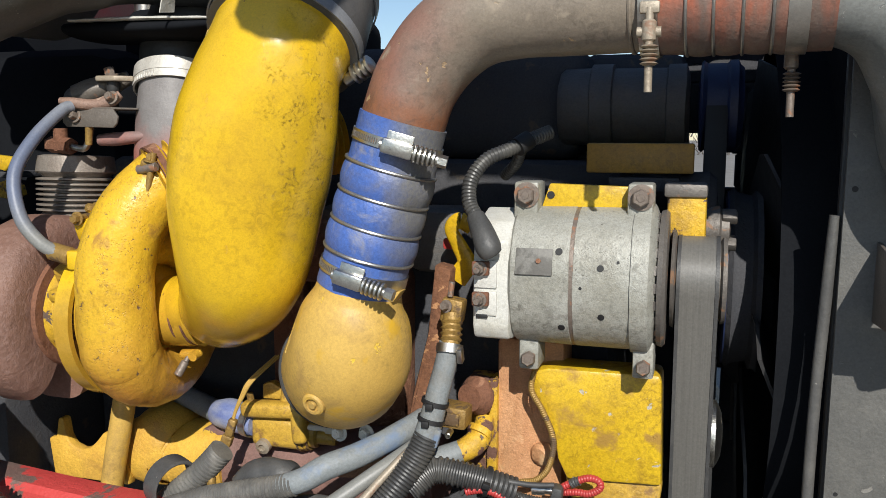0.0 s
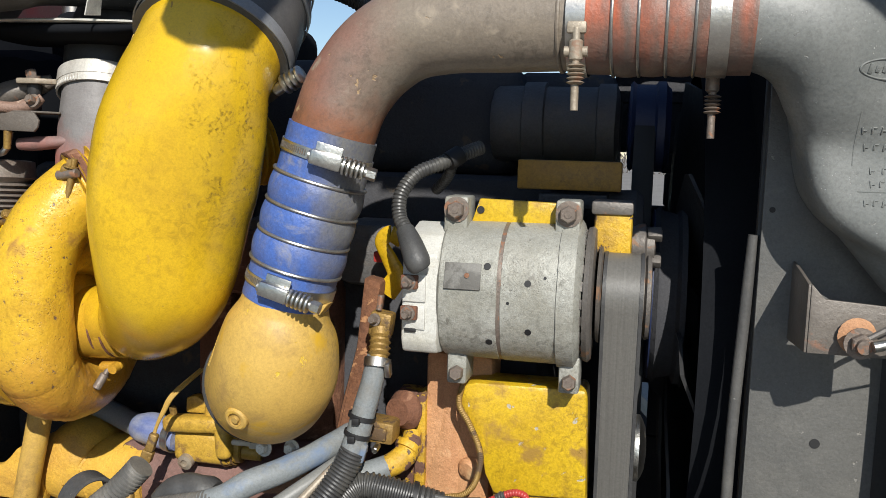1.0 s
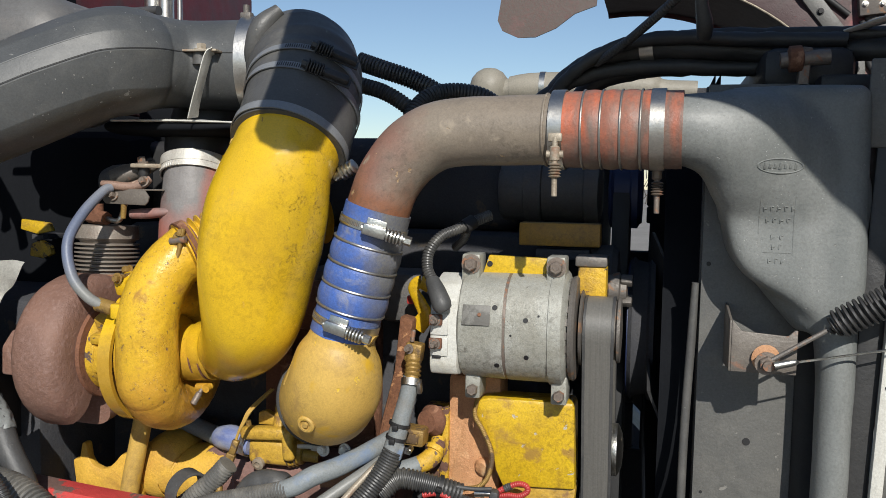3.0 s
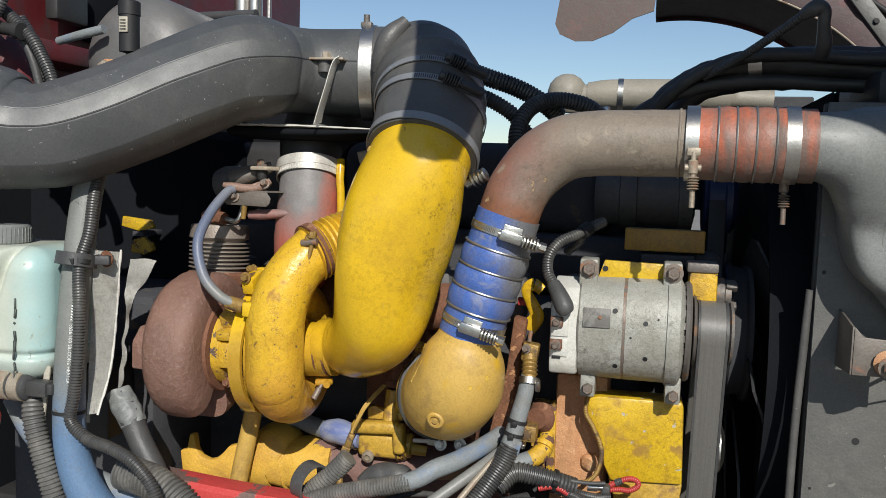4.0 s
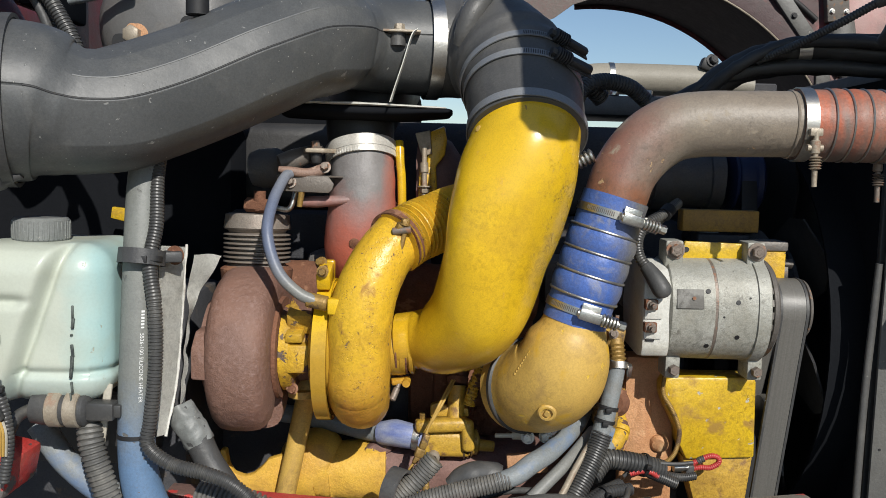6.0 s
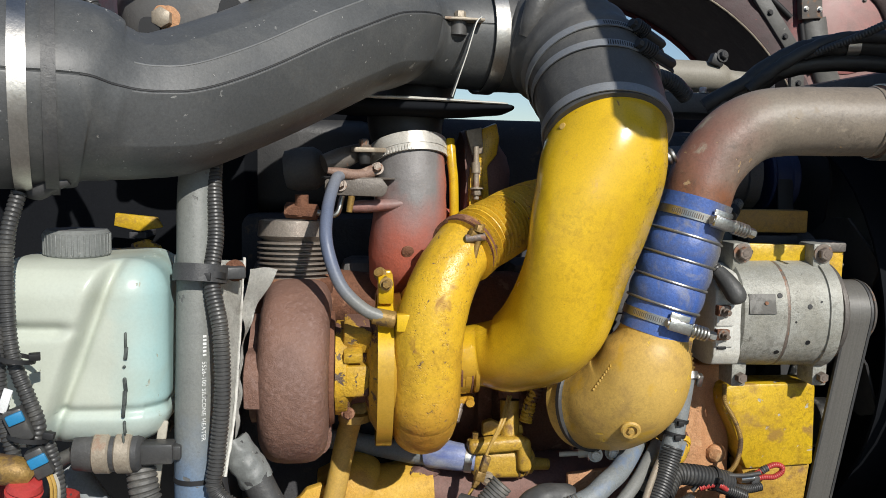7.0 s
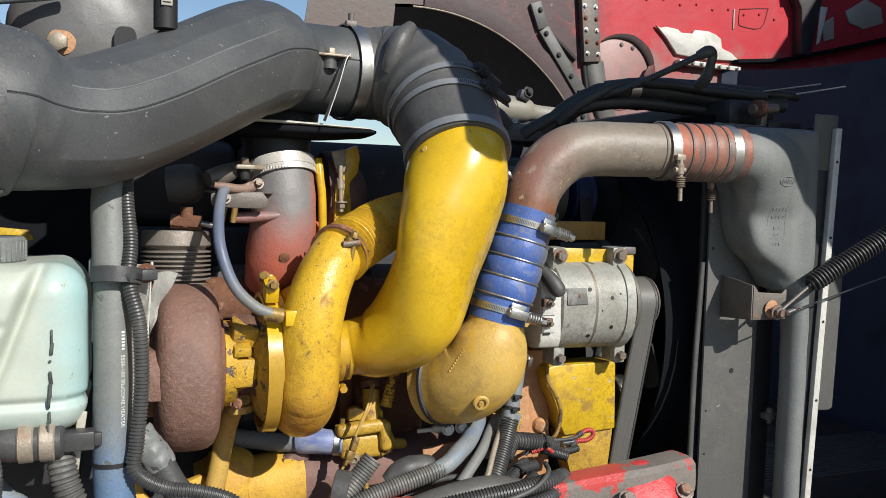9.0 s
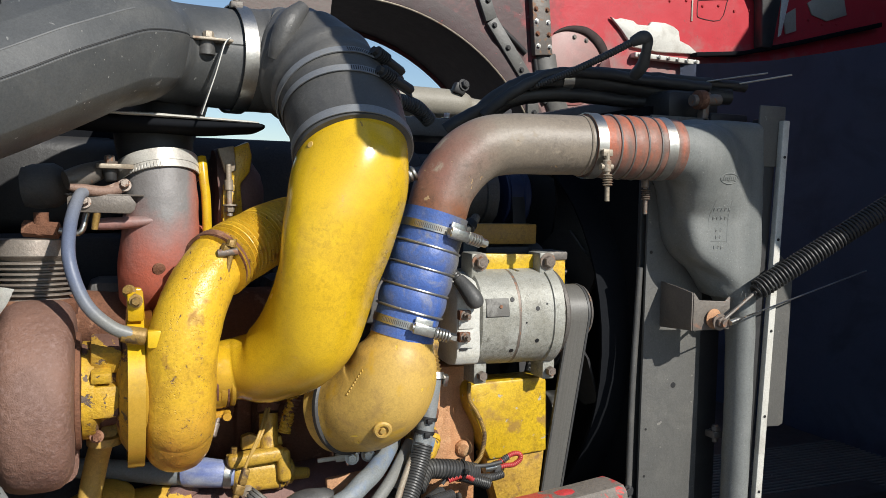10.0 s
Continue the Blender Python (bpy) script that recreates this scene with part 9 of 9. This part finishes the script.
box(bm, (-0.1, 1.90, 1.80), (0.55, 0.22, 0.05), bevel=0.012)
part("ledge", bm, PLATE, top_cover)
for k in range(5):
    bm = B()
    hexhead(bm, (-0.30 + 0.085 * k, 1.81, 1.826), (0, 0, 1), 0.009, 0.012)
    part("bolt", bm, STEEL, top_cover)
tl = thing("top_conduits", (-0.42, 1.45, 1.7), "black corrugated conduits looping behind the rubber elbow", "harness")
for P, r in (([(-0.58, 1.48, 1.885), (-0.53, 1.48, 1.868), (-0.47, 1.49, 1.848), (-0.42, 1.50, 1.822), (-0.38, 1.52, 1.79)], 0.019),
             ([(-0.57, 1.46, 1.835), (-0.52, 1.46, 1.82), (-0.47, 1.46, 1.79), (-0.44, 1.47, 1.75)], 0.016),
             ([(-0.45, 1.40, 1.70), (-0.452, 1.42, 1.76), (-0.43, 1.45, 1.805), (-0.385, 1.48, 1.822), (-0.33, 1.50, 1.815), (-0.29, 1.52, 1.79)], 0.017)):
    bm = B()
    loom(bm, P, r, pitch=0.007, seg=14)
    part("conduit", bm, LOOM, tl)
bund = thing("radiator_harness", (0.15, 1.4, 1.85), "thick taped black cable bundle over the radiator", "harness")
for P, r in (([(-0.21, 1.50, 1.78), (-0.16, 1.46, 1.838), (-0.09, 1.44, 1.876), (0.0, 1.42, 1.886), (0.10, 1.40, 1.880), (0.22, 1.38, 1.868), (0.36, 1.33, 1.862)], 0.019),
             ([(-0.16, 1.55, 1.79), (-0.10, 1.52, 1.845), (0.0, 1.50, 1.865), (0.15, 1.48, 1.862), (0.34, 1.45, 1.85)], 0.020),
             ([(-0.06, 1.47, 1.895), (0.05, 1.42, 1.905), (0.20, 1.38, 1.898), (0.34, 1.34, 1.888), (0.40, 1.33, 1.885)], 0.012),
             ([(-0.19, 1.46, 1.80), (-0.13, 1.42, 1.855), (-0.05, 1.40, 1.892), (0.04, 1.385, 1.898), (0.15, 1.36, 1.888), (0.30, 1.33, 1.878)], 0.012),
             ([(-0.26, 1.50, 1.77), (-0.19, 1.47, 1.815), (-0.11, 1.44, 1.845), (0.0, 1.42, 1.855), (0.16, 1.40, 1.845), (0.30, 1.36, 1.835)], 0.014)):
    bm = B()
    tube(bm, P, seg=16, n=8) if len(P[0]) > 3 else tube(bm, [(*p, r) for p in P], seg=16, n=8)
    dented(bm, 0.02, 0.003)
    part("cable", bm, BLACK, bund)
bm = B()
ring_band(bm, (-0.01, 1.42, 1.886), (1, -0.2, 0.05), 0.0205, 0.024, 0.001, 20)
part("tape_label", bm, STAINLESS, bund, "silver tape band")
bm = B()
loom(bm, [(-0.10, 1.42, 1.862), (-0.05, 1.36, 1.885), (0.0, 1.30, 1.915), (0.045, 1.25, 1.945)], 0.008, pitch=0.0055)
part("branch", bm, LOOM, bund)
bm = B()
tube(bm, [(0.040, 1.255, 1.942, 0.010), (0.058, 1.243, 1.951, 0.014), (0.070, 1.243, 1.945, 0.011), (0.072, 1.25, 1.925, 0.010), (0.078, 1.27, 1.90, 0.013), (0.08, 1.30, 1.885, 0.012)], seg=14)
part("plug", bm, RUBBER, bund)
mnt = thing("radiator_mount", (0.2, 1.26, 1.78), "rusty radiator top mount bracket with bushing", "mount")
bm = B()
box(bm, (0.225, 1.255, 1.82), (0.016, 0.02, 0.07), (0, 5, 0), 0.003)
cyl(bm, (0.19, 1.25, 1.835), (0.26, 1.25, 1.84), 0.012, seg=14)
part("bracket", bm, BOLT, mnt)
bm = B()
lathe(bm, [(0, 0.012), (0.003, 0.02), (0.02, 0.02), (0.023, 0.012)], (0.20, 1.25, 1.837), (1, 0, 0.05), 24)
part("bushing", bm, RUST, mnt)
bm = B()
box(bm, (0.30, 1.36, 1.80), (0.10, 0.20, 0.03), bevel=0.006)
part("top_strap", bm, BLACK, mnt)
for a_, b_ in (((0.275, 1.205, 1.870), (0.338, 1.130, 1.883)), ((0.300, 1.34, 1.892), (0.400, 1.262, 1.908))):
    a_, b_ = Vector(a_), Vector(b_)
    bm = B()
    tube(bm, [(*a_, 0.012, 0.0015), (*a_.lerp(b_, 0.5), 0.013, 0.0015), (*b_, 0.009, 0.0015)], n=2, seg=8, ref=(0.75, 0.65, 0.1), power=5.0)
    part("strip", bm, ALUM_PALE, mnt, "pale flat metal strip")
# far bare shrubs
bm = B()
for k in range(420):
    x = -70 + 140 * random.random()
    hgt = 2.0 + 3.5 * random.random() ** 2
    y = 88 + 6 * random.random()
    for j in range(4):
        cyl(bm, (x, y, hgt * 0.2 * j), (x + random.uniform(-0.9, 0.9), y, hgt * (0.4 + 0.2 * j)), 0.07, 0.01, 4)
tagged(part("bare_shrubs", bm, IRON), "far bare winter shrubs on the horizon", "shrub", kind="stuff")
